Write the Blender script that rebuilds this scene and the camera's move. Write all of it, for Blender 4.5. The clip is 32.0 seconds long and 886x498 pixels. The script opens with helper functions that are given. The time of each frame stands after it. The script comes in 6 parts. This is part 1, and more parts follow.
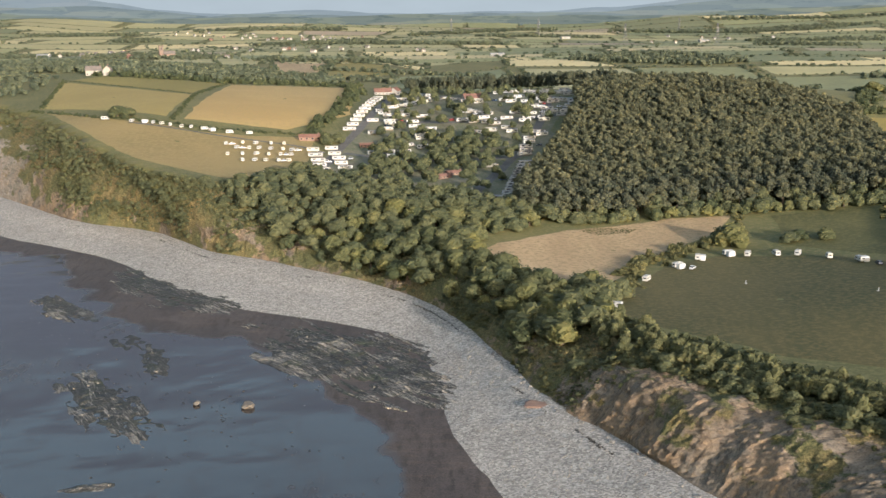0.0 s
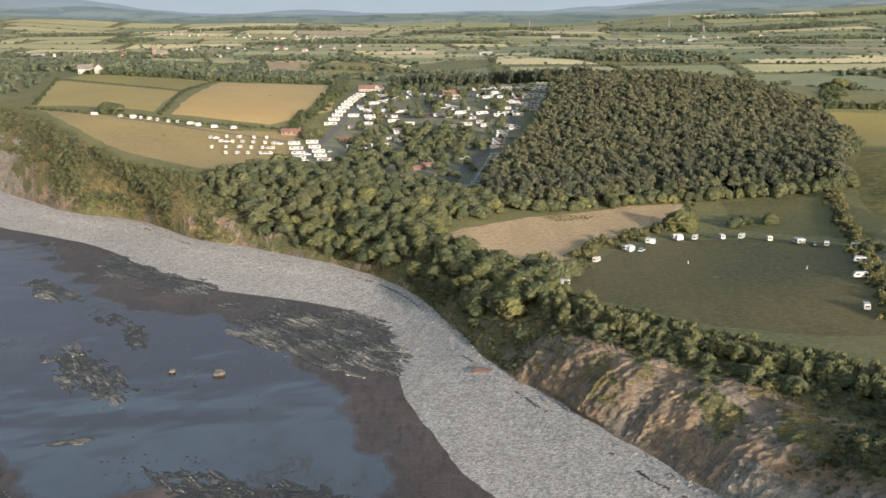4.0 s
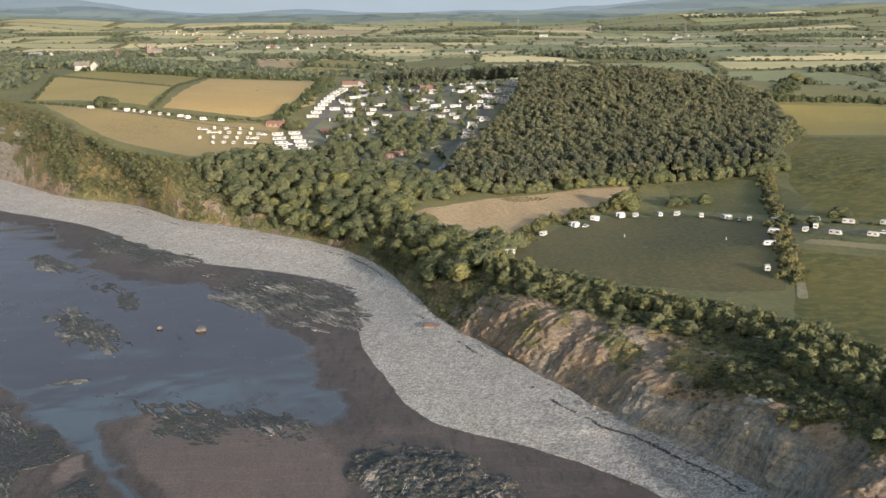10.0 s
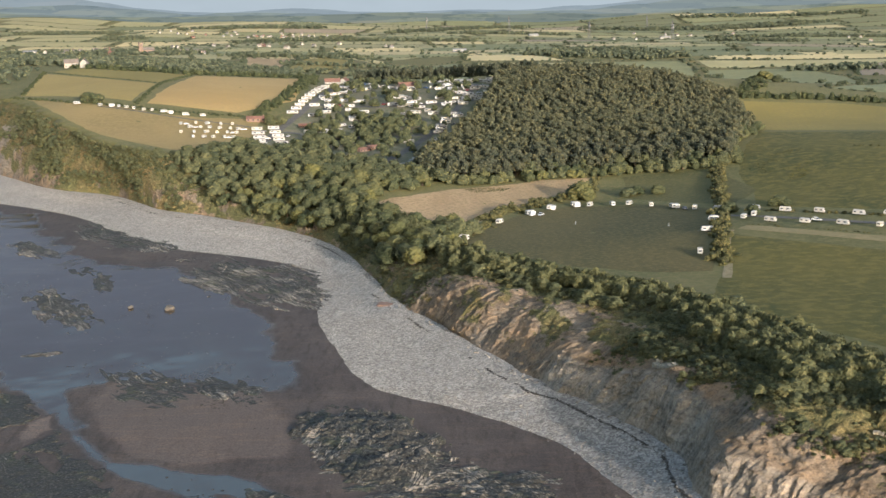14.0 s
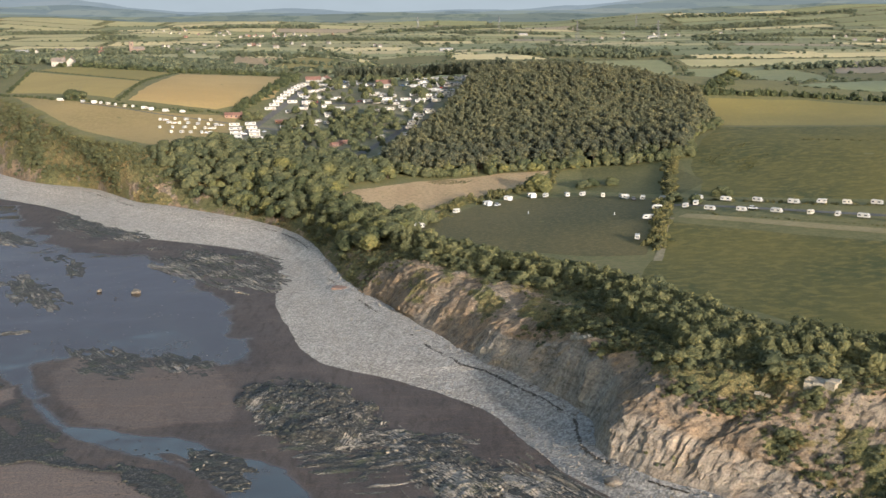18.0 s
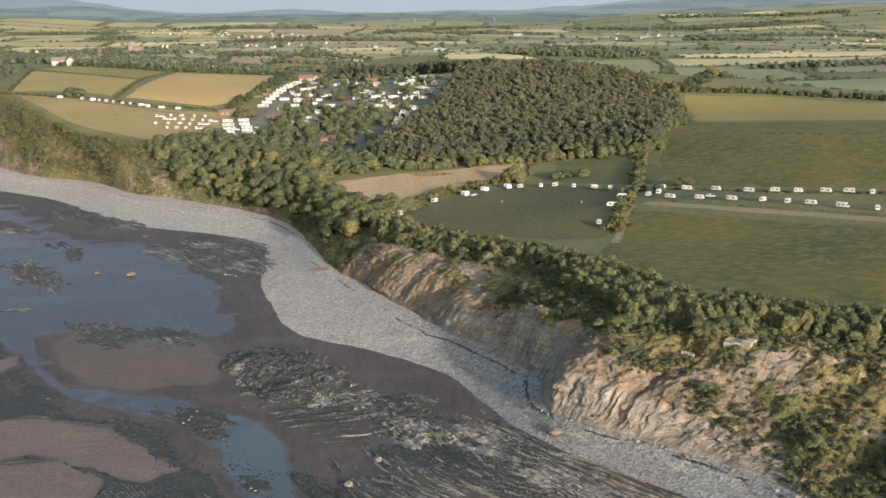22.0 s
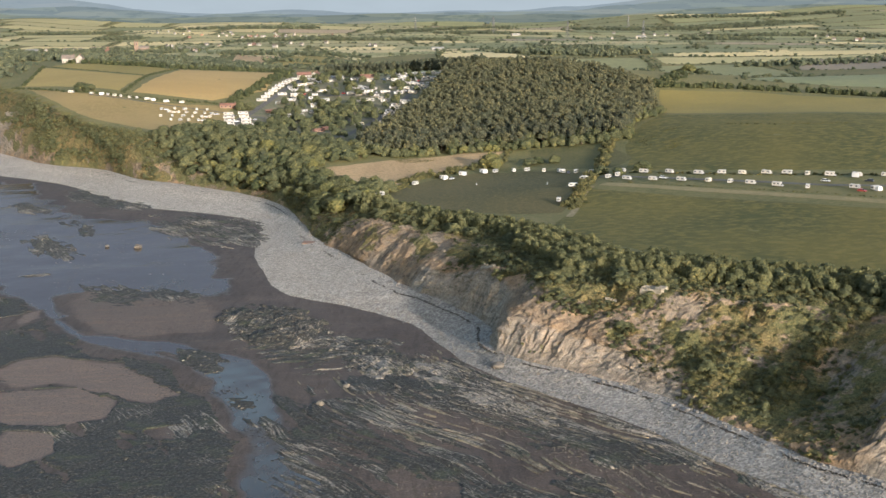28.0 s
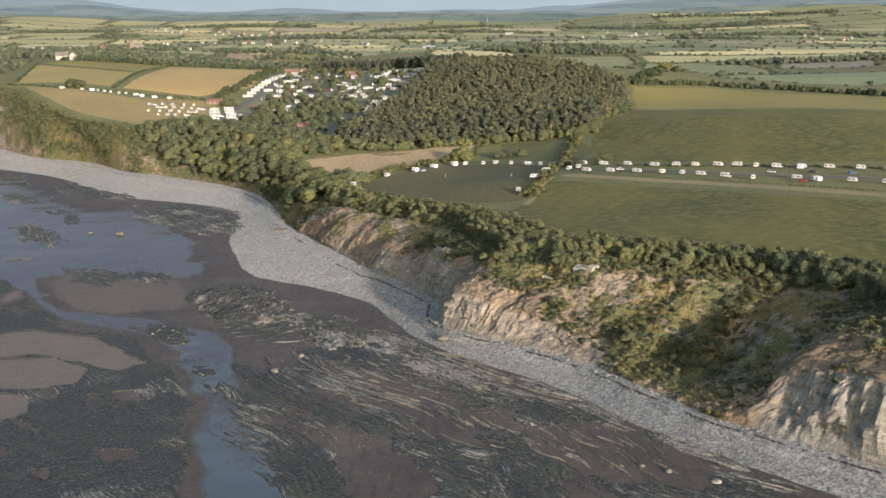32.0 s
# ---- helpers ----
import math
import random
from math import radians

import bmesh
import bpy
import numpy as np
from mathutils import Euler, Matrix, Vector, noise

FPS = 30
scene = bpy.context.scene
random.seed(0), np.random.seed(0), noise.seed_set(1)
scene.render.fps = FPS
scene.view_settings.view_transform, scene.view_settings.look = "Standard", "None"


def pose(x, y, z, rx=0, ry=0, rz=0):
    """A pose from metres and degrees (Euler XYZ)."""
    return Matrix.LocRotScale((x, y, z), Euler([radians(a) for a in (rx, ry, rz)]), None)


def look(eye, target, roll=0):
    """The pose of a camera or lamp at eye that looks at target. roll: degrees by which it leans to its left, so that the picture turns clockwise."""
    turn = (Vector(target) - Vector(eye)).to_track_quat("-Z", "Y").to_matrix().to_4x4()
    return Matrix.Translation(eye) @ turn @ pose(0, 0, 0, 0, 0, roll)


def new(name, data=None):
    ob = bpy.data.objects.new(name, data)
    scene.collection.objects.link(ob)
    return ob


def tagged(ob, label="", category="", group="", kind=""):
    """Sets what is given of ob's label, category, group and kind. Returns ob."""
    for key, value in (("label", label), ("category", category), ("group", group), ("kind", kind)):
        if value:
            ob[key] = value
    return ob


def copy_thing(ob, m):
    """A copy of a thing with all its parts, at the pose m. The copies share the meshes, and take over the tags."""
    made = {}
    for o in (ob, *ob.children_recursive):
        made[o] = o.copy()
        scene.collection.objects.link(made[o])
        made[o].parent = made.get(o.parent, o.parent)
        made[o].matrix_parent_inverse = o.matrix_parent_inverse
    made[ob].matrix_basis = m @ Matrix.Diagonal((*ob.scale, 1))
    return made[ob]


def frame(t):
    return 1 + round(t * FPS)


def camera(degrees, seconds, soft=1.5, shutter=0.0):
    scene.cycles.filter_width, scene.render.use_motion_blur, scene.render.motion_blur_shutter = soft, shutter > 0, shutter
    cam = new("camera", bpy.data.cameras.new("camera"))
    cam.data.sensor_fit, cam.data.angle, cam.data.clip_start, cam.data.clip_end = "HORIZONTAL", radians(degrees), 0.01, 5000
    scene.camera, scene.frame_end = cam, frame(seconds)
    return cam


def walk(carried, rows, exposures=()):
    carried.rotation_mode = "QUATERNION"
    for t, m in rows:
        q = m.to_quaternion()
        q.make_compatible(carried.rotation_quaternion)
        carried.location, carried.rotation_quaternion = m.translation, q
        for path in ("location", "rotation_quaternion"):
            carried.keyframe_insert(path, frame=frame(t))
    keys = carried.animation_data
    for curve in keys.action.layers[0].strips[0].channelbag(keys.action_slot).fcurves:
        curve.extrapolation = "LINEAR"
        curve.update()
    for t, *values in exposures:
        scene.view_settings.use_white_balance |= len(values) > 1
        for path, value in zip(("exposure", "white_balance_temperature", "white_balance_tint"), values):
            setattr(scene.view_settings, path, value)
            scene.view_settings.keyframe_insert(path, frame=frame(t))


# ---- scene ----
cam = camera(41.33, 32.0, soft=1.5)
PATH = [
    (0.0, pose(-19.82, 54.51, 118.52, 78.548, 0.489, -0.974)),
    (1.0, pose(-16.43, 46.29, 118.45, 78.547, 0.497, -0.985)),
    (2.0, pose(-13.00, 38.19, 118.35, 78.549, 0.517, -1.023)),
    (3.0, pose(-9.59, 30.26, 118.22, 78.539, 0.542, -1.066)),
    (4.0, pose(-6.29, 22.26, 118.08, 78.530, 0.579, -1.112)),
    (4.5, pose(-4.76, 18.15, 118.03, 78.521, 0.600, -1.135)),
    (6.5, pose(0.00, 0.00, 118.00, 78.519, 0.650, -1.231)),
    (7.0, pose(0.89, -4.93, 117.99, 78.517, 0.655, -1.250)),
    (8.0, pose(2.67, -14.71, 117.94, 78.516, 0.655, -1.266)),
    (9.0, pose(5.10, -24.01, 117.90, 78.509, 0.653, -1.292)),
    (10.0, pose(8.41, -32.61, 117.82, 78.501, 0.648, -1.297)),
    (11.0, pose(12.32, -40.64, 117.65, 78.493, 0.635, -1.298)),
    (12.0, pose(16.48, -48.15, 117.48, 78.493, 0.609, -1.307)),
    (13.0, pose(20.90, -55.28, 117.36, 78.488, 0.584, -1.336)),
    (14.0, pose(25.55, -62.17, 117.18, 78.483, 0.565, -1.363)),
    (14.5, pose(27.98, -65.54, 117.07, 78.478, 0.560, -1.380)),
    (16.5, pose(37.63, -78.83, 116.70, 78.471, 0.587, -1.418)),
    (17.0, pose(39.89, -82.24, 116.65, 78.473, 0.581, -1.435)),
    (18.0, pose(44.26, -89.19, 116.59, 78.479, 0.565, -1.468)),
    (19.0, pose(48.07, -96.67, 116.49, 78.489, 0.557, -1.505)),
    (20.0, pose(51.07, -105.12, 116.40, 78.504, 0.560, -1.515)),
    (21.0, pose(53.22, -114.51, 116.29, 78.508, 0.577, -1.503)),
    (22.0, pose(54.70, -124.58, 116.26, 78.514, 0.599, -1.463)),
    (23.0, pose(55.93, -135.09, 116.21, 78.532, 0.610, -1.421)),
    (24.0, pose(57.20, -145.73, 115.97, 78.554, 0.615, -1.386)),
    (25.0, pose(58.78, -156.22, 115.58, 78.567, 0.612, -1.344)),
    (25.5, pose(59.77, -161.36, 115.42, 78.573, 0.611, -1.322)),
    (27.5, pose(65.97, -180.07, 115.20, 78.554, 0.622, -1.226)),
    (28.0, pose(67.88, -184.38, 115.24, 78.545, 0.608, -1.206)),
    (29.0, pose(71.96, -192.80, 115.29, 78.527, 0.589, -1.188)),
    (30.0, pose(76.32, -200.95, 115.36, 78.511, 0.569, -1.174)),
    (31.0, pose(80.80, -208.80, 115.33, 78.502, 0.541, -1.163)),
    (32.0, pose(85.29, -216.38, 115.22, 78.491, 0.511, -1.169)),
]
walk(cam, PATH)

# ---------------------------------------------------------------- light
SUN_AZ, SUN_EL = math.atan2(0.46, -0.89), radians(10.0)
sun_from = Vector((math.sin(SUN_AZ) * math.cos(SUN_EL), math.cos(SUN_AZ) * math.cos(SUN_EL), math.sin(SUN_EL)))
sun = new("sun", bpy.data.lights.new("sun", "SUN"))
sun.data.energy, sun.data.angle, sun.data.color = 3.2, radians(2.0), (1.0, 0.91, 0.83)
sun.matrix_world = look(sun_from * 500, (0, 0, 0))
world = bpy.data.worlds.new("world")
scene.world = world
world.use_nodes = True
wn = world.node_tree.nodes
sky = wn.new("ShaderNodeTexSky")
sky.sky_type, sky.sun_disc, sky.sun_elevation, sky.sun_rotation = "NISHITA", False, SUN_EL, SUN_AZ
sky.air_density, sky.dust_density, sky.ozone_density = 1.2, 3.0, 1.5
world.node_tree.links.new(sky.outputs[0], wn["Background"].inputs[0])
wn["Background"].inputs[1].default_value = 0.15
scene.view_settings.exposure = 1.48

# ---------------------------------------------------------------- numbers
rnd = random.Random(11)


def value_noise(x, y, seed=0):
    """Smooth noise in -1..1 on arrays."""
    x, y = np.asarray(x, float), np.asarray(y, float)
    ix, iy = np.floor(x).astype(np.int64), np.floor(y).astype(np.int64)
    fx, fy = x - ix, y - iy
    fx, fy = fx * fx * (3 - 2 * fx), fy * fy * (3 - 2 * fy)

    def h(a, b):
        n = (a * 374761393 + b * 668265263 + seed * 1442695041) & 0x7FFFFFFF
        n = ((n ^ (n >> 13)) * 1274126177) & 0x7FFFFFFF
        return ((n ^ (n >> 16)) & 0xFFFF) / 32767.5 - 1
    return (h(ix, iy) * (1 - fx) + h(ix + 1, iy) * fx) * (1 - fy) + (h(ix, iy + 1) * (1 - fx) + h(ix + 1, iy + 1) * fx) * fy


def fbm(x, y, seed=0, octaves=4):
    return sum(value_noise(x * 2 ** i, y * 2 ** i, seed + i) * 0.5 ** i for i in range(octaves))


def ridged(x, y, seed=0, octaves=3):
    """Creased noise in about -1..1, each octave turned against the last."""
    out, amp, c, s = 0, 1.0, math.cos(0.65), math.sin(0.65)
    for i in range(octaves):
        out = out + amp * (1 - 2.4 * np.abs(value_noise(x + 0.3 * value_noise(x * 1.7, y * 1.7, seed + 50 + i), y, seed + i)))
        x, y, amp = (x * c - y * s) * 2.13 + 7.7, (x * s + y * c) * 2.13 - 3.1, amp * 0.5
    return out * 0.6


def mix(a, b, k):
    return a * (1 - k) + b * k


def smooth(v, lo, hi):
    k = np.clip((v - lo) / (hi - lo), 0, 1)
    return k * k * (3 - 2 * k)


# ---------------------------------------------------------------- the lie of the land
SPOTS = np.array(((64, 487, 16), (57, 583, 19), (142, 540, 20), (133, 377, 22), (147, 415, 23.5), (212, 425, 28), (275, 343, 31), (287, 569, 40),
                  (240, 810, 43), (160, 665, 32), (110, 900, 54), (230, 836, 48), (-42, 1110, 46), (27, 732, 27), (-91, 815, 35), (-226, 847, 49),
                  (-328, 1170, 62), (385, 1180, 37), (-150, 680, 33), (160, 190, 28.5), (230, 130, 30), (30, 440, 17), (-443, 1983, 48), (100, 1900, 42),
                  (700, 1900, 42), (105, 292, 23), (-290, 830, 42), (-20, 600, 24), (500, 500, 42), (500, 200, 36), (-600, 1500, 60), (700, 1100, 45)), float)


def spline_weights():
    n = len(SPOTS)
    m = np.zeros((n + 3, n + 3))
    m[:n, :n] = np.linalg.norm(SPOTS[:, None, :2] - SPOTS[None, :, :2], axis=2) ** 3 / 1e6 - np.eye(n) * 0.02
    m[:n, n], m[:n, n + 1:] = 1, SPOTS[:, :2] / 1000
    m[n:, :n] = m[:n, n:].T
    return np.linalg.solve(m, np.r_[SPOTS[:, 2], 0, 0, 0])


WEIGHTS = spline_weights()


def height(x, y):
    """The height of the land behind the cliff, on arrays."""
    x, y = np.broadcast_arrays(np.asarray(x, float), np.asarray(y, float))
    shape, x, y = x.shape, x.ravel(), y.ravel()
    a, b, n = np.clip(x, -900, 900), np.clip(y, -50, 2100), len(SPOTS)
    z = np.hypot(a[:, None] - SPOTS[:, 0], b[:, None] - SPOTS[:, 1]) ** 3 / 1e6 @ WEIGHTS[:n] + WEIGHTS[n] + (a * WEIGHTS[n + 1] + b * WEIGHTS[n + 2]) / 1000
    z = np.clip(z, 8, 72)
    z = mix(z, 46 + 6 * np.sin(x / 310 + 1) * np.cos(y / 420) + 4 * np.sin(x / 170 - y / 260), smooth(y, 1300, 2000))
    f = np.clip((np.hypot(x, y) - 2600) / 2000, 0, 1)
    crest = 34 + 30 * np.clip((x - 300) / 1500, 0, 1) + 30 * np.clip((-x - 500) / 900, 0, 1) + 9 * np.sin(x / 260 + 2) + 6 * np.sin(x / 119)
    return (z + f ** 1.6 * crest + f * 7 * np.sin(x / 230 + y / 180)).reshape(shape)


def h1(x, y):
    return float(height(np.array([x]), np.array([y]))[0])


# the coast, station by station from the far bay to the near headland: foot of the shingle, foot of the cliff, its top
EDGE = ((-480, 930), (-330, 775), (-252, 688), (-205, 650), (-170, 616), (-134, 564), (-97, 522), (-60, 500), (-30, 475), (-19, 440), (-15, 400), (-12, 370), (-4, 338), (4, 308),
        (15, 289), (35, 273), (52, 257), (66, 238), (73, 216), (86, 184), (104, 159), (127, 130), (142, 103), (155, 83), (170, 63), (196, 30), (232, -14))
FOOT = ((-470, 1010), (-340, 860), (-262, 765), (-215, 708), (-165, 674), (-129, 623), (-92, 594), (-50, 552), (-20, 512), (0, 455), (13, 402), (24, 372), (38, 342), (52, 310),
        (63, 283), (75, 262), (85, 242), (92, 222), (91, 196), (104, 178), (119, 163), (139, 140), (152, 116), (163, 94), (180, 74), (208, 42), (248, -4))
TOP = ((-500, 1130), (-390, 1010), (-285, 865), (-226, 768), (-180, 700), (-138, 664), (-90, 650), (-36, 606), (-10, 550), (14, 488), (33, 428), (48, 388), (66, 356), (88, 325),
       (105, 292), (115, 262), (122, 238), (126, 218), (131, 208), (141, 199), (160, 188), (183, 174), (207, 158), (222, 130), (224, 98), (246, 60), (285, 15))
# the brow of the steep face: share of the way up, height
BROW = ((0.5, 12), (0.5, 12), (0.5, 12), (0.5, 12), (0.5, 12), (0.5, 12), (0.5, 12), (0.5, 12), (0.5, 12), (0.5, 12), (0.5, 13), (0.46, 15.5), (0.50, 19.5), (0.50, 20.5),
        (0.20, 12.5), (0.20, 16), (0.20, 20.5), (0.20, 19), (0.18, 16), (0.18, 14), (0.18, 13), (0.16, 11), (0.30, 10), (0.30, 12), (0.16, 22), (0.16, 24), (0.16, 24))
# where the slope above it eases off: share of the way up, depth below the top
CREST = ((0.75, 4), (0.75, 4), (0.75, 4), (0.75, 4), (0.75, 4), (0.75, 4), (0.75, 4), (0.75, 4), (0.75, 4), (0.75, 4), (0.75, 4), (0.75, 3), (0.75, 1.2), (0.75, 1.0), (0.5, 3), (0.46, 3), (0.45, 2.5), (0.45, 3), (0.46, 3.5),
         (0.64, 1.5), (0.64, 2), (0.68, 3), (0.7, 6), (0.7, 5), (0.5, 2), (0.5, 2), (0.5, 2))
# plant cover, a row for each station from the tenth on, from the foot of the cliff to its top
COVER = ((0.9, 1, 1, 1, 1, 1, 1, 1), (0.1, 0.25, 0.35, 0.4, 0.4, 0.5, 0.8, 1), (0.05, 0.2, 0.4, 0.45, 0.4, 0.55, 0.9, 1), (0, 0.15, 0.35, 0.55, 0.4, 0.5, 0.85, 1), (0, 0, 0.2, 0.65, 0.6, 0.6, 0.9, 1),
         (0, 0, 0.3, 0.7, 0.8, 0.9, 1, 1), (0, 0, 0.2, 0.75, 0.9, 0.9, 1, 1), (0, 0, 0.05, 0.5, 0.85, 0.95, 1, 1), (0, 0, 0.05, 0.5, 0.8, 0.95, 1, 1), (0, 0.02, 0.12, 0.45, 0.55, 0.85, 1, 1),
         (0, 0.08, 0.3, 0.6, 0.45, 0.65, 0.95, 1), (0.25, 0.6, 0.85, 0.8, 0.65, 0.75, 0.95, 1), (0.4, 0.8, 0.9, 0.8, 0.7, 0.7, 0.8, 1), (0.3, 0.5, 0.65, 0.7, 0.65, 0.6, 0.65, 0.95),
         (0, 0.05, 0.1, 0.3, 0.5, 0.6, 0.8, 1), (0, 0, 0.1, 0.3, 0.5, 0.6, 0.8, 1), (0, 0, 0.1, 0.3, 0.5, 0.6, 0.8, 1))
BARE = (0.8, 0.8, 0.34, 0.2, 0.14, 0.2, 0.24, 0.06, 0.0, 0.0, 0.1, 0.42, 0.5, 0.5, 0.5, 0.54, 0.56, 0.52, 0.48, 0.44, 0.38, 0.26, 0.1, 0.12, 0.7, 0.85, 0.85)
FINE = 36


def along(rows, n=FINE):
    """A Catmull-Rom curve through the rows, n steps from each to the next."""
    p = np.array(rows, float)
    p = p[:, None] if p.ndim == 1 else p
    q = np.vstack([2 * p[0] - p[1], p, 2 * p[-1] - p[-2]])
    t = (np.arange(n) / n)[None, :, None]
    a, b, c, d = (q[i:len(q) - 3 + i, None] for i in range(4))
    out = 0.5 * (2 * b + (c - a) * t + (2 * a - 5 * b + 4 * c - d) * t ** 2 + (3 * b - a - 3 * c + d) * t ** 3)
    return np.vstack([out.reshape(-1, p.shape[1]), p[-1:]])


edge, foot, top, bare = along(EDGE), along(FOOT), along(TOP), np.clip(along(BARE)[:, 0], 0, 1)
NS = len(edge)
station = np.arange(NS) / FINE
edge += np.stack([fbm(station * 3.1, 0 * station, 5), fbm(station * 3.1, 0 * station, 9)], 1) * 0.45
foot += np.stack([fbm(station * 2.3, 0 * station, 15), fbm(station * 2.3, 0 * station, 19)], 1) * 1.0
SEA = np.array((-0.85, -0.53))


def inland(x, y):
    """True behind the cliff's top."""
    order = np.argsort(-top[:, 1])
    return x > np.interp(-np.asarray(y, float), -top[order, 1], top[order, 0], left=-2500, right=300)


def inside(x, y, poly):
    x, y = np.asarray(x, float), np.asarray(y, float)
    r, p = np.zeros(x.shape, bool), list(poly)
    for (x0, y0), (x1, y1) in zip(p, p[1:] + p[:1]):
        if y0 != y1:
            r ^= ((y0 > y) != (y1 > y)) & (x < (x1 - x0) * (y - y0) / (y1 - y0) + x0)
    return r


def from_line(x, y, pts):
    """Distance to a closed outline, below 0 inside it."""
    p = np.array(pts, float)
    d = np.full(x.shape, 1e9)
    for a, b in zip(p, np.roll(p, -1, 0)):
        v = b - a
        k = np.clip(((x - a[0]) * v[0] + (y - a[1]) * v[1]) / (v @ v), 0, 1)
        d = np.minimum(d, np.hypot(x - a[0] - k * v[0], y - a[1] - k * v[1]))
    return np.where(inside(x.ravel(), y.ravel(), pts).reshape(x.shape), -d, d)


def cover(st, k):
    """How much of the cliff is under plants, 0 to 1, by station and share of the way up."""
    t = np.array(COVER)
    a, c = np.clip(st - 10, 0, len(t) - 1.001), np.interp(k, (0, 0.12, 0.25, 0.4, 0.55, 0.7, 0.85, 1.0), np.arange(8)) * 0.9999
    i, j = a.astype(int), c.astype(int)
    u, v = a - i, c - j
    return mix(mix(t[i, j], t[i + 1, j], u), mix(t[i, np.minimum(j + 1, 7)], t[i + 1, np.minimum(j + 1, 7)], u), v)


# ---------------------------------------------------------------- materials
def material(name, rough=0.8, spec=0.3):
    m = bpy.data.materials.new(name)
    m.use_nodes = True
    b = m.node_tree.nodes["Principled BSDF"]
    b.inputs["Roughness"].default_value, b.inputs["Specular IOR Level"].default_value = rough, spec
    return m, m.node_tree.nodes, m.node_tree.links, b


def noise_node(n, l, scale, detail=4.0, rough=0.6, vec=None, stretch=None):
    t = n.new("ShaderNodeTexNoise")
    t.inputs["Scale"].default_value, t.inputs["Detail"].default_value, t.inputs["Roughness"].default_value = scale, detail, rough
    g = n.new("ShaderNodeNewGeometry")
    out = g.outputs["Position"]
    if stretch:
        mp = n.new("ShaderNodeMapping")
        mp.inputs["Scale"].default_value, mp.inputs["Rotation"].default_value = stretch[:3], (0, 0, radians(stretch[3]))
        l.new(out, mp.inputs[0])
        out = mp.outputs[0]
    l.new(out, t.inputs["Vector"])
    return t.outputs["Fac"]


def ramp(n, l, src, stops):
    r = n.new("ShaderNodeValToRGB")
    e = r.color_ramp.elements
    while len(e) < len(stops):
        e.new(0.5)
    for i, (p, c) in enumerate(stops):
        e[i].position, e[i].color = p, (*c, 1) if len(c) == 3 else c
    l.new(src, r.inputs[0])
    return r.outputs[0]


def blend(n, l, a, b, fac, kind="MIX"):
    m = n.new("ShaderNodeMix")
    m.data_type, m.blend_type = "RGBA", kind
    for sock, v in ((m.inputs[6], a), (m.inputs[7], b), (m.inputs[0], fac)):
        if isinstance(v, (int, float)):
            sock.default_value = v
        elif isinstance(v, tuple):
            sock.default_value = (*v, 1)
        else:
            l.new(v, sock)
    return m.outputs[2]


def bump(n, l, b, src, strength, dist):
    k = n.new("ShaderNodeBump")
    k.inputs["Strength"].default_value, k.inputs["Distance"].default_value = strength, dist
    l.new(src, k.inputs["Height"])
    l.new(k.outputs[0], b.inputs["Normal"])


def mottled(name, c1, c2, c3, big=0.03, small=0.6, rough=0.85, relief=0.3, dist=0.3, spec=0.25, stretch=None, vary=0.0):
    """Three tones by a coarse and a fine noise, with relief; vary: how much each object differs."""
    m, n, l, b = material(name, rough, spec)
    a = noise_node(n, l, big, 5, stretch=stretch)
    f = noise_node(n, l, small, 6, 0.7)
    col = blend(n, l, ramp(n, l, a, ((0.4, c1), (0.6, c2))), c3, ramp(n, l, f, ((0.46, (0, 0, 0)), (0.6, (0.8, 0.8, 0.8)))))
    if vary:
        o = n.new("ShaderNodeObjectInfo")
        v = ramp(n, l, o.outputs["Random"], ((0, (1 - vary,) * 3), (0.5, (1, 1, 1 - vary * 0.4)), (1, (1 + vary, 1 + vary * 0.8, 1 + vary * 0.5))))
        col = blend(n, l, col, v, 1.0, "MULTIPLY")
    l.new(col, b.inputs["Base Color"])
    bump(n, l, b, f, relief, dist)
    return m


def foliage(name, dark, mid, light, vary=0.25):
    """Leaves: each spray its own tone, each plant its own cast."""
    m, n, l, b = material(name, 0.75, 0.15)
    g = n.new("ShaderNodeNewGeometry")
    col = ramp(n, l, g.outputs["Random Per Island"], ((0.0, dark), (0.45, mid), (1.0, light)))
    o = n.new("ShaderNodeObjectInfo")
    v = ramp(n, l, o.outputs["Random"], ((0, (1 - vary, 1 - vary * 0.8, 1 - vary)), (0.5, (1, 1, 1)), (1, (1 + vary * 1.3, 1 + vary * 0.9, 1 - vary * 0.2))))
    big = ramp(n, l, noise_node(n, l, 0.06, 3), ((0.35, (0.80, 0.85, 0.84)), (0.65, (1.17, 1.12, 1.0))))
    col = blend(n, l, blend(n, l, col, v, 1.0, "MULTIPLY"), big, 1.0, "MULTIPLY")
    l.new(col, b.inputs["Base Color"])
    t = n.new("ShaderNodeBsdfTranslucent")
    l.new(col, t.inputs["Color"])
    mx = n.new("ShaderNodeMixShader")
    mx.inputs[0].default_value = 0.4
    l.new(b.outputs[0], mx.inputs[1])
    l.new(t.outputs[0], mx.inputs[2])
    l.new(mx.outputs[0], n["Material Output"].inputs["Surface"])
    return m


def plain(name, c, rough=0.6, spec=0.4, metal=0.0, grime=0.12, scale=0.8):
    m, n, l, b = material(name, rough, spec)
    b.inputs["Metallic"].default_value = metal
    f = noise_node(n, l, scale, 4)
    d = tuple(v * (1 - grime) for v in c)
    l.new(ramp(n, l, f, ((0.3, d), (0.7, c))), b.inputs["Base Color"])
    return m


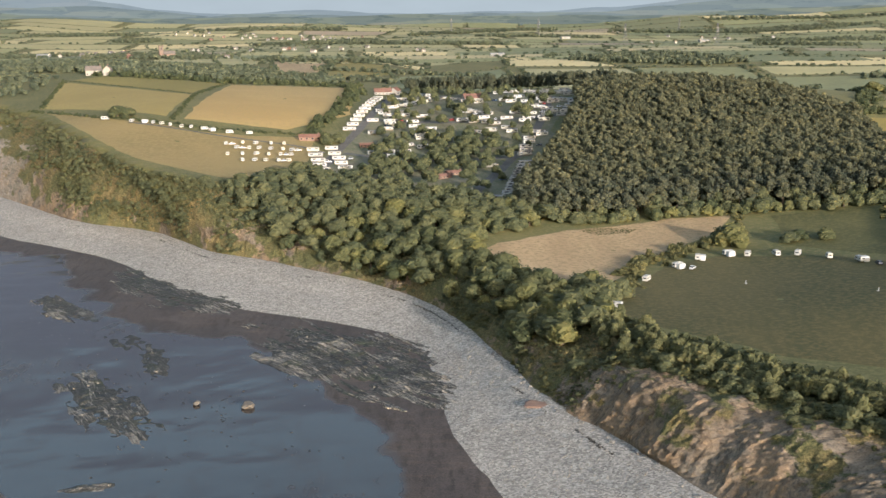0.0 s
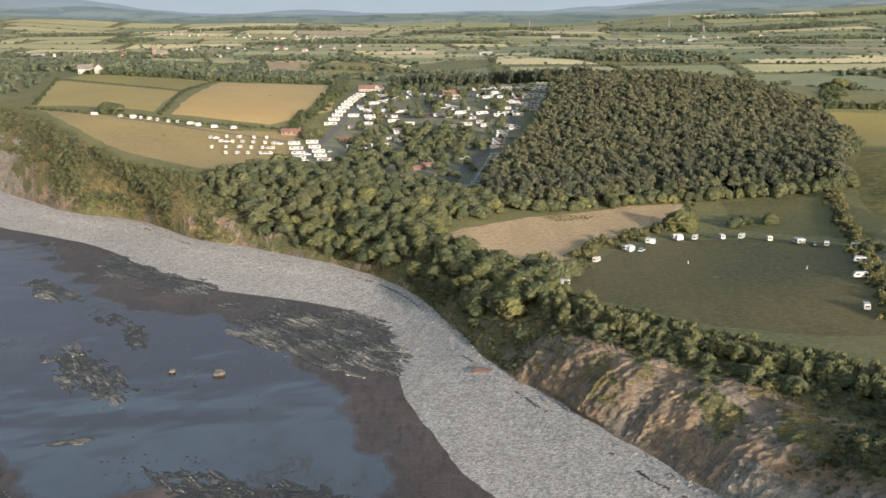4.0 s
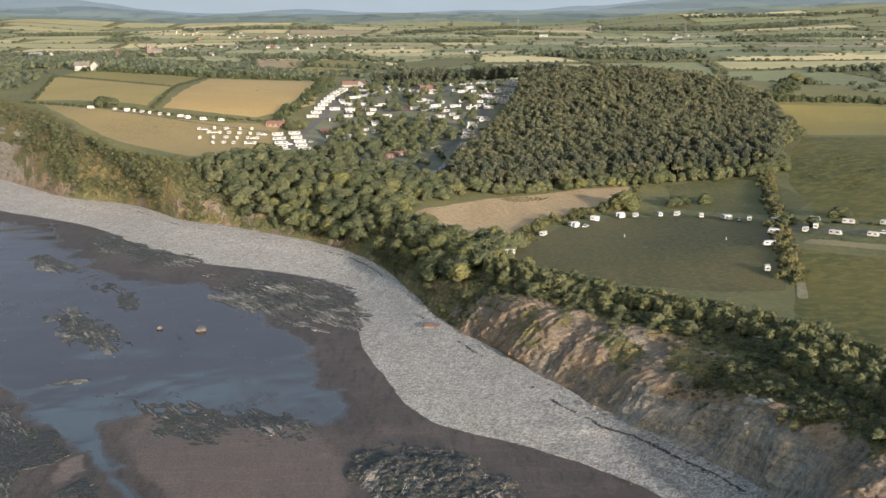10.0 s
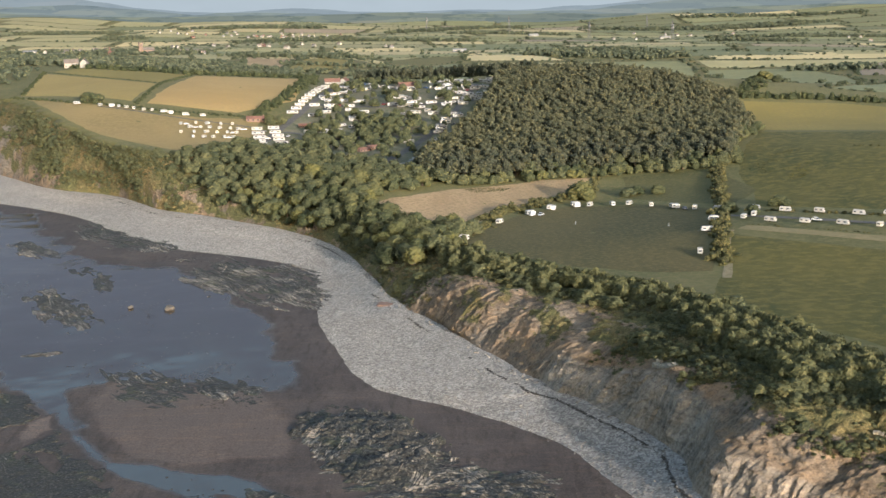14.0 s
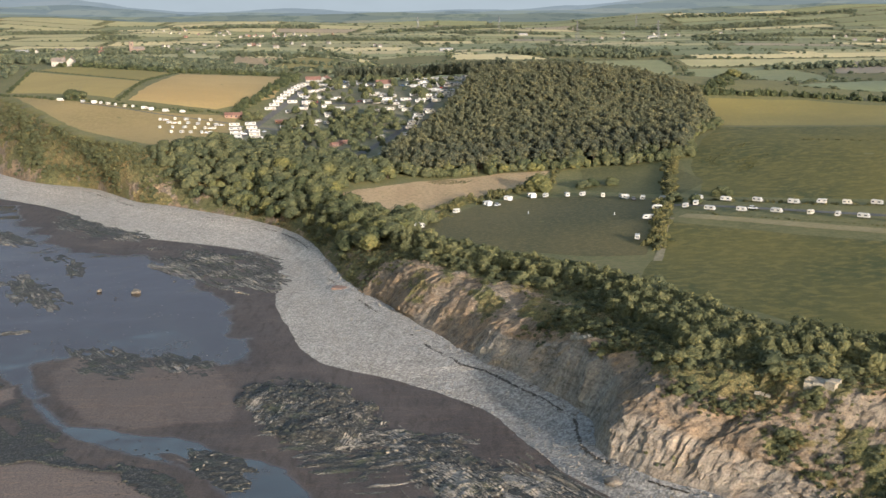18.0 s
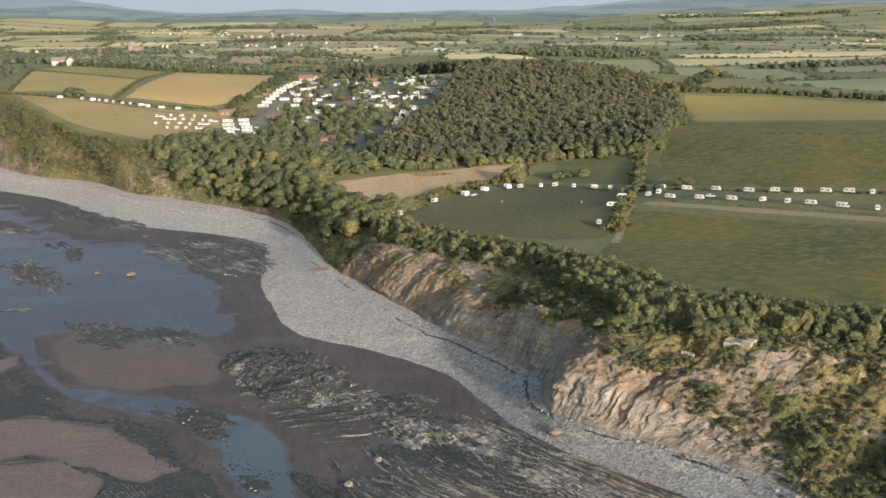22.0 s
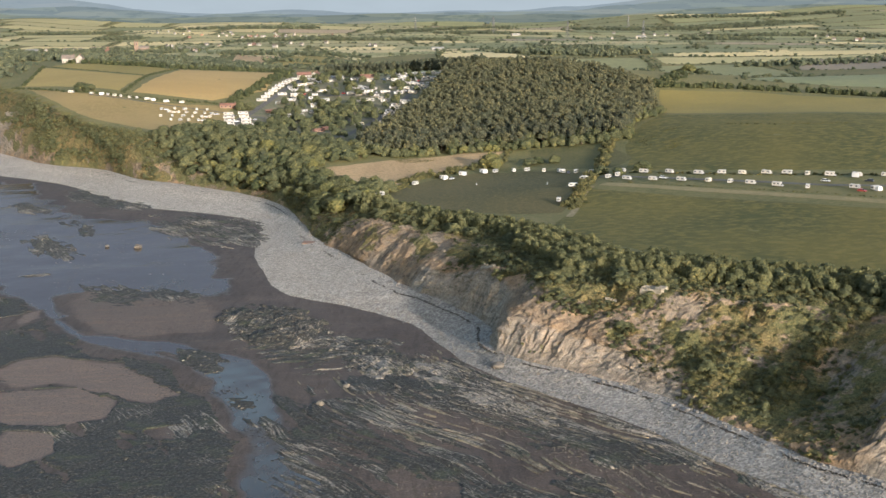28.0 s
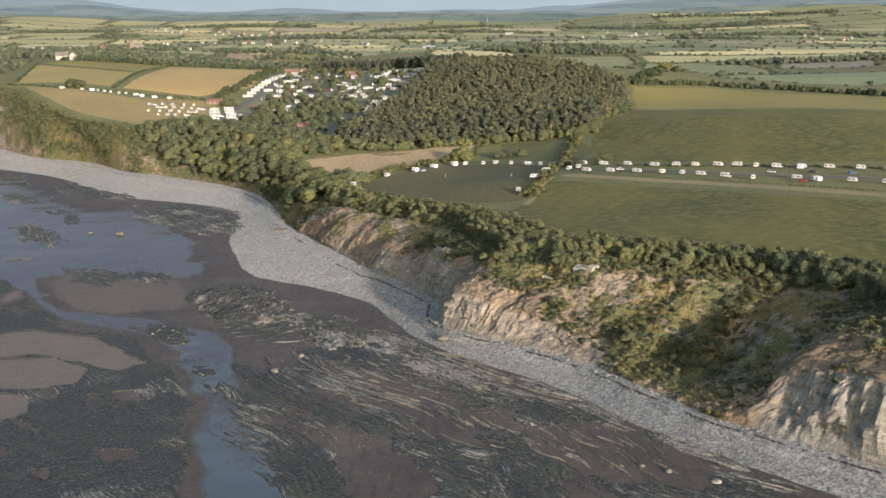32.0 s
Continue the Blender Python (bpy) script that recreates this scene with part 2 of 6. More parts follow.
def bar_mask(n, l, src):
    """0 on the drained sand bars, 1 elsewhere."""
    m = n.new("ShaderNodeMapRange")
    m.inputs["From Min"].default_value, m.inputs["From Max"].default_value = -0.75, -0.4
    l.new(src, m.inputs["Value"])
    return m.outputs[0]


def sand_material():
    m, n, l, b = material("wet_sand", 0.5, 0.5)
    at = n.new("ShaderNodeAttribute")
    at.attribute_name = "wet"
    patch = noise_node(n, l, 0.045, 6, 0.6, stretch=(1, 0.5, 1, 30))
    fine = noise_node(n, l, 0.5, 6, 0.7)
    rip = noise_node(n, l, 0.4, 4, 0.6, stretch=(1.0, 0.22, 1, 35))
    add = n.new("ShaderNodeMath")
    add.operation = "MULTIPLY_ADD"
    l.new(patch, add.inputs[0])
    add.inputs[1].default_value = 0.35
    l.new(at.outputs["Fac"], add.inputs[2])
    more = n.new("ShaderNodeMath")
    more.operation = "MULTIPLY_ADD"
    l.new(noise_node(n, l, 0.25, 6, 0.75, stretch=(1, 0.4, 1, 30)), more.inputs[0])
    more.inputs[1].default_value = 0.5
    l.new(add.outputs[0], more.inputs[2])
    wet = ramp(n, l, more.outputs[0], ((0.47, (0, 0, 0)), (0.85, (1, 1, 1))))
    dry = blend(n, l, (0.058, 0.047, 0.042), (0.090, 0.073, 0.064), ramp(n, l, patch, ((0.35, (0, 0, 0)), (0.7, (1, 1, 1)))))
    dry = blend(n, l, dry, (0.040, 0.031, 0.026), ramp(n, l, rip, ((0.5, (0, 0, 0)), (0.66, (0.7, 0.7, 0.7)))))
    dry = blend(n, l, (0.128, 0.102, 0.088), dry, bar_mask(n, l, at.outputs["Fac"]))
    dry = blend(n, l, dry, ramp(n, l, noise_node(n, l, 0.16, 5, 0.65, stretch=(0.35, 2.2, 1, 25)), ((0.53, (1, 1, 1)), (0.60, (1.28, 1.2, 1.1)), (0.66, (0.86, 0.86, 0.88)))), 1.0, "MULTIPLY")
    grit = noise_node(n, l, 1.8, 5, 0.8)
    dry = blend(n, l, dry, ramp(n, l, grit, ((0.42, (0.70, 0.70, 0.71)), (0.57, (1.22, 1.19, 1.16)))), 1.0, "MULTIPLY")
    col = blend(n, l, dry, (0.030, 0.025, 0.024), wet)
    l.new(col, b.inputs["Base Color"])
    l.new(ramp(n, l, wet, ((0, (0.62,) * 3), (1, (0.13,) * 3))), b.inputs["Roughness"])
    l.new(ramp(n, l, wet, ((0, (0.15,) * 3), (1, (0.24,) * 3))), b.inputs["Specular IOR Level"])
    bump(n, l, b, blend(n, l, blend(n, l, rip, fine, 0.3), (0.5, 0.5, 0.5), ramp(n, l, wet, ((0, (0, 0, 0)), (1, (0.9, 0.9, 0.9))))), 0.2, 0.1)
    return m


def shingle_material():
    m, n, l, b = material("shingle", 0.9, 0.2)
    g = n.new("ShaderNodeNewGeometry")
    v = n.new("ShaderNodeTexVoronoi")
    v.inputs["Scale"].default_value = 1.7
    l.new(g.outputs["Position"], v.inputs["Vector"])
    big = noise_node(n, l, 0.045, 5, 0.65)
    mid = noise_node(n, l, 0.35, 5, 0.7)
    sep = n.new("ShaderNodeSeparateColor")
    l.new(v.outputs["Color"], sep.inputs[0])
    kind = n.new("ShaderNodeAttribute")
    kind.attribute_name = "grey"
    warm = blend(n, l, ramp(n, l, sep.outputs[0], ((0.0, (0.095, 0.087, 0.078)), (0.5, (0.295, 0.274, 0.246)), (1.0, (0.54, 0.503, 0.45)))),
                 ramp(n, l, big, ((0.4, (0.262, 0.244, 0.219)), (0.6, (0.318, 0.297, 0.268)))), 0.4)
    grey = blend(n, l, ramp(n, l, sep.outputs[0], ((0.0, (0.075, 0.074, 0.072)), (0.5, (0.20, 0.196, 0.188)), (1.0, (0.38, 0.37, 0.35)))),
                 ramp(n, l, big, ((0.4, (0.16, 0.157, 0.15)), (0.6, (0.24, 0.235, 0.225)))), 0.4)
    col = blend(n, l, warm, grey, kind.outputs["Fac"])
    col = blend(n, l, col, ramp(n, l, mid, ((0.42, (1.04, 1.03, 1.02)), (0.64, (0.86, 0.86, 0.87)))), 1.0, "MULTIPLY")
    l.new(col, b.inputs["Base Color"])
    bump(n, l, b, v.outputs["Distance"], 0.4, 0.16)
    return m


def line_noise(n, l, across, ways, detail=6, keys=("way", "down")):
    """Noise drawn out along a surface's own grain, which its attributes carry in metres."""
    c = n.new("ShaderNodeCombineXYZ")
    for k, (key, f) in enumerate(zip(keys, (across, ways))):
        at, mu = n.new("ShaderNodeAttribute"), n.new("ShaderNodeMath")
        at.attribute_name = key
        mu.operation = "MULTIPLY"
        mu.inputs[1].default_value = f
        l.new(at.outputs["Fac"], mu.inputs[0])
        l.new(mu.outputs[0], c.inputs[k])
    t = n.new("ShaderNodeTexNoise")
    t.inputs["Scale"].default_value, t.inputs["Detail"].default_value, t.inputs["Roughness"].default_value = 1.0, detail, 0.72
    l.new(c.outputs[0], t.inputs["Vector"])
    return t.outputs[0]


def cliff_material():
    m, n, l, b = material("cliff_rock_and_turf", 0.95, 0.1)
    veg = n.new("ShaderNodeAttribute")
    veg.attribute_name = "veg"
    pale = n.new("ShaderNodeAttribute")
    pale.attribute_name = "pale"
    strata = noise_node(n, l, 0.22, 6, 0.75, stretch=(0.5, 0.5, 3.2, 20))
    streak = line_noise(n, l, 0.8, 0.28, 7)
    patch = noise_node(n, l, 0.09, 6, 0.7)
    cast = noise_node(n, l, 0.05, 5, 0.6)
    fine = noise_node(n, l, 1.5, 7, 0.8)
    soil = ramp(n, l, streak, ((0.38, (0.072, 0.057, 0.043)), (0.48, (0.124, 0.098, 0.072)), (0.60, (0.176, 0.141, 0.105))))
    lias = ramp(n, l, blend(n, l, strata, streak, 0.5), ((0.40, (0.115, 0.107, 0.097)), (0.49, (0.215, 0.198, 0.174)), (0.58, (0.31, 0.284, 0.245))))
    soil = blend(n, l, soil, (0.27, 0.185, 0.115), ramp(n, l, patch, ((0.44, (0, 0, 0)), (0.62, (0.75, 0.75, 0.75)))))
    rock = blend(n, l, soil, lias, pale.outputs["Fac"])
    rock = blend(n, l, rock, ramp(n, l, fine, ((0.38, (0.62, 0.62, 0.63)), (0.49, (1.0, 1.0, 1.0)), (0.6, (1.2, 1.18, 1.16)))), 1.0, "MULTIPLY")
    turf = ramp(n, l, fine, ((0.40, (0.052, 0.056, 0.027)), (0.52, (0.10, 0.099, 0.046)), (0.62, (0.165, 0.145, 0.07))))
    straw = ramp(n, l, fine, ((0.40, (0.085, 0.068, 0.032)), (0.52, (0.165, 0.122, 0.058)), (0.62, (0.245, 0.19, 0.098))))
    turf = blend(n, l, turf, straw, ramp(n, l, cast, ((0.46, (0, 0, 0)), (0.6, (0.9, 0.9, 0.9)))))
    add = n.new("ShaderNodeMath")
    add.operation = "MULTIPLY_ADD"
    l.new(noise_node(n, l, 0.2, 7, 0.75), add.inputs[0])
    add.inputs[1].default_value = 1.3
    l.new(veg.outputs["Fac"], add.inputs[2])
    mr = n.new("ShaderNodeMapRange")
    mr.inputs["From Min"].default_value, mr.inputs["From Max"].default_value = 0.93, 1.03
    l.new(add.outputs[0], mr.inputs["Value"])
    col = blend(n, l, rock, turf, mr.outputs[0])
    l.new(col, b.inputs["Base Color"])
    bump(n, l, b, blend(n, l, streak, fine, 0.5), 0.9, 1.0)
    return m


SAND, SHINGLE, CLIFF = sand_material(), shingle_material(), cliff_material()
GROUND = mottled("rough_grass", (0.085, 0.088, 0.034), (0.12, 0.112, 0.044), (0.155, 0.135, 0.058), 0.02, 0.4)
GRASS = mottled("pasture", (0.066, 0.070, 0.025), (0.10, 0.094, 0.034), (0.135, 0.115, 0.045), 0.018, 0.5, vary=0.1)
HAY = mottled("dry_hay_field", (0.295, 0.205, 0.084), (0.345, 0.243, 0.102), (0.265, 0.197, 0.087), 0.012, 0.4, vary=0.06)
STUBBLE = mottled("mown_stubble", (0.295, 0.205, 0.118), (0.375, 0.268, 0.155), (0.205, 0.16, 0.085), 0.05, 0.5, stretch=(1, 0.2, 1, 60))
MEADOW = mottled("mixed_meadow", (0.054, 0.060, 0.014), (0.098, 0.088, 0.020), (0.150, 0.120, 0.032), 0.022, 0.20, relief=0.7, dist=0.5, stretch=(1, 0.45, 1, 40))
GOLD = mottled("golden_meadow", (0.185, 0.150, 0.044), (0.222, 0.178, 0.053), (0.160, 0.136, 0.048), 0.015, 0.4)
LAWN = mottled("short_camp_grass", (0.053, 0.055, 0.020), (0.086, 0.075, 0.028), (0.13, 0.10, 0.040), 0.03, 0.5, stretch=(1, 0.3, 1, 25))
# far crops, lightened and dulled: aerial haze is mixed into these base colours
HAZED_CROPS = [mottled("hazed_crop_" + k, a, b_, c, 0.012, 0.12, vary=0.16) for k, a, b_, c in (
    ("green", (0.163, 0.174, 0.090), (0.200, 0.207, 0.106), (0.227, 0.227, 0.117)), ("pale", (0.264, 0.249, 0.138), (0.319, 0.295, 0.163), (0.284, 0.266, 0.149)),
    ("wheat", (0.418, 0.354, 0.205), (0.479, 0.408, 0.238), (0.386, 0.336, 0.191)), ("deep", (0.123, 0.143, 0.079), (0.147, 0.165, 0.090), (0.176, 0.185, 0.103)),
    ("soil", (0.221, 0.183, 0.139), (0.273, 0.221, 0.165), (0.237, 0.204, 0.146)))]
LEDGE = mottled("pale_ledge_rock", (0.15, 0.135, 0.11), (0.25, 0.22, 0.175), (0.08, 0.075, 0.062), 0.2, 1.2, 0.8, 0.8, 0.4)
WRACK = mottled("dark_seaweed", (0.025, 0.022, 0.018), (0.045, 0.036, 0.028), (0.06, 0.05, 0.04), 0.4, 2.0, 0.7)
LEAF = foliage("broad_leaves", (0.070, 0.082, 0.051), (0.100, 0.111, 0.066), (0.134, 0.139, 0.080), 0.32)
THORN = foliage("thorn_leaves", (0.066, 0.076, 0.050), (0.091, 0.102, 0.065), (0.124, 0.130, 0.083))
PINE = foliage("pine_needles", (0.066, 0.076, 0.058), (0.090, 0.098, 0.073), (0.114, 0.119, 0.087), 0.16)
SCRUB = foliage("scrub_leaves", (0.064, 0.070, 0.038), (0.104, 0.106, 0.053), (0.158, 0.142, 0.072), 0.25)
# leaves paled and greyed for distance: haze put into the colour
HAZED_LEAF = foliage("hazed_far_leaves", (0.080, 0.096, 0.068), (0.105, 0.121, 0.085), (0.132, 0.147, 0.102))
BARK = mottled("bark", (0.10, 0.075, 0.055), (0.15, 0.11, 0.08), (0.07, 0.055, 0.045), 0.5, 3.0)
WHITE = plain("white_panel", (0.36, 0.357, 0.347), 0.5, 0.35)
CREAM = plain("cream_panel", (0.41, 0.39, 0.34), 0.55, 0.35)
GREYROOF = plain("grey_roof", (0.26, 0.256, 0.25), 0.6)
GLASS = plain("dark_window_glass", (0.03, 0.035, 0.045), 0.12, 0.6)
RUBBER = plain("black_rubber", (0.02, 0.02, 0.02), 0.8)
STEEL = plain("galvanised_steel", (0.22, 0.22, 0.23), 0.45, 0.5, 0.7)
TILE = mottled("red_roof_tiles", (0.145, 0.080, 0.064), (0.17, 0.091, 0.072), (0.12, 0.069, 0.056), 0.3, 2.0)
SLATE = mottled("brown_slate_roof", (0.12, 0.105, 0.098), (0.16, 0.138, 0.125), (0.095, 0.085, 0.08), 0.3, 2.0)
BRICK = mottled("red_brick", (0.18, 0.115, 0.09), (0.21, 0.135, 0.108), (0.15, 0.1, 0.08), 0.5, 2.0)
RENDERED = plain("pale_house_wall", (0.26, 0.248, 0.225), 0.8)
STONE = mottled("church_stone", (0.14, 0.105, 0.085), (0.17, 0.128, 0.104), (0.12, 0.09, 0.075), 0.2, 1.0)
TARMAC = mottled("tarmac", (0.07, 0.068, 0.066), (0.10, 0.096, 0.092), (0.13, 0.122, 0.115), 0.1, 1.0)
DIRT = mottled("worn_track", (0.20, 0.165, 0.10), (0.26, 0.215, 0.135), (0.15, 0.135, 0.07), 0.08, 0.6)
TIMBER = mottled("deck_timber", (0.16, 0.12, 0.085), (0.21, 0.16, 0.115), (0.12, 0.09, 0.065), 0.4, 2.5)
PAINTS = [plain("car_paint_" + k, c, 0.3, 0.5, 0.1) for k, c in (("silver", (0.45, 0.46, 0.48)), ("dark", (0.03, 0.035, 0.05)), ("red", (0.32, 0.04, 0.03)), ("white", (0.72, 0.72, 0.71)), ("blue", (0.05, 0.10, 0.2)))]


# ---------------------------------------------------------------- mesh helpers
def mesh_from(name, verts, faces, mats, smooth_faces=False, index=None):
    me = bpy.data.meshes.new(name)
    v = np.asarray(verts, np.float32)
    f = np.asarray(faces, np.int32)
    k = f.shape[1]
    me.vertices.add(len(v))
    me.vertices.foreach_set("co", v.ravel())
    me.loops.add(f.size)
    me.loops.foreach_set("vertex_index", f.ravel())
    me.polygons.add(len(f))
    me.polygons.foreach_set("loop_start", np.arange(0, f.size, k, dtype=np.int32))
    for m in mats:
        me.materials.append(m)
    if index is not None:
        me.polygons.foreach_set("material_index", np.asarray(index, np.int32))
    me.polygons.foreach_set("use_smooth", np.full(len(f), smooth_faces))
    me.update(calc_edges=True)
    me.validate()
    return me


def attribute(me, name, values):
    a = me.attributes.new(name, "FLOAT", "POINT")
    a.data.foreach_set("value", np.asarray(values, np.float32).ravel())


def grid_faces(rows, cols):
    i = np.arange((rows - 1) * cols).reshape(rows - 1, cols)[:, :-1].ravel()
    return np.stack([i, i + 1, i + cols + 1, i + cols], 1)


def part(name, bm, mat, parent, label=""):
    me = bpy.data.meshes.new(name)
    bm.normal_update()
    bm.to_mesh(me)
    bm.free()
    me.materials.append(mat)
    ob = new(name, me)
    ob.parent = parent
    return tagged(ob, label) if label else ob


def block(x0, y0, z0, x1, y1, z1, bevel=0.0, bm=None):
    """A box between two corners, its edges bevelled."""
    bm = bm or bmesh.new()
    r = bmesh.ops.create_cube(bm, size=1.0, matrix=Matrix.LocRotScale(((x0 + x1) / 2, (y0 + y1) / 2, (z0 + z1) / 2), None, (x1 - x0, y1 - y0, z1 - z0)))
    if bevel:
        es = {e for v in r["verts"] for e in v.link_edges}
        bmesh.ops.bevel(bm, geom=list(es), offset=bevel, segments=2, affect="EDGES", profile=0.5)
    return bm


def prism(profile, x0, x1, bm=None):
    """A profile of (y, z) points drawn out along x."""
    bm = bm or bmesh.new()
    a = [bm.verts.new((x0, y, z)) for y, z in profile]
    b = [bm.verts.new((x1, y, z)) for y, z in profile]
    bm.faces.new(a[::-1])
    bm.faces.new(b)
    for i in range(len(a)):
        j = (i + 1) % len(a)
        bm.faces.new((a[i], a[j], b[j], b[i]))
    bmesh.ops.recalc_face_normals(bm, faces=bm.faces)
    return bm


def disc(x, y, z, r, w, bm=None, n=14):
    """A wheel-like drum with its axle along y."""
    bm = bm or bmesh.new()
    bmesh.ops.create_cone(bm, cap_ends=True, segments=n, radius1=r, radius2=r, depth=w, matrix=Matrix.Translation((x, y, z)) @ Matrix.Rotation(math.pi / 2, 4, "X"))
    return bm


def empty(name, label, category, group="", kind=""):
    return tagged(new(name), label, category, group, kind)


# ---------------------------------------------------------------- ground, sand, shingle, cliff
def build_ground():
    ys = np.concatenate([np.arange(-700, 0, 50), np.arange(0, 900, 7), 900 + np.cumsum(np.geomspace(8, 70, 118))])
    ys = ys[ys < 4700]
    c = np.linspace(-1, 1, 241)
    yy, cc = np.meshgrid(ys, np.sign(c) * np.abs(c) ** 1.15, indexing="ij")
    xx = cc * (0.50 * np.maximum(yy, 0) + 480)
    zz = height(xx, yy)
    zz = np.where(inland(xx, yy), zz, -9.0)
    me = mesh_from("ground", np.stack([xx, yy, zz], -1).reshape(-1, 3), grid_faces(*xx.shape), [GROUND], True)
    tagged(new("ground", me), "rough grassland rising from the cliff top to far hills", "ground", kind="structure")


# films of water on the flat, the channel, and the drained sand bars between them
SHEETS = (((-330, 700), (-205, 640), (-170, 575), (-140, 500), (-100, 478), (-66, 452), (-41, 398), (-24, 370), (-13, 322), (-14, 285), (-38, 296), (-74, 308), (-84, 292), (-66, 256), (-92, 284), (-112, 313), (-160, 350), (-220, 400), (-330, 500)),)
CHANNEL = ((-190, 430), (-140, 352), (-103, 299), (-77, 258), (-59, 229), (-42, 216), (-12, 196), (-2, 177), (10, 142), (18, 120), (21, 91), (28, 70), (33, 40), (20, 0), (60, 0), (60, 40), (50, 70), (44, 95), (35, 121), (26, 150),
           (20, 180), (12, 200), (-3, 211), (-22, 226), (-55, 237), (-70, 258), (-84, 292), (-98, 318), (-130, 368), (-176, 440))
DAMP = ((-80, 289), (-74, 306), (-38, 299), (-20, 291), (-11, 264), (-8, 236), (-26, 233), (-37, 230), (-54, 239), (-68, 259))
BARS = (((-70, 204), (-59, 208), (-35, 198), (-20, 180), (-9, 165), (-16, 158), (-35, 168), (-50, 178), (-62, 176), (-76, 190)), ((-70, 165), (-58, 170), (-41, 175), (-27, 159), (-26, 144), (-37, 138), (-50, 138), (-68, 148)),
        ((-50, 134), (-34, 132), (-31, 118), (-40, 106), (-52, 118)), ((-26, 214), (-14, 206), (-8, 199), (-20, 205)), ((-91, 268), (-84, 276), (-80, 262), (-86, 252)))


def blob(x, y, cx, cy, a, b, t):
    ct, st = math.cos(radians(t)), math.sin(radians(t))
    u, v = (x - cx) * ct + (y - cy) * st, -(x - cx) * st + (y - cy) * ct
    return np.sqrt((u / a) ** 2 + (v / b) ** 2)


ACROSS = np.array((0.53, -0.85))


def flat_level(x, y):
    """The sand's height."""
    order = np.argsort(edge @ ACROSS)
    e = edge[order]
    w = x * ACROSS[0] + y * ACROSS[1]
    k = e @ ACROSS
    d = np.maximum((x - np.interp(w, k, e[:, 0])) * SEA[0] + (y - np.interp(w, k, e[:, 1])) * SEA[1], 0)
    return 0.25 - 0.0045 * d + 0.22 * fbm(x / 26, y / 26, 3) * smooth(d, 0, 12)


NK = 110


def build_coast():
    n = np.arange(NS)
    sand_d = np.concatenate([[0, 1.5, 3, 5], np.arange(7, 150, 1.7), np.arange(152, 200, 3.0), np.arange(204, 620, 16.0)])
    sand = edge[:, None] + SEA * sand_d[None, :, None]
    x, y = sand[..., 0], sand[..., 1]
    z = 0.25 - 0.0045 * sand_d[None, :] + 0.22 * fbm(x / 26, y / 26, 3) * smooth(sand_d, 0, 12)[None, :]
    me = mesh_from("sand_flat", np.stack([x, y, z], -1).reshape(-1, 3), grid_faces(NS, len(sand_d))[:, ::-1], [SAND], True)
    wob = fbm(x / 22, y / 22, 8)
    ragged = 3.2 * fbm(x / 15, y / 15, 18) + 1.0 * fbm(x / 4, y / 4, 19)
    w = -0.35 + 0.16 * wob
    for row in SHEETS:
        w = mix(0.46 + 0.10 * fbm(x / 40, y / 40, 28), w, smooth(from_line(x, y, row) + 9 * wob + 0.5 * ragged, -9, 5))
    w = mix(-0.60, w, smooth(from_line(x, y, DAMP) + 0.45 * ragged, -3.5, 1.0))
    w = mix(0.40 + 0.08 * smooth(y, 130, 230) + 0.12 * fbm(x / 18, y / 18, 29), w, smooth(from_line(x, y, CHANNEL) + 0.5 * ragged, -3.5, 2.0))
    for row in BARS:
        w = mix(-0.8, w, smooth(from_line(x, y, row) + 0.45 * ragged, -1.2, 0.8))
    attribute(me, "wet", w)
    tagged(new("sand_flat", me), "wet brown tidal sand with shining films of water", "sand", kind="structure")

    k = np.linspace(0, 1, 26)
    beach = mix(edge[:, None], foot[:, None], k[None, :, None])
    x, y = beach[..., 0], beach[..., 1]
    z = 0.25 + 4.2 * (0.75 * k + 0.25 * smooth(k, 0.5, 0.85))[None, :] + 0.12 * fbm(x / 9, y / 9, 21) * np.sin(math.pi * k)[None, :]
    me = mesh_from("shingle_beach", np.stack([x, y, z], -1).reshape(-1, 3), grid_faces(NS, len(k)), [SHINGLE], True)
    along_ = station[:, None] + 0.35 * fbm(x / 30, y / 30, 23)
    attribute(me, "grey", np.clip(smooth(along_, 12.5, 18.5) * 0.95, 0, 1))
    tagged(new("shingle_beach", me), "broad bank of pale grey shingle under the cliff", "beach", kind="structure")

    k = np.concatenate([np.linspace(0, 1, NK) ** 1.15, [1.001, 1.002, 1.003]])
    run = top - foot
    length = np.linalg.norm(run, axis=1)
    out = run / length[:, None]
    face = foot[:, None] + run[:, None] * np.minimum(k, 1)[None, :, None] + out[:, None] * np.concatenate([np.zeros(NK), [2.0, 4.5, 7.0]])[None, :, None]
    s = station[:, None] * np.ones_like(k)[None]
    kk = np.ones(NS)[:, None] * k[None]
    way = np.r_[0, np.cumsum(np.linalg.norm(np.diff((foot + top) / 2, axis=0), axis=1))][:, None] * np.ones_like(kk)
    down = kk * np.hypot(length, 30)[:, None]
    mw, uw = way + 2.6 * fbm(way / 30, down / 22, 33), down + 6 * fbm(way / 24, down / 20, 36)
    near = smooth(s, 9.6, 10.6)
    brow = along(BROW)
    kb = brow[:, :1] * (1 + 0.14 * fbm(way / 13, 0 * way, 63))
    low = 1 - smooth(kk, 0.85 * kb, 1.15 * kb)
    ends = smooth(kk, 0, 0.05) * (1 - smooth(kk, 0.86, 1.0))
    cove = smooth(s, 13.6, 14.2) * (1 - smooth(s, 17.0, 17.6))
    head = smooth(s, 17.2, 17.8) * (1 - smooth(s, 20.9, 21.8))
    end_wall = smooth(s, 23.5, 24.0)
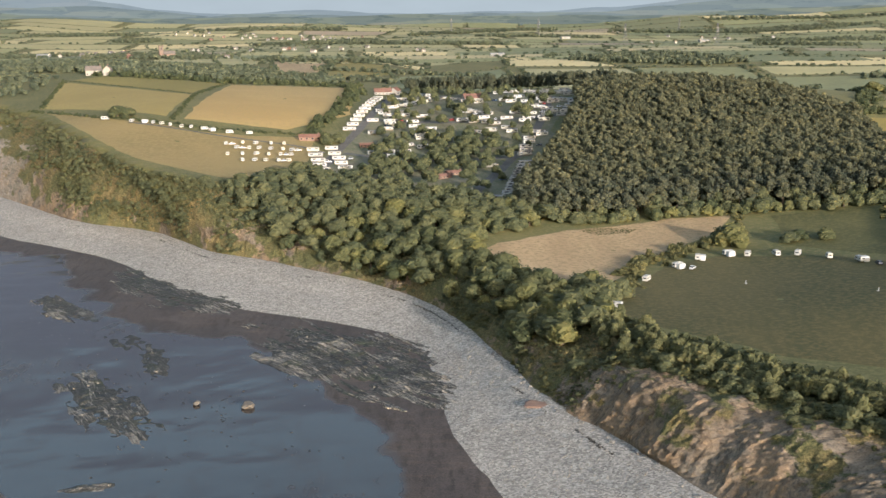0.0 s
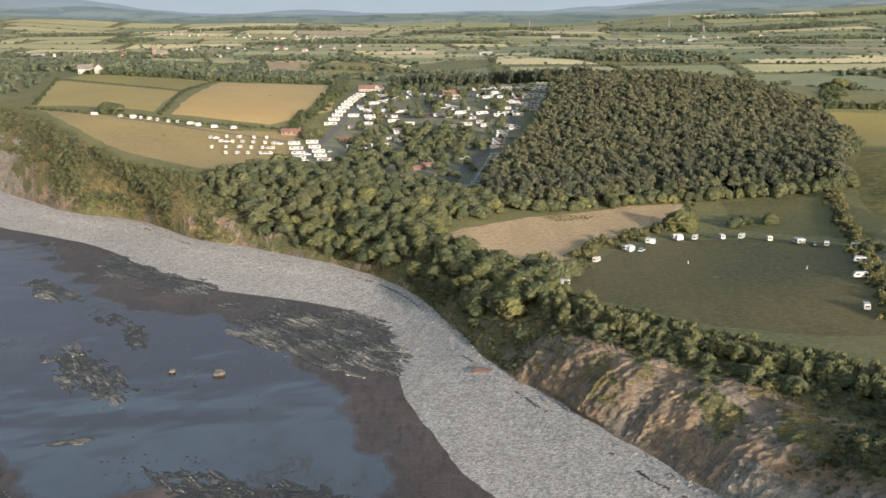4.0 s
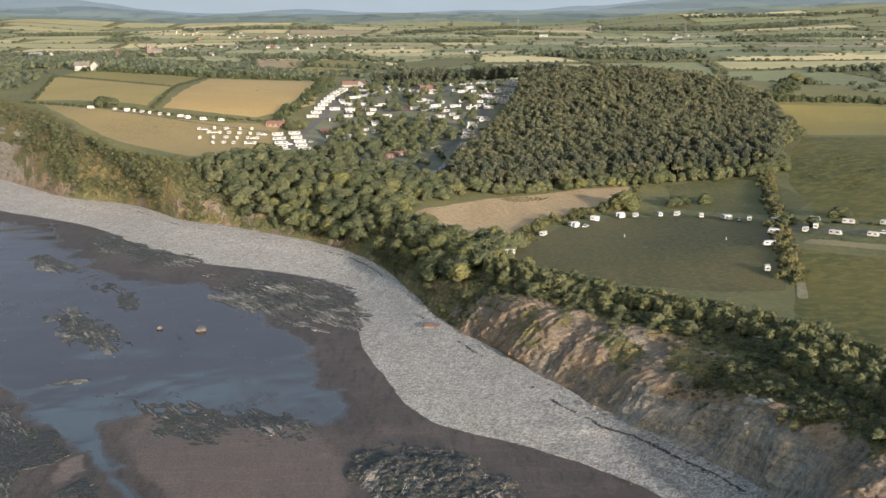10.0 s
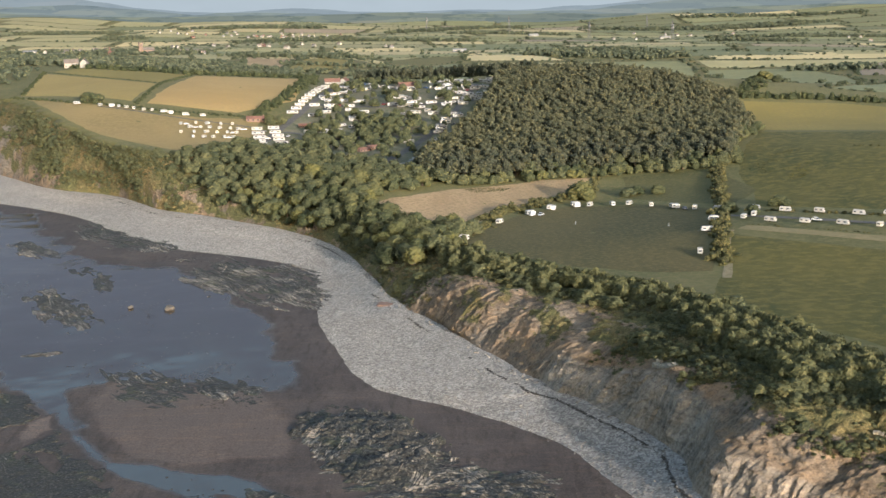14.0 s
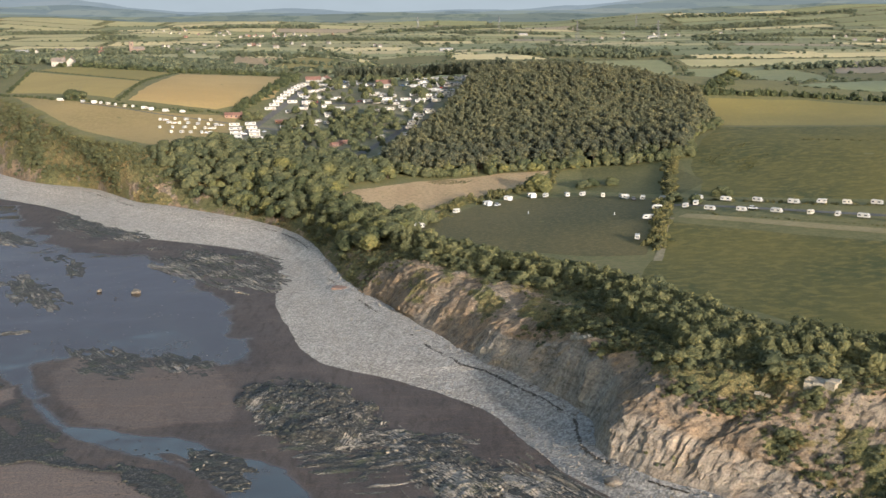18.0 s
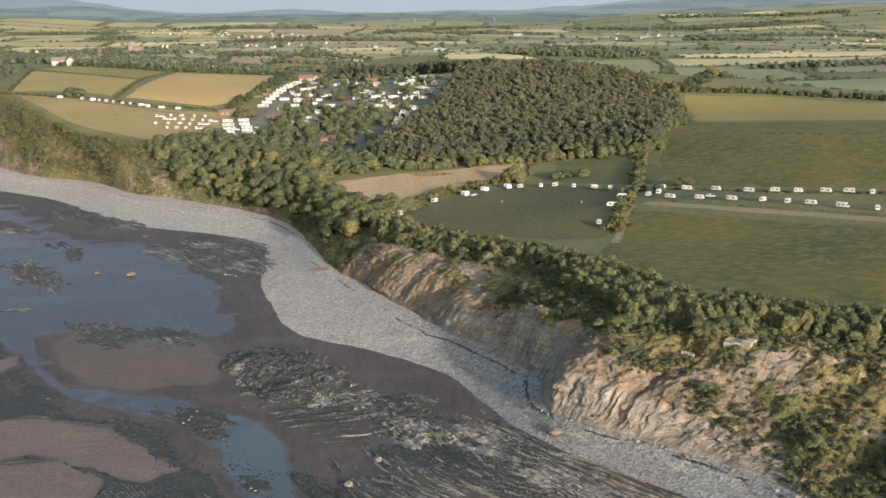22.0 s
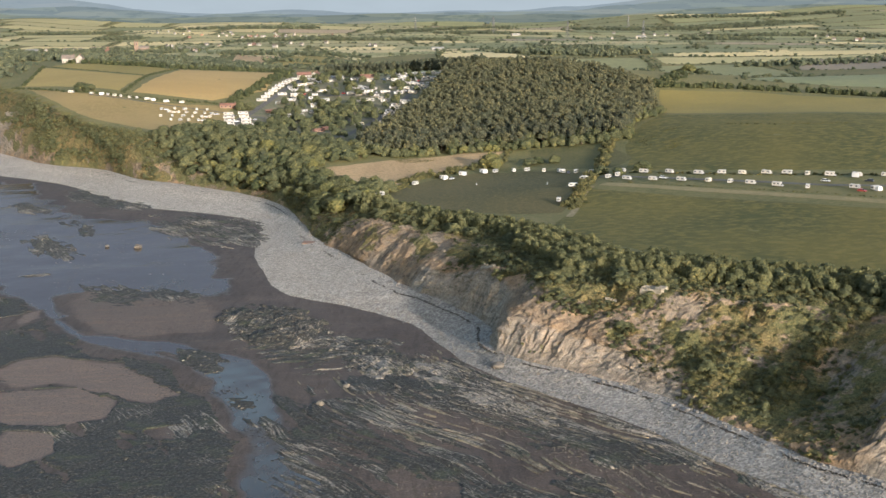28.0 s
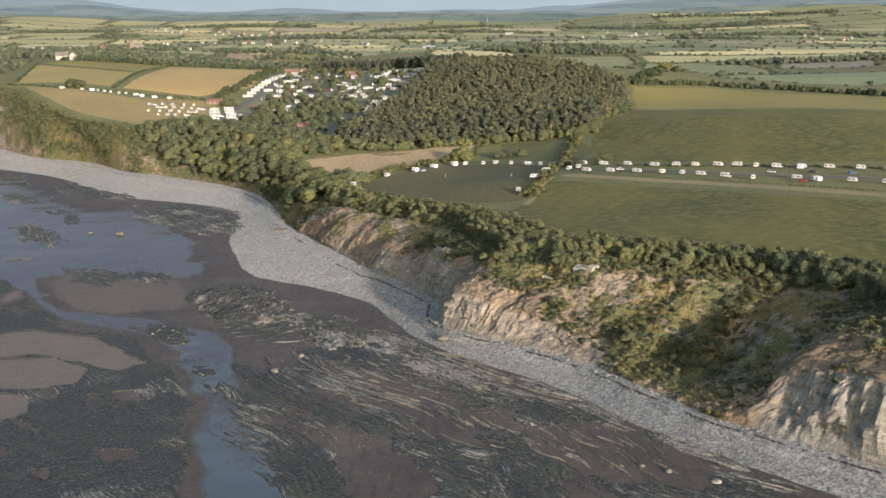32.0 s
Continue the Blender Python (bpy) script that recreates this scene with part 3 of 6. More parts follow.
    # earth slopes with gullies, jointed rock walls, rilled headland
    earth = 1.3 * fbm(way / 40 + 5, down / 80, 31, 3) + 1.1 * ridged(mw / 13, uw / 50, 37, 3) + 0.4 * ridged(mw / 4, uw / 14, 39, 3) + 0.3 * ridged(mw / 3, uw / 3.4, 79, 2)
    joint = value_noise(mw / 6.5, uw / 16, 65) + 0.4 * value_noise(mw / 2.4, uw / 5, 66)
    wall = 1.8 * ridged(mw / 24, uw / 40, 67, 2) + 1.9 * (np.floor(joint * 3) / 3 + 0.25 * joint) + 0.25 * ridged(mw / 3, uw / 4, 68, 2)
    rill = 1.5 * fbm(way / 26, down / 60, 69, 2) + 0.45 * ridged(mw / 7.5, uw / 22, 70, 3) + 0.5 * ridged(mw / 2.4, uw / 3.2, 71, 3) + 0.7 * ridged(mw / 5, uw / 4.5, 78, 3) + 0.25 * ridged(mw / 9, uw / 1.9, 72, 2)
    lump = 1.1 * fbm(way / 11, down / 9, 73, 4)
    slab = value_noise(mw / 4.5, uw / 3.2, 81) + 0.4 * value_noise(mw / 1.8, uw / 1.6, 82)
    wall = wall + end_wall * (1.1 * np.floor(slab * 3) / 3 - 0.8 * ridged(mw / 24, uw / 40, 67, 2))
    rock = mix(mix(earth, rill, head), wall, np.clip(cove + end_wall, 0, 1))
    shift = mix(lump, rock, low) * ends * mix(0.8, 1.0, near)
    grit = fbm(way / 1.6, down / 1.8, 47, 3) * ends
    face = face - out[:, None] * (shift + 0.38 * grit)[..., None]
    x, y = face[..., 0], face[..., 1]
    zt = height(top[:, 0], top[:, 1])[:, None]
    steep = smooth(bare, 0.3, 0.9)[:, None]
    far_z = 4.4 + (zt - 4.4) * mix(kk ** 0.9, 1 - (1 - np.clip(kk, 0, 1)) ** 2.6, 0.35 + 0.65 * steep)
    zb = np.minimum(brow[:, 1:], zt - 1.6) + 1.2 * fbm(way / 17, 0 * way, 74)
    crest = along(CREST)
    kc, zc = crest[:, :1] * (1 + 0.08 * fbm(way / 11, 0 * way, 77)), np.maximum(zt - crest[:, 1:], zb + 0.3)
    u, v, w = np.clip(kk / kb, 0, 1), np.clip((kk - kb) / (kc - kb), 0, 1), np.clip((kk - kc) / (1 - kc), 0, 1)
    near_z = 4.4 + (zb - 4.4) * (1 - (1 - u) ** 1.25) + (zc - zb) * v ** 0.95 + (zt - zc) * w
    # slipped scarps on the upper headland
    ks = 0.56 + 0.10 * fbm(way / 15, 0 * way, 75)
    near_z = near_z + 3.2 * (smooth(kk, ks - 0.03, ks + 0.015) - smooth(kk, ks - 0.3, ks + 0.3)) * smooth(s, 18.2, 18.8) * (1 - smooth(s, 21.0, 21.6)) * np.clip(0.6 + fbm(way / 12, 0 * way, 76), 0, 1.2)
    z = mix(far_z, near_z, near) + 0.25 * grit + 0.35 * lump * ends * (1 - low)
    level = height(x, y)
    z = np.where(kk > 1, level + 0.06, mix(z, level + 0.06, smooth(kk, 0.90, 1.0)))
    z[:, -1] = level[:, -1] - 0.5
    z[:, 0] = 4.2
    me = mesh_from("cliff", np.stack([x, y, z], -1).reshape(-1, 3), grid_faces(NS, len(k)), [CLIFF], False)
    far_veg = (kk - bare[:, None]) * 1.15 + 0.46 + 0.12 * smooth(s, 2.4, 3.2) + 0.5 * fbm(way / 15, down / 12, 51)
    near_veg = -0.20 + 0.95 * cover(s, kk) + 0.30 * fbm(way / 9, down / 7, 51)
    attribute(me, "veg", np.where(kk > 1, 1.0, mix(far_veg, near_veg, near) + 0.16 * fbm(way / 3.5, down / 3, 52)))
    grey = 0.65 * (1 - smooth(s, 1.6, 2.4)) + near * (0.10 + 0.85 * cove * low + (0.22 + 0.25 * (1 - smooth(kk, 0.1, 0.25))) * head * low + 0.95 * end_wall * low)
    attribute(me, "pale", np.clip(grey + 0.22 * fbm(way / 14, down / 10, 61), 0, 1))
    attribute(me, "way", mw)
    attribute(me, "down", uw)
    tagged(new("cliff", me), "eroded cliff of pale rock and brown earth with turf patches", "cliff", kind="structure")
    return x, y, z, kk, s


def build_sea():
    me = mesh_from("sea", [(-4500, -3500, -3.2), (4500, -3500, -3.2), (4500, 900, -3.2), (-4500, 900, -3.2)], [(0, 1, 2, 3)], [plain("sea_water", (0.05, 0.06, 0.065), 0.1, 0.5)])
    tagged(new("sea", me), "grey shallow sea off the tidal flat", "sea", kind="structure")


build_ground()
CX, CY, CZ, CK, CS = build_coast()
build_sea()


# ---------------------------------------------------------------- fields
def patch(name, outline, mat, label, category="field", lift=0.09, rings=14, steps=16, wobble=1.2):
    """A sheet of ground cover laid on the land inside the outline."""
    p = np.array(outline, float)
    q = np.vstack([p, p[:1]])
    t = np.arange(steps) / steps
    rim = np.concatenate([mix(a, b, t[:, None]) for a, b in zip(q, q[1:])])
    rim += np.stack([fbm(rim[:, 0] / 17, rim[:, 1] / 17, 71), fbm(rim[:, 0] / 17, rim[:, 1] / 17, 75)], 1) * wobble
    c = p.mean(0)
    r = np.linspace(0.02, 1, rings)[:, None, None]
    g = c + (np.concatenate([rim, rim[:1]])[None] - c) * r
    z = height(g[..., 0], g[..., 1]) + lift
    z[-1] -= lift + 0.25
    me = mesh_from(name, np.dstack([g, z]).reshape(-1, 3), grid_faces(rings, g.shape[1]), [mat], True)
    return tagged(new(name, me), label, category, kind="structure")


YFIELD = ((-186, 848), (-196, 1130), (-84, 1220), (-70, 913), (-112, 842))
UFIELD = ((-303, 921), (-338, 1105), (-200, 992), (-192, 854))
UFIELD2 = ((-336, 1116), (-322, 1166), (-199, 1136), (-203, 1000))
LFIELD = ((-296, 908), (-239, 854), (-167, 822), (-127, 824), (-88, 838), (-84, 727), (-108, 686), (-124, 676), (-150, 696), (-188, 730), (-232, 796), (-280, 880))
BROWN = ((1, 538), (9, 556), (45, 587), (98, 604), (129, 602), (121, 586), (110, 570), (76, 534), (58, 502), (46, 486), (29, 491), (12, 522))
CAMP = ((56, 486), (78, 526), (106, 541), (150, 520), (172, 484), (160, 430), (136, 352), (108, 360), (84, 378), (50, 424), (38, 446))
REAR = ((134, 545), (140, 596), (192, 588), (200, 520), (176, 488), (150, 524))
RIGHTF = ((152, 424), (205, 372), (290, 292), (330, 240), (262, 132), (212, 162), (168, 202), (138, 262), (120, 322), (138, 370))
UPPERF = ((180, 474), (196, 570), (215, 630), (250, 715), (300, 690), (400, 620), (470, 520), (380, 360), (310, 392), (250, 420), (205, 452))
GOLDF = ((250, 718), (272, 846), (350, 848), (455, 775), (560, 640), (470, 522), (400, 622), (300, 692))
patch("field", YFIELD, HAY, "tawny mown hay field ringed by hedges")
patch("field", UFIELD, mottled("dry_grass_field", (0.245, 0.187, 0.066), (0.290, 0.221, 0.08), (0.222, 0.177, 0.069), 0.012, 0.4), "dry olive-gold pasture between hedges")
patch("field", UFIELD2, GOLD, "narrow green-gold strip of pasture")
patch("field", LFIELD, mottled("dry_camp_grass", (0.196, 0.149, 0.062), (0.243, 0.181, 0.077), (0.260, 0.198, 0.09), 0.02, 0.4), "dry clifftop camping meadow with parked caravans")
patch("field", BROWN, STUBBLE, "bare mown stubble field beside the wood")
patch("field", CAMP, LAWN, "short green camping field ringed by caravans")
patch("field", REAR, GRASS, "rough green paddock under the pine wood")
patch("field", RIGHTF, MEADOW, "green clifftop meadow")
patch("field", UPPERF, MEADOW, "tussocky green pasture above the lane")
patch("field", GOLDF, GOLD, "golden-green meadow under the far hedge")
patch("field", ((-95, 690), (-30, 640), (60, 620), (95, 640), (66, 830), (95, 930), (60, 1060), (-40, 1130), (-66, 900), (-84, 800)), mottled("park_ground", (0.085, 0.095, 0.045), (0.135, 0.125, 0.075), (0.17, 0.155, 0.115), 0.05, 0.5),
      "grass and tarmac of the holiday park", "ground", 0.06)


def ribbon(name, line, width, mat, label, category="track", lift=0.14, n=8):
    c = along(line, n)
    d = np.gradient(c, axis=0)
    d /= np.linalg.norm(d, axis=1)[:, None]
    side = np.stack([-d[:, 1], d[:, 0]], 1)
    w = width * (0.5 + 0.05 * fbm(c[:, 0] / 9, c[:, 1] / 9, 81))[:, None]
    g = np.stack([c - side * w, c - side * w * 0.35, c + side * w * 0.35, c + side * w], 1)
    z = height(g[..., 0], g[..., 1]) + lift
    me = mesh_from(name, np.dstack([g, z]).reshape(-1, 3), grid_faces(len(c), 4)[:, ::-1], [mat], True)
    return tagged(new(name, me), label, category, kind="structure")


ribbon("lane", ((166, 462), (186, 443), (212, 420), (240, 396), (262, 376), (285, 362), (330, 330), (400, 280)), 4.2, TARMAC, "narrow grey lane between two rows of caravans", "lane")
ribbon("track", ((158, 424), (150, 400), (143, 370), (136, 345)), 3.2, DIRT, "worn earth footpath beside the hedge")
ribbon("field_margin", ((164, 428), (190, 404), (220, 376), (255, 342), (300, 296), (340, 252)), 9.0, mottled("mown_margin", (0.20, 0.165, 0.085), (0.24, 0.195, 0.105), (0.16, 0.145, 0.065), 0.05, 0.5), "strip of dry mown grass along the lane", "verge")
ribbon("path", ((-215, 836), (-180, 822), (-150, 812), (-110, 806), (-92, 800)), 3.0, TARMAC, "grey camp path past the caravans", "path")
for line in (((2, 640), (12, 690), (32, 760), (56, 840), (74, 930)), ((-80, 720), (-74, 800), (-60, 900), (-40, 1080)), ((-70, 790), (-20, 770), (40, 770)), ((-60, 900), (0, 880), (74, 870))):
    ribbon("park_road", line, 6.0, TARMAC, "grey tarmac road of the holiday park", "road", 0.13)

# ---------------------------------------------------------------- far country: fields and hedges
hedge_lines = []


def build_far():
    y = 1200.0
    while y < 4300:
        depth = 85 + (y - 1200) * 0.045 + rnd.uniform(-15, 25)
        x = -0.5 * y - 350 + rnd.uniform(0, 120)
        skew = rnd.uniform(-0.12, 0.12)
        while x < 0.5 * y + 450:
            w = rnd.uniform(90, 260) * (0.8 + y / 5000)
            c = [(x + skew * 60, y + 0.05 * x), (x + w + skew * 60, y + 0.05 * (x + w)), (x + w + rnd.uniform(-25, 25), y + depth + 0.05 * (x + w)), (x + rnd.uniform(-25, 25), y + depth + 0.05 * x)]
            if inland(np.array(x - 150), np.array(y)) and not (y < 1300 and -420 < x < 120) and not (y < 1850 and -400 - w < x < 270) and not (y < 1650 and 270 <= x < 780):
                kind = rnd.choices(range(5), (0.36, 0.32, 0.13, 0.13, 0.06) if x < 250 else (0.42, 0.18, 0.08, 0.26, 0.06))[0]
                m = np.array(c).mean(0)
                patch("field", [tuple(mix(np.array(p), m, 0.025)) for p in c], HAZED_CROPS[kind],
                      ("green pasture", "pale hazed pasture", "ripe yellow crop field", "deep green field", "bare brown ploughed field")[kind] + " in the far patchwork", "field", 0.4, 8, 6, 4.0)
                for a, b in ((0, 1), (1, 2)):
                    if rnd.random() < 0.85:
                        hedge_lines.append((c[a], c[b], 0.5 + 0.5 * rnd.random()))
            x += w + 4
        y += depth + 4


build_far()
for outline, kind, label in ((((-383, 2078), (-271, 2189), (-259, 1858), (-278, 1611)), 1, "pale green pasture on a gentle rise"), (((-255, 1900), (-228, 2060), (-165, 1930), (-141, 1396), (-172, 1306)), 5, "rounded olive-brown field behind the hedges"),
                             (((-158, 1960), (-74, 1800), (-60, 1488), (-132, 1340)), 6, "yellow-green meadow behind the holiday park"), (((-166, 2126), (-11, 1700), (-16, 1590), (-70, 1849), (-158, 2011)), 2, "strip of ripe straw-coloured crop"),
                             (((-126, 2130), (114, 2375), (115, 1950), (-8, 1750)), 1, "pale green pasture by a farm"), (((104, 2042), (205, 1865), (256, 1700), (100, 1720)), 2, "tan crop field behind the pine wood"),
                             (((-677, 2880), (-549, 2910), (-305, 2215), (-385, 2040)), 1, "broad pale pasture behind the church"), (((330, 960), (420, 1560), (560, 1560), (560, 1380), (500, 1150)), 0, "smooth green field with a hedge round it"),
                             (((370, 935), (520, 1150), (640, 1130), (600, 900), (489, 860)), 3, "grey-green field behind the tree belt"), (((575, 1400), (640, 1600), (780, 1590), (680, 1310)), 4, "bare dark ploughed field"),
                             (((120, 1120), (110, 1690), (258, 1680), (300, 1010)), 1, "pale pasture behind the pine wood"), (((304, 1020), (264, 1684), (420, 1690), (412, 1570)), 0, "green pasture behind the pine wood"),
                             (((428, 1580), (432, 1690), (800, 1650), (785, 1605), (566, 1572)), 1, "long strip of pale pasture"), (((465, 1702), (474, 1850), (900, 1800), (850, 1660)), 2, "wide pale crop field beside a wood"),
                             (((-60, 1250), (-52, 1480), (90, 1680), (96, 1130), (50, 1200)), 3, "deep green field behind the pine belt")):
    m = (*HAZED_CROPS, STUBBLE, GOLD)[kind]
    patch("field", outline, m, label, "field", 0.3, 10, 8, 3.0)
    for a, b in zip(outline, outline[1:] + outline[:1]):
        hedge_lines.append((a, b, 1.0))


# ---------------------------------------------------------------- plants
def ball(n_long=7, n_lat=4):
    """A low ball as arrays of points and triangles."""
    v, f = [(0, 0, 1)], []
    for i in range(1, n_lat):
        a = math.pi * i / n_lat
        for j in range(n_long):
            b = 2 * math.pi * (j + 0.5 * (i % 2)) / n_long
            v.append((math.sin(a) * math.cos(b), math.sin(a) * math.sin(b), math.cos(a)))
    v.append((0, 0, -1))
    for j in range(n_long):
        f.append((0, 1 + j, 1 + (j + 1) % n_long))
        for i in range(n_lat - 2):
            a, b = 1 + i * n_long + j, 1 + i * n_long + (j + 1) % n_long
            f += [(a, a + n_long, b), (b, a + n_long, b + n_long)]
        e = 1 + (n_lat - 2) * n_long
        f.append((e + j, len(v) - 1, e + (j + 1) % n_long))
    return np.array(v), np.array(f)


def sprays(g, pts, out, size, droop=0.0):
    """A ragged triangle pair of leaves at every point, facing roughly outwards."""
    n = len(pts)
    nor = out + g.normal(0, 0.36, (n, 3))
    nor /= np.linalg.norm(nor, axis=1)[:, None]
    a = np.cross(nor, g.normal(0, 1, (n, 3)))
    a /= np.linalg.norm(a, axis=1)[:, None]
    b = np.cross(nor, a)
    s = size * g.uniform(0.6, 1.4, (n, 1))
    v = np.stack([pts - a * s - b * s * 0.5, pts + a * s * 0.9 - b * s * 0.3, pts + b * s + nor * s * 0.25, pts - a * s * 0.4 + b * s * 0.7 - nor * s * 0.2], 1)
    i = np.arange(n)[:, None] * 4
    return v.reshape(-1, 3), np.concatenate([i + (0, 1, 2), i + (0, 2, 3)], 0)


def crown_arrays(seed, lobes, leaves, size, low=0.25, core=(7, 4), shape="round"):
    """A crown about 2 wide and 2 high standing on z = 0: lobes of foliage with ragged sprays round them."""
    g = np.random.default_rng(seed)
    V, F, count = [], [], 0
    if shape == "round":
        c = g.normal(0, 1, (lobes, 3))
        c /= np.linalg.norm(c, axis=1)[:, None]
        c *= g.uniform(0.35, 0.62, (lobes, 1))
        c[:, 2] = np.abs(c[:, 2]) * 1.1 - 0.2 + low
        c[0] = (0, 0, 0.35 + low)
        r = g.uniform(0.34, 0.52, lobes)
        r[0] = 0.62
        c[:, 2] += 0.28
        sq = np.ones((lobes, 1)) * (1, 1, 0.85)
    else:
        t = (np.arange(lobes) + 0.5) / lobes
        a = np.arange(lobes) * 2.4 + g.uniform(0, 1, lobes)
        rad = np.sqrt(1 - t) * 0.62 * g.uniform(0.7, 1.1, lobes)
        c = np.stack([np.cos(a) * rad, np.sin(a) * rad, 0.25 + t * 1.15 + g.uniform(-0.15, 0.15, lobes)], 1)
        r = 0.30 + 0.14 * (1 - t) + g.uniform(-0.07, 0.07, lobes)
        sq = np.ones((lobes, 1)) * (1, 1, 0.62)
    bv, bf = ball(*core)
    for k in range(lobes):
        v = bv * (r[k] * 0.89) * (1 + g.normal(0, 0.1, (len(bv), 1))) * sq[k] + c[k]
        V.append(v), F.append(bf + count)
        count += len(v)
    each = g.choice(lobes, leaves, p=r ** 2 / (r ** 2).sum())
    d = g.normal(0, 1, (leaves, 3))
    d[:, 2] = np.where(d[:, 2] < -0.5, -d[:, 2], d[:, 2])
    d /= np.linalg.norm(d, axis=1)[:, None]
    pts = c[each] + d * (r[each][:, None] * sq[each]) * g.uniform(0.85, 1.08, (leaves, 1))
    v, f = sprays(g, pts, d, size)
    V.append(v), F.append(f + count)
    return np.concatenate(V), np.concatenate(F)


def trunk_arrays(seed, height_, radius, limbs=4):
    g = np.random.default_rng(seed)
    V, F, count = [], [], 0

    def rod(a, b, ra, rb, n=6):
        nonlocal count
        a, b = np.array(a), np.array(b)
        d = (b - a) / np.linalg.norm(b - a)
        u = np.cross(d, (0.3, 0.9, 0.1))
        u /= np.linalg.norm(u)
        w = np.cross(d, u)
        t = np.arange(n) * 2 * math.pi / n
        ring = np.cos(t)[:, None] * u + np.sin(t)[:, None] * w
        V.append(np.concatenate([a + ring * ra, b + ring * rb]))
        i = np.arange(n)
        j = (i + 1) % n
        F.append(np.concatenate([np.stack([i, j, j + n], 1), np.stack([i, j + n, i + n], 1)]) + count)
        count += 2 * n
    rod((0, 0, -0.6), (0.1, 0.05, height_ * 0.55), radius, radius * 0.7)
    rod((0.1, 0.05, height_ * 0.55), (0, 0, height_), radius * 0.7, radius * 0.2)
    for k in range(limbs):
        a = 2 * math.pi * k / limbs + g.uniform(0, 1)
        z = height_ * g.uniform(0.35, 0.6)
        rod((0.05, 0, z), (math.cos(a) * height_ * 0.3, math.sin(a) * height_ * 0.3, z + height_ * 0.25), radius * 0.45, radius * 0.15, 5)
    return np.concatenate(V), np.concatenate(F)


def scatter(poly, gap, g, jitter=0.42):
    p = np.array(poly, float)
    (x0, y0), (x1, y1) = p.min(0), p.max(0)
    xs, ys = np.meshgrid(np.arange(x0, x1, gap), np.arange(y0, y1, gap))
    xs = xs + (np.arange(xs.shape[0])[:, None] % 2) * gap / 2
    q = np.stack([xs.ravel(), ys.ravel()], 1) + g.uniform(-jitter, jitter, (xs.size, 2)) * gap
    return q[inside(q[:, 0], q[:, 1], poly)]


def strew(name, places, variants, mat, label, category, g, stretch=0.15):
    """Many plants in one object of kind stuff: rows of x, y, z, radius, height."""
    V, F, n = [], [], 0
    for x, y, z, r, h in places:
        v, f = variants[g.integers(len(variants))]
        t = g.uniform(0, 2 * math.pi)
        c, s = math.cos(t), math.sin(t)
        V.append(np.stack([(v[:, 0] * c - v[:, 1] * s) * r + x, (v[:, 0] * s + v[:, 1] * c) * r + y, v[:, 2] * h / 2 + z], 1))
        F.append(f + n)
        n += len(v)
    if not V:
        return None
    me = mesh_from(name, np.concatenate(V), np.concatenate(F), [mat], False)
    return tagged(new(name, me), label, category, kind="stuff")


def tree_kind(seed, name, label, crown, trunk, crown_mat, lift, category="tree", group=""):
    """A tree of unit crown radius: an Empty with its trunk and its crown."""
    t = empty(name, label, category, group)
    v, f = crown
    cr = new("crown", mesh_from("crown", v + (0, 0, lift), f, [crown_mat]))
    v, f = trunk
    tr = new("trunk", mesh_from("trunk", v, f, [BARK]))
    cr.parent = tr.parent = t
    return t


def plant_all(kinds, places, g):
    """One copy of a kind at every place of x, y, z, radius, height."""
    for x, y, z, r, h in places:
        k = kinds[g.integers(len(kinds))]
        made = copy_thing(k, pose(0, 0, 0))
        made.matrix_basis = Matrix.LocRotScale((x, y, z), Euler((0, 0, g.uniform(0, 6.28))), (r, r, h))


def with_ground(q, r, h, g, spread=0.25):
    n = len(q)
    k = g.uniform(1 - spread, 1 + spread, n)
    return np.column_stack([q, height(q[:, 0], q[:, 1]), r * k * g.uniform(0.85, 1.15, n), h * k])


gp = np.random.default_rng(5)
ROUND_NEAR = [crown_arrays(100 + i, 12, 330, 0.085, core=(7, 4)) for i in range(6)]
ROUND_FAR = [crown_arrays(200 + i, 8, 120, 0.11, core=(6, 4)) for i in range(6)]
PINE_NEAR = [crown_arrays(300 + i, 12, 260, 0.10, core=(6, 3), shape="cone") for i in range(6)]
PINE_FAR = [crown_arrays(400 + i, 8, 90, 0.14, core=(6, 3), shape="cone") for i in range(6)]
BUSH = [crown_arrays(500 + i, 4, 44, 0.18, low=-0.1, core=(6, 3)) for i in range(6)]
TUFT = [crown_arrays(700 + i, 3, 34, 0.22, low=-0.1, core=(6, 3)) for i in range(8)]
SPECK = [crown_arrays(600 + i, 2, 8, 0.32, low=-0.1, core=(5, 3)) for i in range(5)]

FOREST = ((22, 626), (52, 604), (96, 612), (124, 612), (160, 604), (203, 598), (214, 634), (246, 700), (269, 834), (236, 900), (190, 955), (134, 985), (98, 960), (80, 850), (57, 760), (30, 670))
SLOPEWOOD = ((-124, 650), (-104, 676), (-84, 712), (-60, 692), (-20, 664), (22, 634), (42, 602), (8, 562), (-3, 540), (8, 518), (26, 487), (46, 481), (54, 470), (44, 446), (40, 424), (18, 412), (6, 458), (-12, 508), (-44, 550), (-86, 596), (-112, 632))
PARK = ((-80, 720), (-20, 665), (14, 650), (36, 740), (62, 830), (84, 930), (50, 1060), (-30, 1120), (-56, 900), (-74, 810))


DENSE = ((-62, 815), (-38, 836), (-32, 775), (-20, 780), (-14, 838), (12, 836), (32, 830), (26, 772), (14, 732), (-8, 735), (-33, 708), (-62, 702))


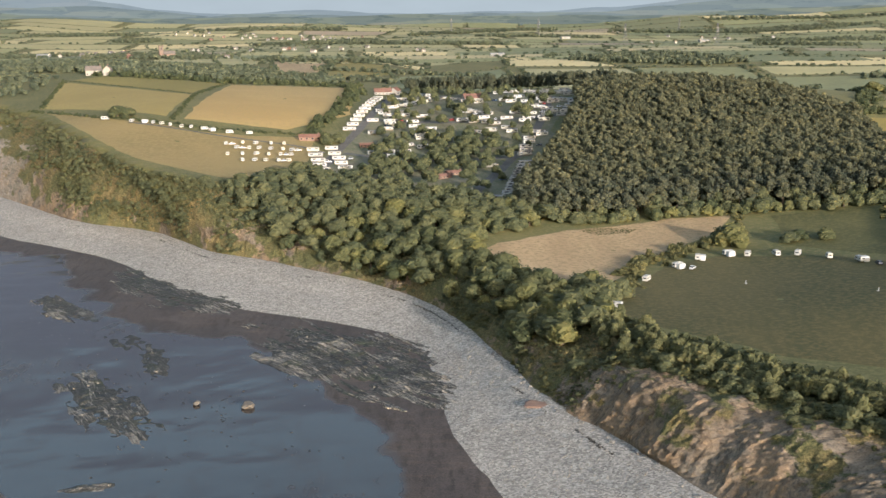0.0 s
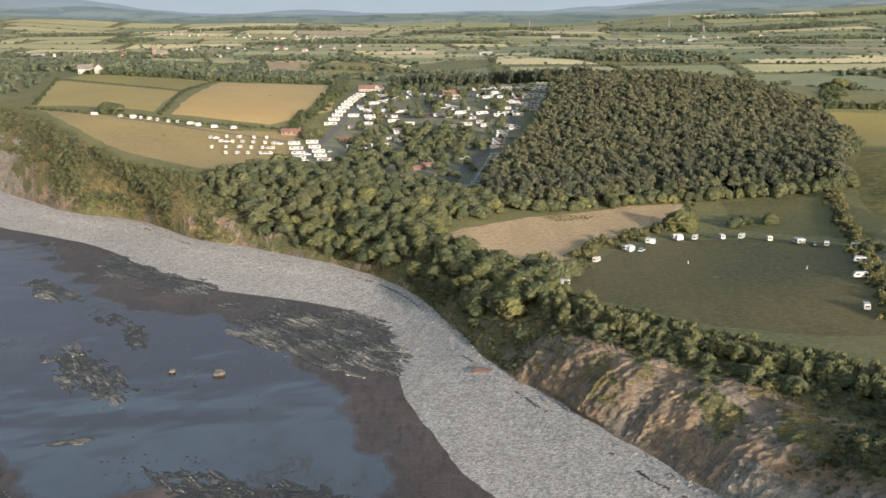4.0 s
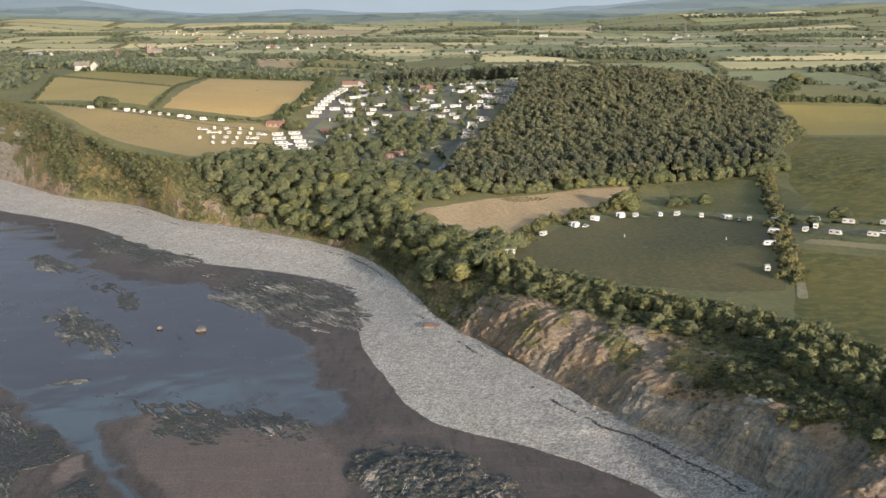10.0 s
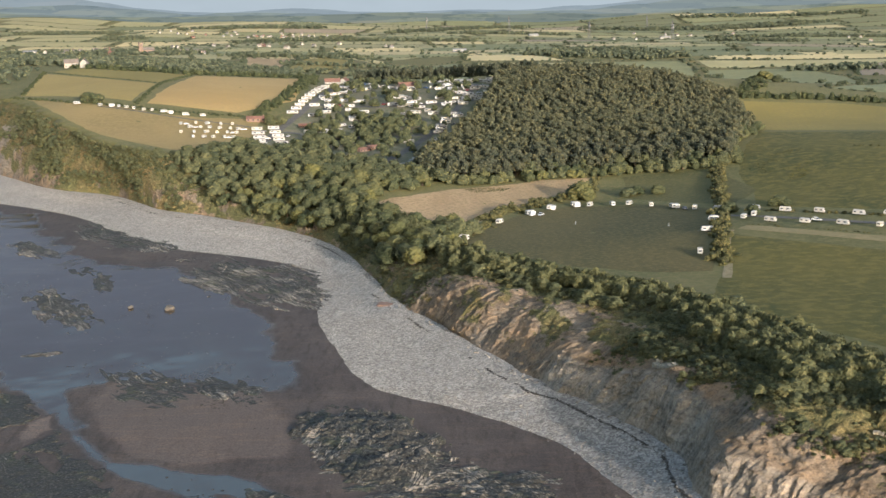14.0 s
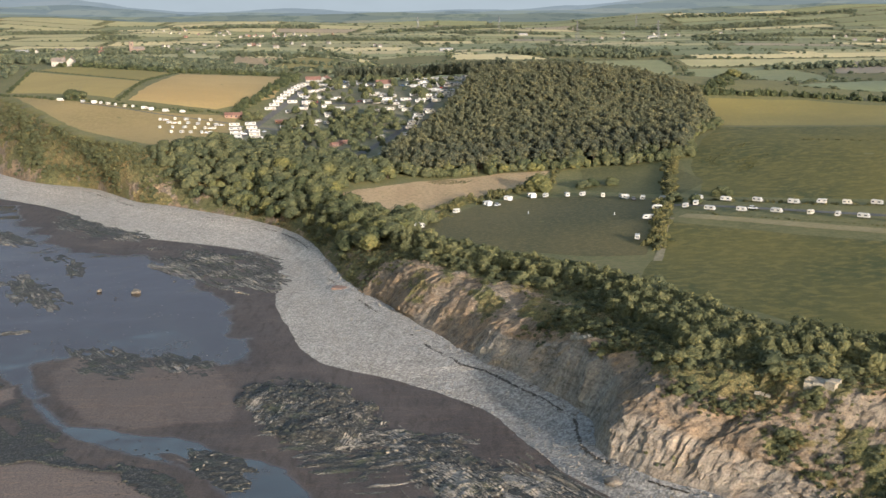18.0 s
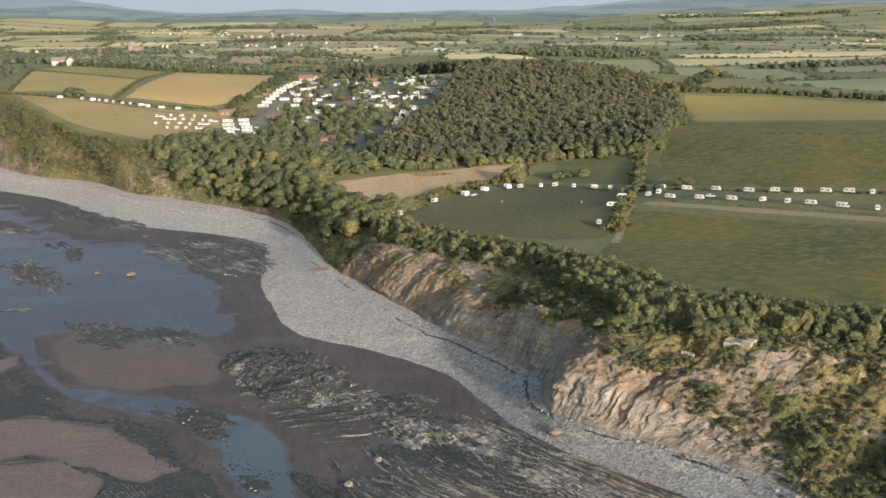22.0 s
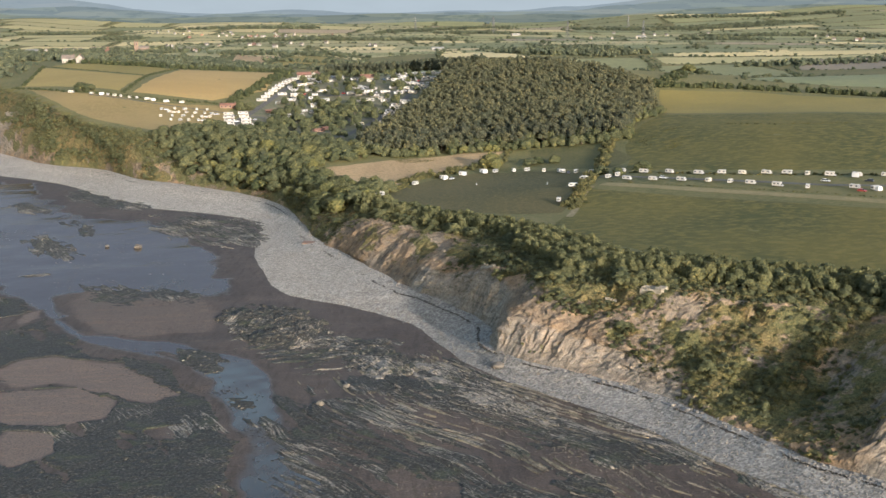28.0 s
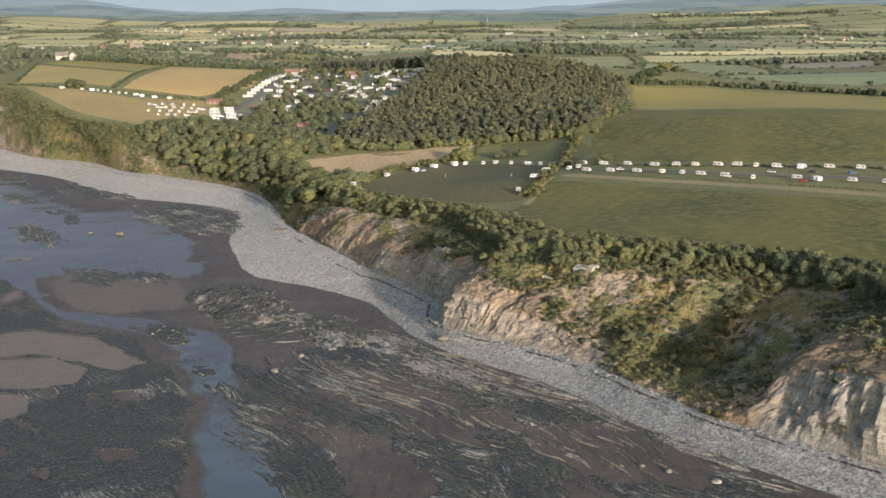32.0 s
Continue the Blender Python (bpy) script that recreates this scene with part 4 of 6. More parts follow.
def slope_height(x, y):
    """The land's height on the cliff too, by the nearest place of its mesh."""
    out = height(x, y)
    sea = ~inland(x, y)
    fx, fy, fz = CX[::2, :NK:2].ravel(), CY[::2, :NK:2].ravel(), CZ[::2, :NK:2].ravel()
    for i in np.nonzero(sea)[0]:
        j = np.argmin((fx - x[i]) ** 2 + (fy - y[i]) ** 2)
        out[i] = fz[j]
    return out


def size_pair(n, g):
    """Crown radius and height of wood trees, small and large mixed."""
    k = g.uniform(0, 1, n) ** 1.3
    return 3.0 + 4.4 * k, 3.4 + 2.6 * k + g.uniform(-0.4, 0.6, n)


def build_plants():
    g = gp
    # pine wood
    q = scatter(FOREST, 5.1, g)
    pines = with_ground(q, 4.3, 5.2, g, 0.15)
    order = np.argsort(pines[:, 1] + 0.2 * np.abs(pines[:, 0] - 130))
    near, far = pines[order[:290]], pines[order[290:]]
    kinds = [tree_kind(i, "pine_tree", "tall dark pine with a bare brown trunk", PINE_NEAR[i], trunk_arrays(i, 1.0, 0.09, 0), PINE, 0.55, "tree", "pine wood") for i in range(6)]
    plant_all(kinds, near, g)
    for k in kinds:
        for o in (*k.children, k):
            bpy.data.objects.remove(o)
    far2 = far.copy()
    far2[:, 2] += far2[:, 4] * 0.55
    strew("pine_wood", np.column_stack([far2[:, :4], far2[:, 4] * 2]), PINE_FAR, PINE, "dense dark pine plantation on a low hill", "forest", g)
    # broadleaved wood on the slope, trees in the park
    q = scatter(SLOPEWOOD, 6.9, g)
    wood = np.column_stack([q, slope_height(q[:, 0], q[:, 1]), *size_pair(len(q), g)])
    kinds = [tree_kind(i, "broadleaf_tree", "full green broadleaved tree of the coastal wood", ROUND_NEAR[i], trunk_arrays(40 + i, 1.2, 0.07), LEAF, -0.05, "tree", "coastal wood") for i in range(6)]
    order = np.argsort(wood[:, 1])
    plant_all(kinds, wood[order[:190]], g)
    rest = wood[order[190:]].copy()
    q = np.concatenate([scatter(DENSE, 8.8, g), scatter(PARK, 18, g)])
    park = with_ground(q, 3.8, 3.9, g, 0.35)
    park = park[q[:, 0] > -52 + 0.02 * (q[:, 1] - 860)]
    for k in kinds:
        for o in (*k.children, k):
            bpy.data.objects.remove(o)
    strew("broadleaf_wood", np.column_stack([rest[:, :4], rest[:, 4] * 2]), ROUND_FAR, LEAF, "dense green broadleaved wood on the slope", "forest", g)
    park[:, 2] += park[:, 4] * 0.2
    strew("park_trees", np.column_stack([park[:, :4], park[:, 4] * 2]), ROUND_FAR, LEAF, "green trees among the holiday homes", "trees", g)


def hedge_places(line, g, gap=2.2, r=1.8, h=3.0, spread=1.0):
    p = np.array(line, float)
    seg = np.linalg.norm(np.diff(p, axis=0), axis=1)
    d = np.arange(0, seg.sum(), gap)
    s = np.r_[0, np.cumsum(seg)]
    q = np.stack([np.interp(d, s, p[:, 0]), np.interp(d, s, p[:, 1])], 1) + g.normal(0, spread, (len(d), 2))
    return np.column_stack([q, slope_height(q[:, 0], q[:, 1]) - 0.3, r * g.uniform(0.7, 1.4, len(d)), h * g.uniform(0.6, 1.45, len(d))])


def build_hedges():
    g = np.random.default_rng(9)
    near = [
        hedge_places(((168, 478), (158, 440), (150, 410), (141, 366)), g, 1.1, 2.3, 4.6, 2.2),
        hedge_places(((172, 486), (180, 530), (192, 580), (204, 604)), g, 1.5, 2.8, 5.0, 1.6),
        hedge_places(((178, 470), (205, 446), (240, 420), (285, 394), (360, 345)), g, 2.2, 1.5, 2.2),
        hedge_places(((168, 434), (195, 410), (225, 384), (262, 348), (310, 300)), g, 2.4, 0.9, 1.3, 0.5),
        hedge_places(((272, 600), (300, 572), (330, 560), (346, 552)), g, 2.0, 1.2, 1.6),
        hedge_places(((58, 504), (74, 532), (98, 552), (118, 560)), g, 1.1, 2.6, 5.0, 2.4),
        hedge_places(((118, 560), (124, 580), (128, 600)), g, 1.6, 1.8, 3.0, 1.2),
        hedge_places(((56, 478), (60, 492), (64, 510)), g, 2.0, 2.0, 3.4, 1.5)]
    strew("hedge", np.concatenate(near), BUSH, SCRUB, "overgrown olive-green field hedge", "hedge", g)
    far = [
        hedge_places(((-305, 915), (-240, 856), (-168, 830), (-112, 838), (-84, 842)), g, 2.4, 1.9, 3.4),
        hedge_places(((-189, 850), (-200, 992), (-198, 1130)), g, 2.0, 1.5, 2.6),
        hedge_places(((-300, 925), (-338, 1110)), g, 2.4, 1.8, 3.0),
        hedge_places(((-336, 1110), (-200, 996)), g, 2.0, 1.1, 1.8, 0.5),
        hedge_places(((-330, 1175), (-200, 1145), (-86, 1230)), g, 2.0, 4.0, 8.0, 6.0),
        hedge_places(((-90, 1225), (-78, 1000), (-86, 912), (-98, 842)), g, 2.2, 3.4, 7.0, 3.0),
        hedge_places(((272, 852), (350, 858), (412, 832), (458, 786), (560, 650)), g, 1.7, 3.2, 8.5, 2.2),
        hedge_places(((270, 850), (300, 900), (330, 990), (390, 1160)), g, 3.0, 3.4, 7.0, 4.0)]
    strew("hedge", np.concatenate(far), BUSH, LEAF, "tall dark green boundary hedge with trees", "hedge", g)
    rows = []
    for a, b, k in hedge_lines:
        n = int(np.linalg.norm(np.subtract(b, a)) / 9)
        q = mix(np.array(a)[None], np.array(b)[None], g.uniform(0, 1, (n, 1))) + g.normal(0, 1.5, (n, 2))
        big = g.uniform(size=n) < 0.2
        rows.append(np.column_stack([q, height(q[:, 0], q[:, 1]), np.where(big, 5.5, 2.8) * g.uniform(0.7, 1.3, n), np.where(big, 7, 2.2) * g.uniform(0.7, 1.3, n)]))
    strew("far_hedges", np.concatenate(rows), SPECK, HAZED_LEAF, "dark hedgerows and hedge trees of the far country", "hedgerow", g)


def build_scrub():
    g = np.random.default_rng(13)
    # along the cliff top and down its vegetated parts
    n = 52000
    i, j = g.integers(0, NS, n), g.integers(3, NK + 2, n)
    k, s = CK[i, j], CS[i, j]
    clump = fbm(s * 2.6, k * 5, 91)
    near = smooth(s, 9.6, 10.6)
    want = mix(np.clip((k - bare[i]) * 2.0 + 0.22 + 0.75 * clump, 0, 1), smooth(cover(s, k) + 0.45 * clump, 0.18, 0.9) * 1.25, near) * np.where(inside(CX[i, j], CY[i, j], SLOPEWOOD), 0.12 + 0.6 * smooth(s, 8.4, 9.4), 1)
    grassy = smooth(s, 10.6, 11.1) * (1 - smooth(s, 14.2, 14.8))
    want = want * mix(1, 0.12 + 0.88 * smooth(k, 0.74, 0.92), grassy)
    keep = (g.uniform(size=n) < want * (0.44 - 0.08 * near)) & (s > 1.5) & (s < 25.8)
    i, j, k, s, clump = i[keep], j[keep], k[keep], s[keep], clump[keep]
    r = g.uniform(0.4, 1.2, len(i)) * (1.5 - 0.5 * smooth(s, 8, 10)) * (1 + 0.7 * smooth(s, 10, 11) * smooth(cover(s, k), 0.55, 1.0)) * (1 + 0.8 * smooth(clump + 0.8 * (k - 0.5), 0.25, 0.8))
    rows = np.column_stack([CX[i, j] + g.normal(0, 0.6, len(i)), CY[i, j] + g.normal(0, 0.6, len(i)), CZ[i, j] - 0.3, r, r * g.uniform(0.9, 1.6, len(i))])
    half = g.uniform(size=len(rows)) < np.where(s < 9, 0.5, 0.66)
    strew("cliff_scrub", rows[half], TUFT, SCRUB, "low olive and straw-coloured scrub on the cliff slope", "scrub", g)
    bush = rows[~half] * (1, 1, 1, 1.1, 1.2)
    large = bush[:, 3] > 1.7
    strew("cliff_bushes", bush[~large], TUFT, THORN, "dark green bushes clinging to the cliff slope", "scrub", g)
    strew("cliff_thicket", bush[large], ROUND_FAR, LEAF, "tall green bushes and small trees on the cliff slope", "scrub", g)
    # belt of wind-cut trees along the top
    line = along(TOP, 30)
    st = np.arange(len(line)) / 30
    pick = (st > 9.3) & (st < 25)
    c = line[pick] + np.array((0.80, 0.6)) * (3.5 * smooth(st[pick], 10.6, 11.2) * (1 - smooth(st[pick], 14.2, 14.8)))[:, None]
    q = np.concatenate([c + g.normal(0, 2.6, c.shape) + np.array((0.80, 0.6)) * o for o in (0, 5, 10)])
    near = line[(st > 16.5) & (st < 25)]
    q = np.concatenate([q[g.uniform(size=len(q)) < 0.66]] + [near[g.uniform(size=len(near)) < 0.4] + np.array((0.80, 0.6)) * o for o in (12, 15)])
    slope = line[(st > 14.6) & (st < 17.2)]
    q = np.concatenate([q] + [slope[g.uniform(size=len(slope)) < 0.4] + np.array((0.80, 0.6)) * o for o in (-9, -5, 13)])
    back = line[(st > 11.0) & (st < 14.6)]
    q = np.concatenate([q] + [back[g.uniform(size=len(back)) < 0.4] + np.array((0.80, 0.6)) * o for o in (3, 13)])
    q = q + g.normal(0, 0.8, q.shape)
    z = slope_height(q[:, 0], q[:, 1])
    tall = 1 + 0.1 * smooth(q[:, 0], 140, 170) * (q[:, 1] < 260)
    rows = np.column_stack([q, z, g.uniform(1.8, 3.8, len(q)), g.uniform(2.2, 4.2, len(q)) * tall])
    # taller trees on the inland side, which shade the meadow and the camping field
    c = along(((150, 226), (166, 206), (184, 186), (206, 170), (222, 146), (230, 116), (238, 90), (256, 64), (282, 34)), 6)
    c = c[g.uniform(size=len(c)) < 0.6]
    c = c + g.normal(0, 1.8, c.shape)
    k = smooth(c[:, 0], 176, 205)
    big = np.column_stack([c, slope_height(c[:, 0], c[:, 1]), *(np.stack([3.1 * (1 + 0.3 * k), 3.4 * (1 + 0.45 * k)]) * g.uniform(0.65, 1.4, len(c)) * g.uniform(0.9, 1.1, (2, len(c))))])
    rows = np.concatenate([rows, big])
    order = np.argsort(rows[:, 1])
    kinds = [tree_kind(60 + n, "clifftop_tree", "low wind-shaped green tree on the cliff top", ROUND_NEAR[n], trunk_arrays(60 + n, 1.1, 0.06), THORN, -0.05, "tree", "clifftop trees") for n in range(6)]
    plant_all(kinds, rows[order[:280]], g)
    for t in kinds:
        for o in (*t.children, t):
            bpy.data.objects.remove(o)
    rest = rows[order[280:]]
    strew("clifftop_thicket", np.column_stack([rest[:, :4], rest[:, 4] * 2]), ROUND_FAR, THORN, "dense dark thicket along the cliff top", "thicket", g)


build_plants()
build_hedges()
build_scrub()


# ---------------------------------------------------------------- reefs and ledges on the flat
def reef_material():
    m, n, l, b = material("reef_rock_and_weed", 0.7, 0.3)
    at = n.new("ShaderNodeAttribute")
    at.attribute_name = "crest"
    f = noise_node(n, l, 1.25, 7, 0.8)
    s = line_noise(n, l, 2.3, 0.11, 6)
    p = noise_node(n, l, 0.10, 5, 0.65)
    weed = ramp(n, l, f, ((0.42, (0.011, 0.011, 0.010)), (0.50, (0.026, 0.026, 0.023)), (0.57, (0.055, 0.052, 0.045)), (0.62, (0.14, 0.13, 0.112))))
    weed = blend(n, l, weed, ramp(n, l, f, ((0.41, (0.018, 0.023, 0.014)), (0.58, (0.060, 0.066, 0.042)))), ramp(n, l, p, ((0.52, (0, 0, 0)), (0.66, (0.8, 0.8, 0.8)))))
    pale = ramp(n, l, f, ((0.40, (0.075, 0.068, 0.059)), (0.57, (0.26, 0.234, 0.20))))
    sm, ad = n.new("ShaderNodeMath"), n.new("ShaderNodeMath")
    for o, k in ((sm, 3.0), (ad, 0.6)):
        o.operation = "MULTIPLY_ADD"
        o.inputs[1].default_value = k
    l.new(s, sm.inputs[0])
    l.new(at.outputs["Fac"], sm.inputs[2])
    l.new(f, ad.inputs[0])
    l.new(sm.outputs[0], ad.inputs[2])
    mr = n.new("ShaderNodeMapRange")
    mr.inputs["From Min"].default_value, mr.inputs["From Max"].default_value = 2.06, 2.20
    l.new(ad.outputs[0], mr.inputs["Value"])
    l.new(blend(n, l, weed, pale, mr.outputs[0]), b.inputs["Base Color"])
    bump(n, l, b, blend(n, l, f, s, 0.4), 0.6, 0.3)
    return m


ROCKWEED = reef_material()


def block_mesh(seed):
    """A pale angular block of rock."""
    bm = bmesh.new()
    bmesh.ops.create_icosphere(bm, subdivisions=1, radius=1)
    g = random.Random(seed)
    for v in bm.verts:
        v.co *= g.uniform(0.7, 1.2)
    me = bpy.data.meshes.new("rock")
    bm.to_mesh(me)
    bm.free()
    me.materials.append(LEDGE)
    return me


BLOCKS = [block_mesh(i) for i in range(4)]


def reef(cx, cy, a, b, turn, tall, strike, seed, label, pale=0.0, bands=0.35, res=1.1, cover=0.0, sharp=1.0, holes=()):
    """A low reef whose broken outline is where its rough top comes up through the sand."""
    ct, st = math.cos(radians(turn)), math.sin(radians(turn))
    nu, nv = max(12, int(2.5 * a / res)), max(12, int(2.5 * b / res))
    u, v = np.meshgrid(np.linspace(-1.25, 1.25, nu), np.linspace(-1.25, 1.25, nv), indexing="ij")
    x, y = cx + u * a * ct - v * b * st, cy + u * a * st + v * b * ct
    x, y = x + 0.25 * res * fbm(x, y, seed + 3), y + 0.25 * res * fbm(y, x, seed + 4)
    rho = np.sqrt(u * u + v * v) + 0.16 * fbm(x / (0.35 * b + 3), y / (0.35 * b + 3), seed)
    cs, ss = math.cos(radians(strike)), math.sin(radians(strike))
    p, q = x * cs + y * ss, -x * ss + y * cs
    q = q + 3.0 * fbm(p / 40, q / 40, seed + 9, 2)
    band = fbm(p / 14, q / (2.1 + 1.5 * max(0, tall - 1)), seed + 1, 3)
    wide = 1 + 0.6 * max(0, tall - 1)
    ridge = ridged(p / 26, q / (3.4 * wide), seed + 2, 3)
    rough = fbm(x / 1.7, y / 1.7, seed + 5, 3)
    gaps = fbm(p / 30, q / 9, seed + 6, 4) if tall < 1.5 else fbm(x / 16, y / 16, seed + 6, 2)
    body = 0.75 * smooth(1.12 - rho, -0.25, 0.75) - 0.44 + cover + 0.34 * gaps
    z = tall * (body + bands * (0.6 * band + 0.5 * ridge) * sharp + 0.12 * rough) + 0.16 * rough * smooth(body, -0.35, 0.1)
    for row in holes:
        z = mix(z, -1.0, smooth(1.15 - blob(x, y, *row) + 0.25 * gaps, 0, 0.3))
    z = np.where(rho > 1.18, -1.5, z) + flat_level(x, y) + 0.04
    me = mesh_from("rock_reef", np.stack([x, y, np.clip(z, -3, None)], -1).reshape(-1, 3), grid_faces(nu, nv), [ROCKWEED], False)
    attribute(me, "way", q)
    attribute(me, "down", p)
    attribute(me, "crest", np.clip(pale + 0.2 * ridge + 0.15 * band + 0.2 * value_noise(x / 9, y / 9, seed + 7), -1, 1.2))
    ob = tagged(new("rock_reef", me), label, "reef", "reefs on the flat")
    g = random.Random(seed)
    for _ in range(4 + int(a / 8)):
        i, j = int((0.2 + 0.6 * g.random()) * nu), int((0.25 + 0.5 * g.random()) * nv)
        if z[i, j] > flat_level(x[i, j], y[i, j]) + 0.1:
            rock = new("rock", BLOCKS[g.randrange(4)])
            rock.parent = ob
            rock.matrix_basis = Matrix.LocRotScale((x[i, j], y[i, j], z[i, j]), Euler((g.uniform(-0.3, 0.3), g.uniform(-0.3, 0.3), g.uniform(0, 6))), Vector((1, g.uniform(0.5, 0.9), g.uniform(0.35, 0.6))) * g.uniform(0.3, 0.75))
    return ob


reef(-122, 408, 44, 10, 118, 0.9, 118, 1, "dark weed-covered rock reef on wet sand", 0.0, 0.6)
reef(-42, 446, 56, 26, 126, 0.9, 126, 2, "broad dark banded reef below the shingle", 0.10, 0.8, 0.9, 0.06)
reef(-132, 555, 48, 15, 128, 0.8, 128, 3, "dark banded reef below the shingle", 0.0, 0.6)
reef(-168, 524, 26, 8, 128, 0.8, 128, 4, "long low reef with a pale rock", 0.1, 0.5)
reef(-114, 448, 22, 5, 110, 0.6, 110, 5, "small dark reef on wet sand", -0.1, 0.5)
reef(-131, 475, 18, 6, 118, 0.6, 110, 6, "small dark reef on wet sand", -0.1, 0.5)
reef(-62, 300, 22, 11, 128, 0.5, 128, 7, "scatter of dark weedy rocks on the sand", -0.05, 0.7, 0.9, -0.12)
reef(-42, 296, 12, 8, 125, 0.5, 120, 8, "small scatter of dark weedy rocks", -0.05, 0.7, 0.9, -0.12)
reef(-29, 290, 18, 5, 100, 0.4, 120, 9, "thin scatter of dark weed on sand", -0.1, 0.7, 0.9, -0.2)
reef(13, 242, 32, 16, 118, 3.0, 70, 10, "large folded rock outcrop with dark weed", -0.02, 0.05, 0.6, 0.24)
reef(24, 212, 26, 17, 118, 0.7, 20, 11, "low rippled ledges of broken rock", 0.08, 0.9, 0.7, -0.02)
reef(50, 204, 26, 13, 105, 2.2, 125, 12, "dark weedy rock outcrop with pale slabs", 0.10, 0.06, 0.6, 0.22)
reef(-9, 198, 13, 5, 130, 0.5, 118, 24, "dark bed of weed in the channel", -0.3, 0.2, 0.7, 0.3)
reef(13, 156, 8, 3.5, 120, 0.4, 118, 25, "small dark weed patch in the channel", -0.2, 0.4, 0.6, 0.1)
reef(-8, 205, 12, 4, 140, 0.5, 118, 23, "small dark bed of weed in the channel", -0.2, 0.4, 0.8, 0.2)
reef(84, 165, 34, 10, 120, 1.0, 130, 20, "broken pale ledges at the foot of the shingle", 0.22, 0.7, 0.7, 0.05)
reef(-106, 338, 8, 2.5, 10, 0.8, 10, 22, "narrow dark rock on wet sand", 0.1, 0.4, 0.5)


def weed_bed(outline, holes, seed, label, res=0.8):
    """A flat carpet of weed and broken stone that lies on the sand, with drained sand islands left free."""
    p = np.array(outline, float)
    (x0, y0), (x1, y1) = p.min(0) - 4, p.max(0) + 4
    x, y = np.meshgrid(np.arange(x0, x1, res), np.arange(y0, y1, res), indexing="ij")
    d = from_line(x, y, outline) - 1.5 + 3.5 * fbm(x / 17, y / 17, seed) + 1.2 * fbm(x / 3, y / 3, seed + 4)
    t = radians(122)
    pp, q = x * math.cos(t) + y * math.sin(t), -x * math.sin(t) + y * math.cos(t)
    q = q + 5 * fbm(pp / 45, q / 45, seed + 9, 3)
    edge_ = smooth(-d, -0.5, 3.0)
    pools = smooth(fbm(pp / 22, q / 6, seed + 6, 4), 0.60, 0.80)
    z = 0.66 * edge_ - 0.34 - 0.50 * pools + 0.10 * fbm(x / 1.6, y / 1.6, seed + 5, 3) + 0.10 * ridged(pp / 9, q / 2.6, seed + 2, 3)
    for row in holes:
        z = mix(-0.7, z, smooth(from_line(x, y, row) + 2.0 * fbm(x / 12, y / 12, seed + 7) + 0.7 * fbm(x / 3, y / 3, seed + 8), -1.0, 0.8))
    z = z + flat_level(x, y)
    me = mesh_from("weed_bed", np.stack([x, y, z], -1).reshape(-1, 3), grid_faces(*x.shape), [ROCKWEED], False)
    attribute(me, "way", q)
    attribute(me, "down", pp)
    attribute(me, "crest", -0.26 + 0.42 * fbm(x / 18, y / 18, seed + 8, 3))
    tagged(new("weed_bed", me), label, "seaweed", kind="structure")


weed_bed(((-170, 352), (-118, 312), (-93, 284), (-75, 250), (-62, 233), (-44, 207), (-24, 199), (-6, 167), (10, 143), (17, 114), (22, 84), (30, 40), (-60, 25), (-150, 120), (-190, 260)),
         (*BARS, ((-98, 262), (-84, 272), (-80, 258), (-92, 240)), ((-76, 180), (-62, 182), (-52, 176), (-64, 172)), ((-10, 133), (-2, 136), (2, 126), (-6, 124))), 15, "wide bed of dark seaweed and broken stone")


def ledge_field(s0, s1, d1, label, seed, holes=()):
    """Beds of rock that crop out in long lines along the shore, curving and folding as they go."""
    ss, dd = np.meshgrid(np.arange(s0, s1, 0.022), np.arange(-1, d1, 0.5), indexing="ij")
    base = [np.interp(ss, station, along(EDGE)[:, a]) for a in (0, 1)]
    x, y = base[0] + SEA[0] * dd, base[1] + SEA[1] * dd
    p = ss * 32.0
    q = dd + 5.5 * fbm(p / 55, dd / 40, seed, 3) + 0.05 * (p - 32 * s0)
    row = ridged(p / 34, q / 2.4, seed + 1, 2)
    thin = 1 - 2.2 * np.abs(value_noise(p / 24 + 0.3 * value_noise(p / 5, q, seed + 3), q / 1.15, seed + 2))
    where = smooth(fbm(p / 40, q / 13, seed + 5, 4), -0.9, -0.3) * smooth(dd, 0, 2) * (1 - smooth(dd + 7 * fbm(p / 30, dd / 20, seed + 6), d1 * 0.72, d1 * 0.98)) * smooth(p - 32 * s0, 0, 12) * smooth(32 * s1 - p, 0, 12)
    for h in holes:
        where = where * smooth(from_line(x, y, h) + 3.0 * fbm(x / 9, y / 9, seed + 7), -0.8, 1.6)
    z = flat_level(x, y) - 0.42 + where * (0.62 + 0.42 * row + 0.22 * thin) + 0.10 * fbm(x / 1.3, y / 1.3, seed + 4, 2)
    me = mesh_from("rock_strata", np.stack([x, y, z], -1).reshape(-1, 3), grid_faces(*x.shape)[:, ::-1], [ROCKWEED], False)
    attribute(me, "way", q)
    attribute(me, "down", p)
    attribute(me, "crest", -0.07 + 0.20 * row + 0.14 * thin + 0.30 * fbm(p / 30, q / 12, seed + 8, 3) + 0.12 * (1 - smooth(dd, 4, 26)))
    tagged(new("rock_strata", me), label, "ledges", kind="structure")


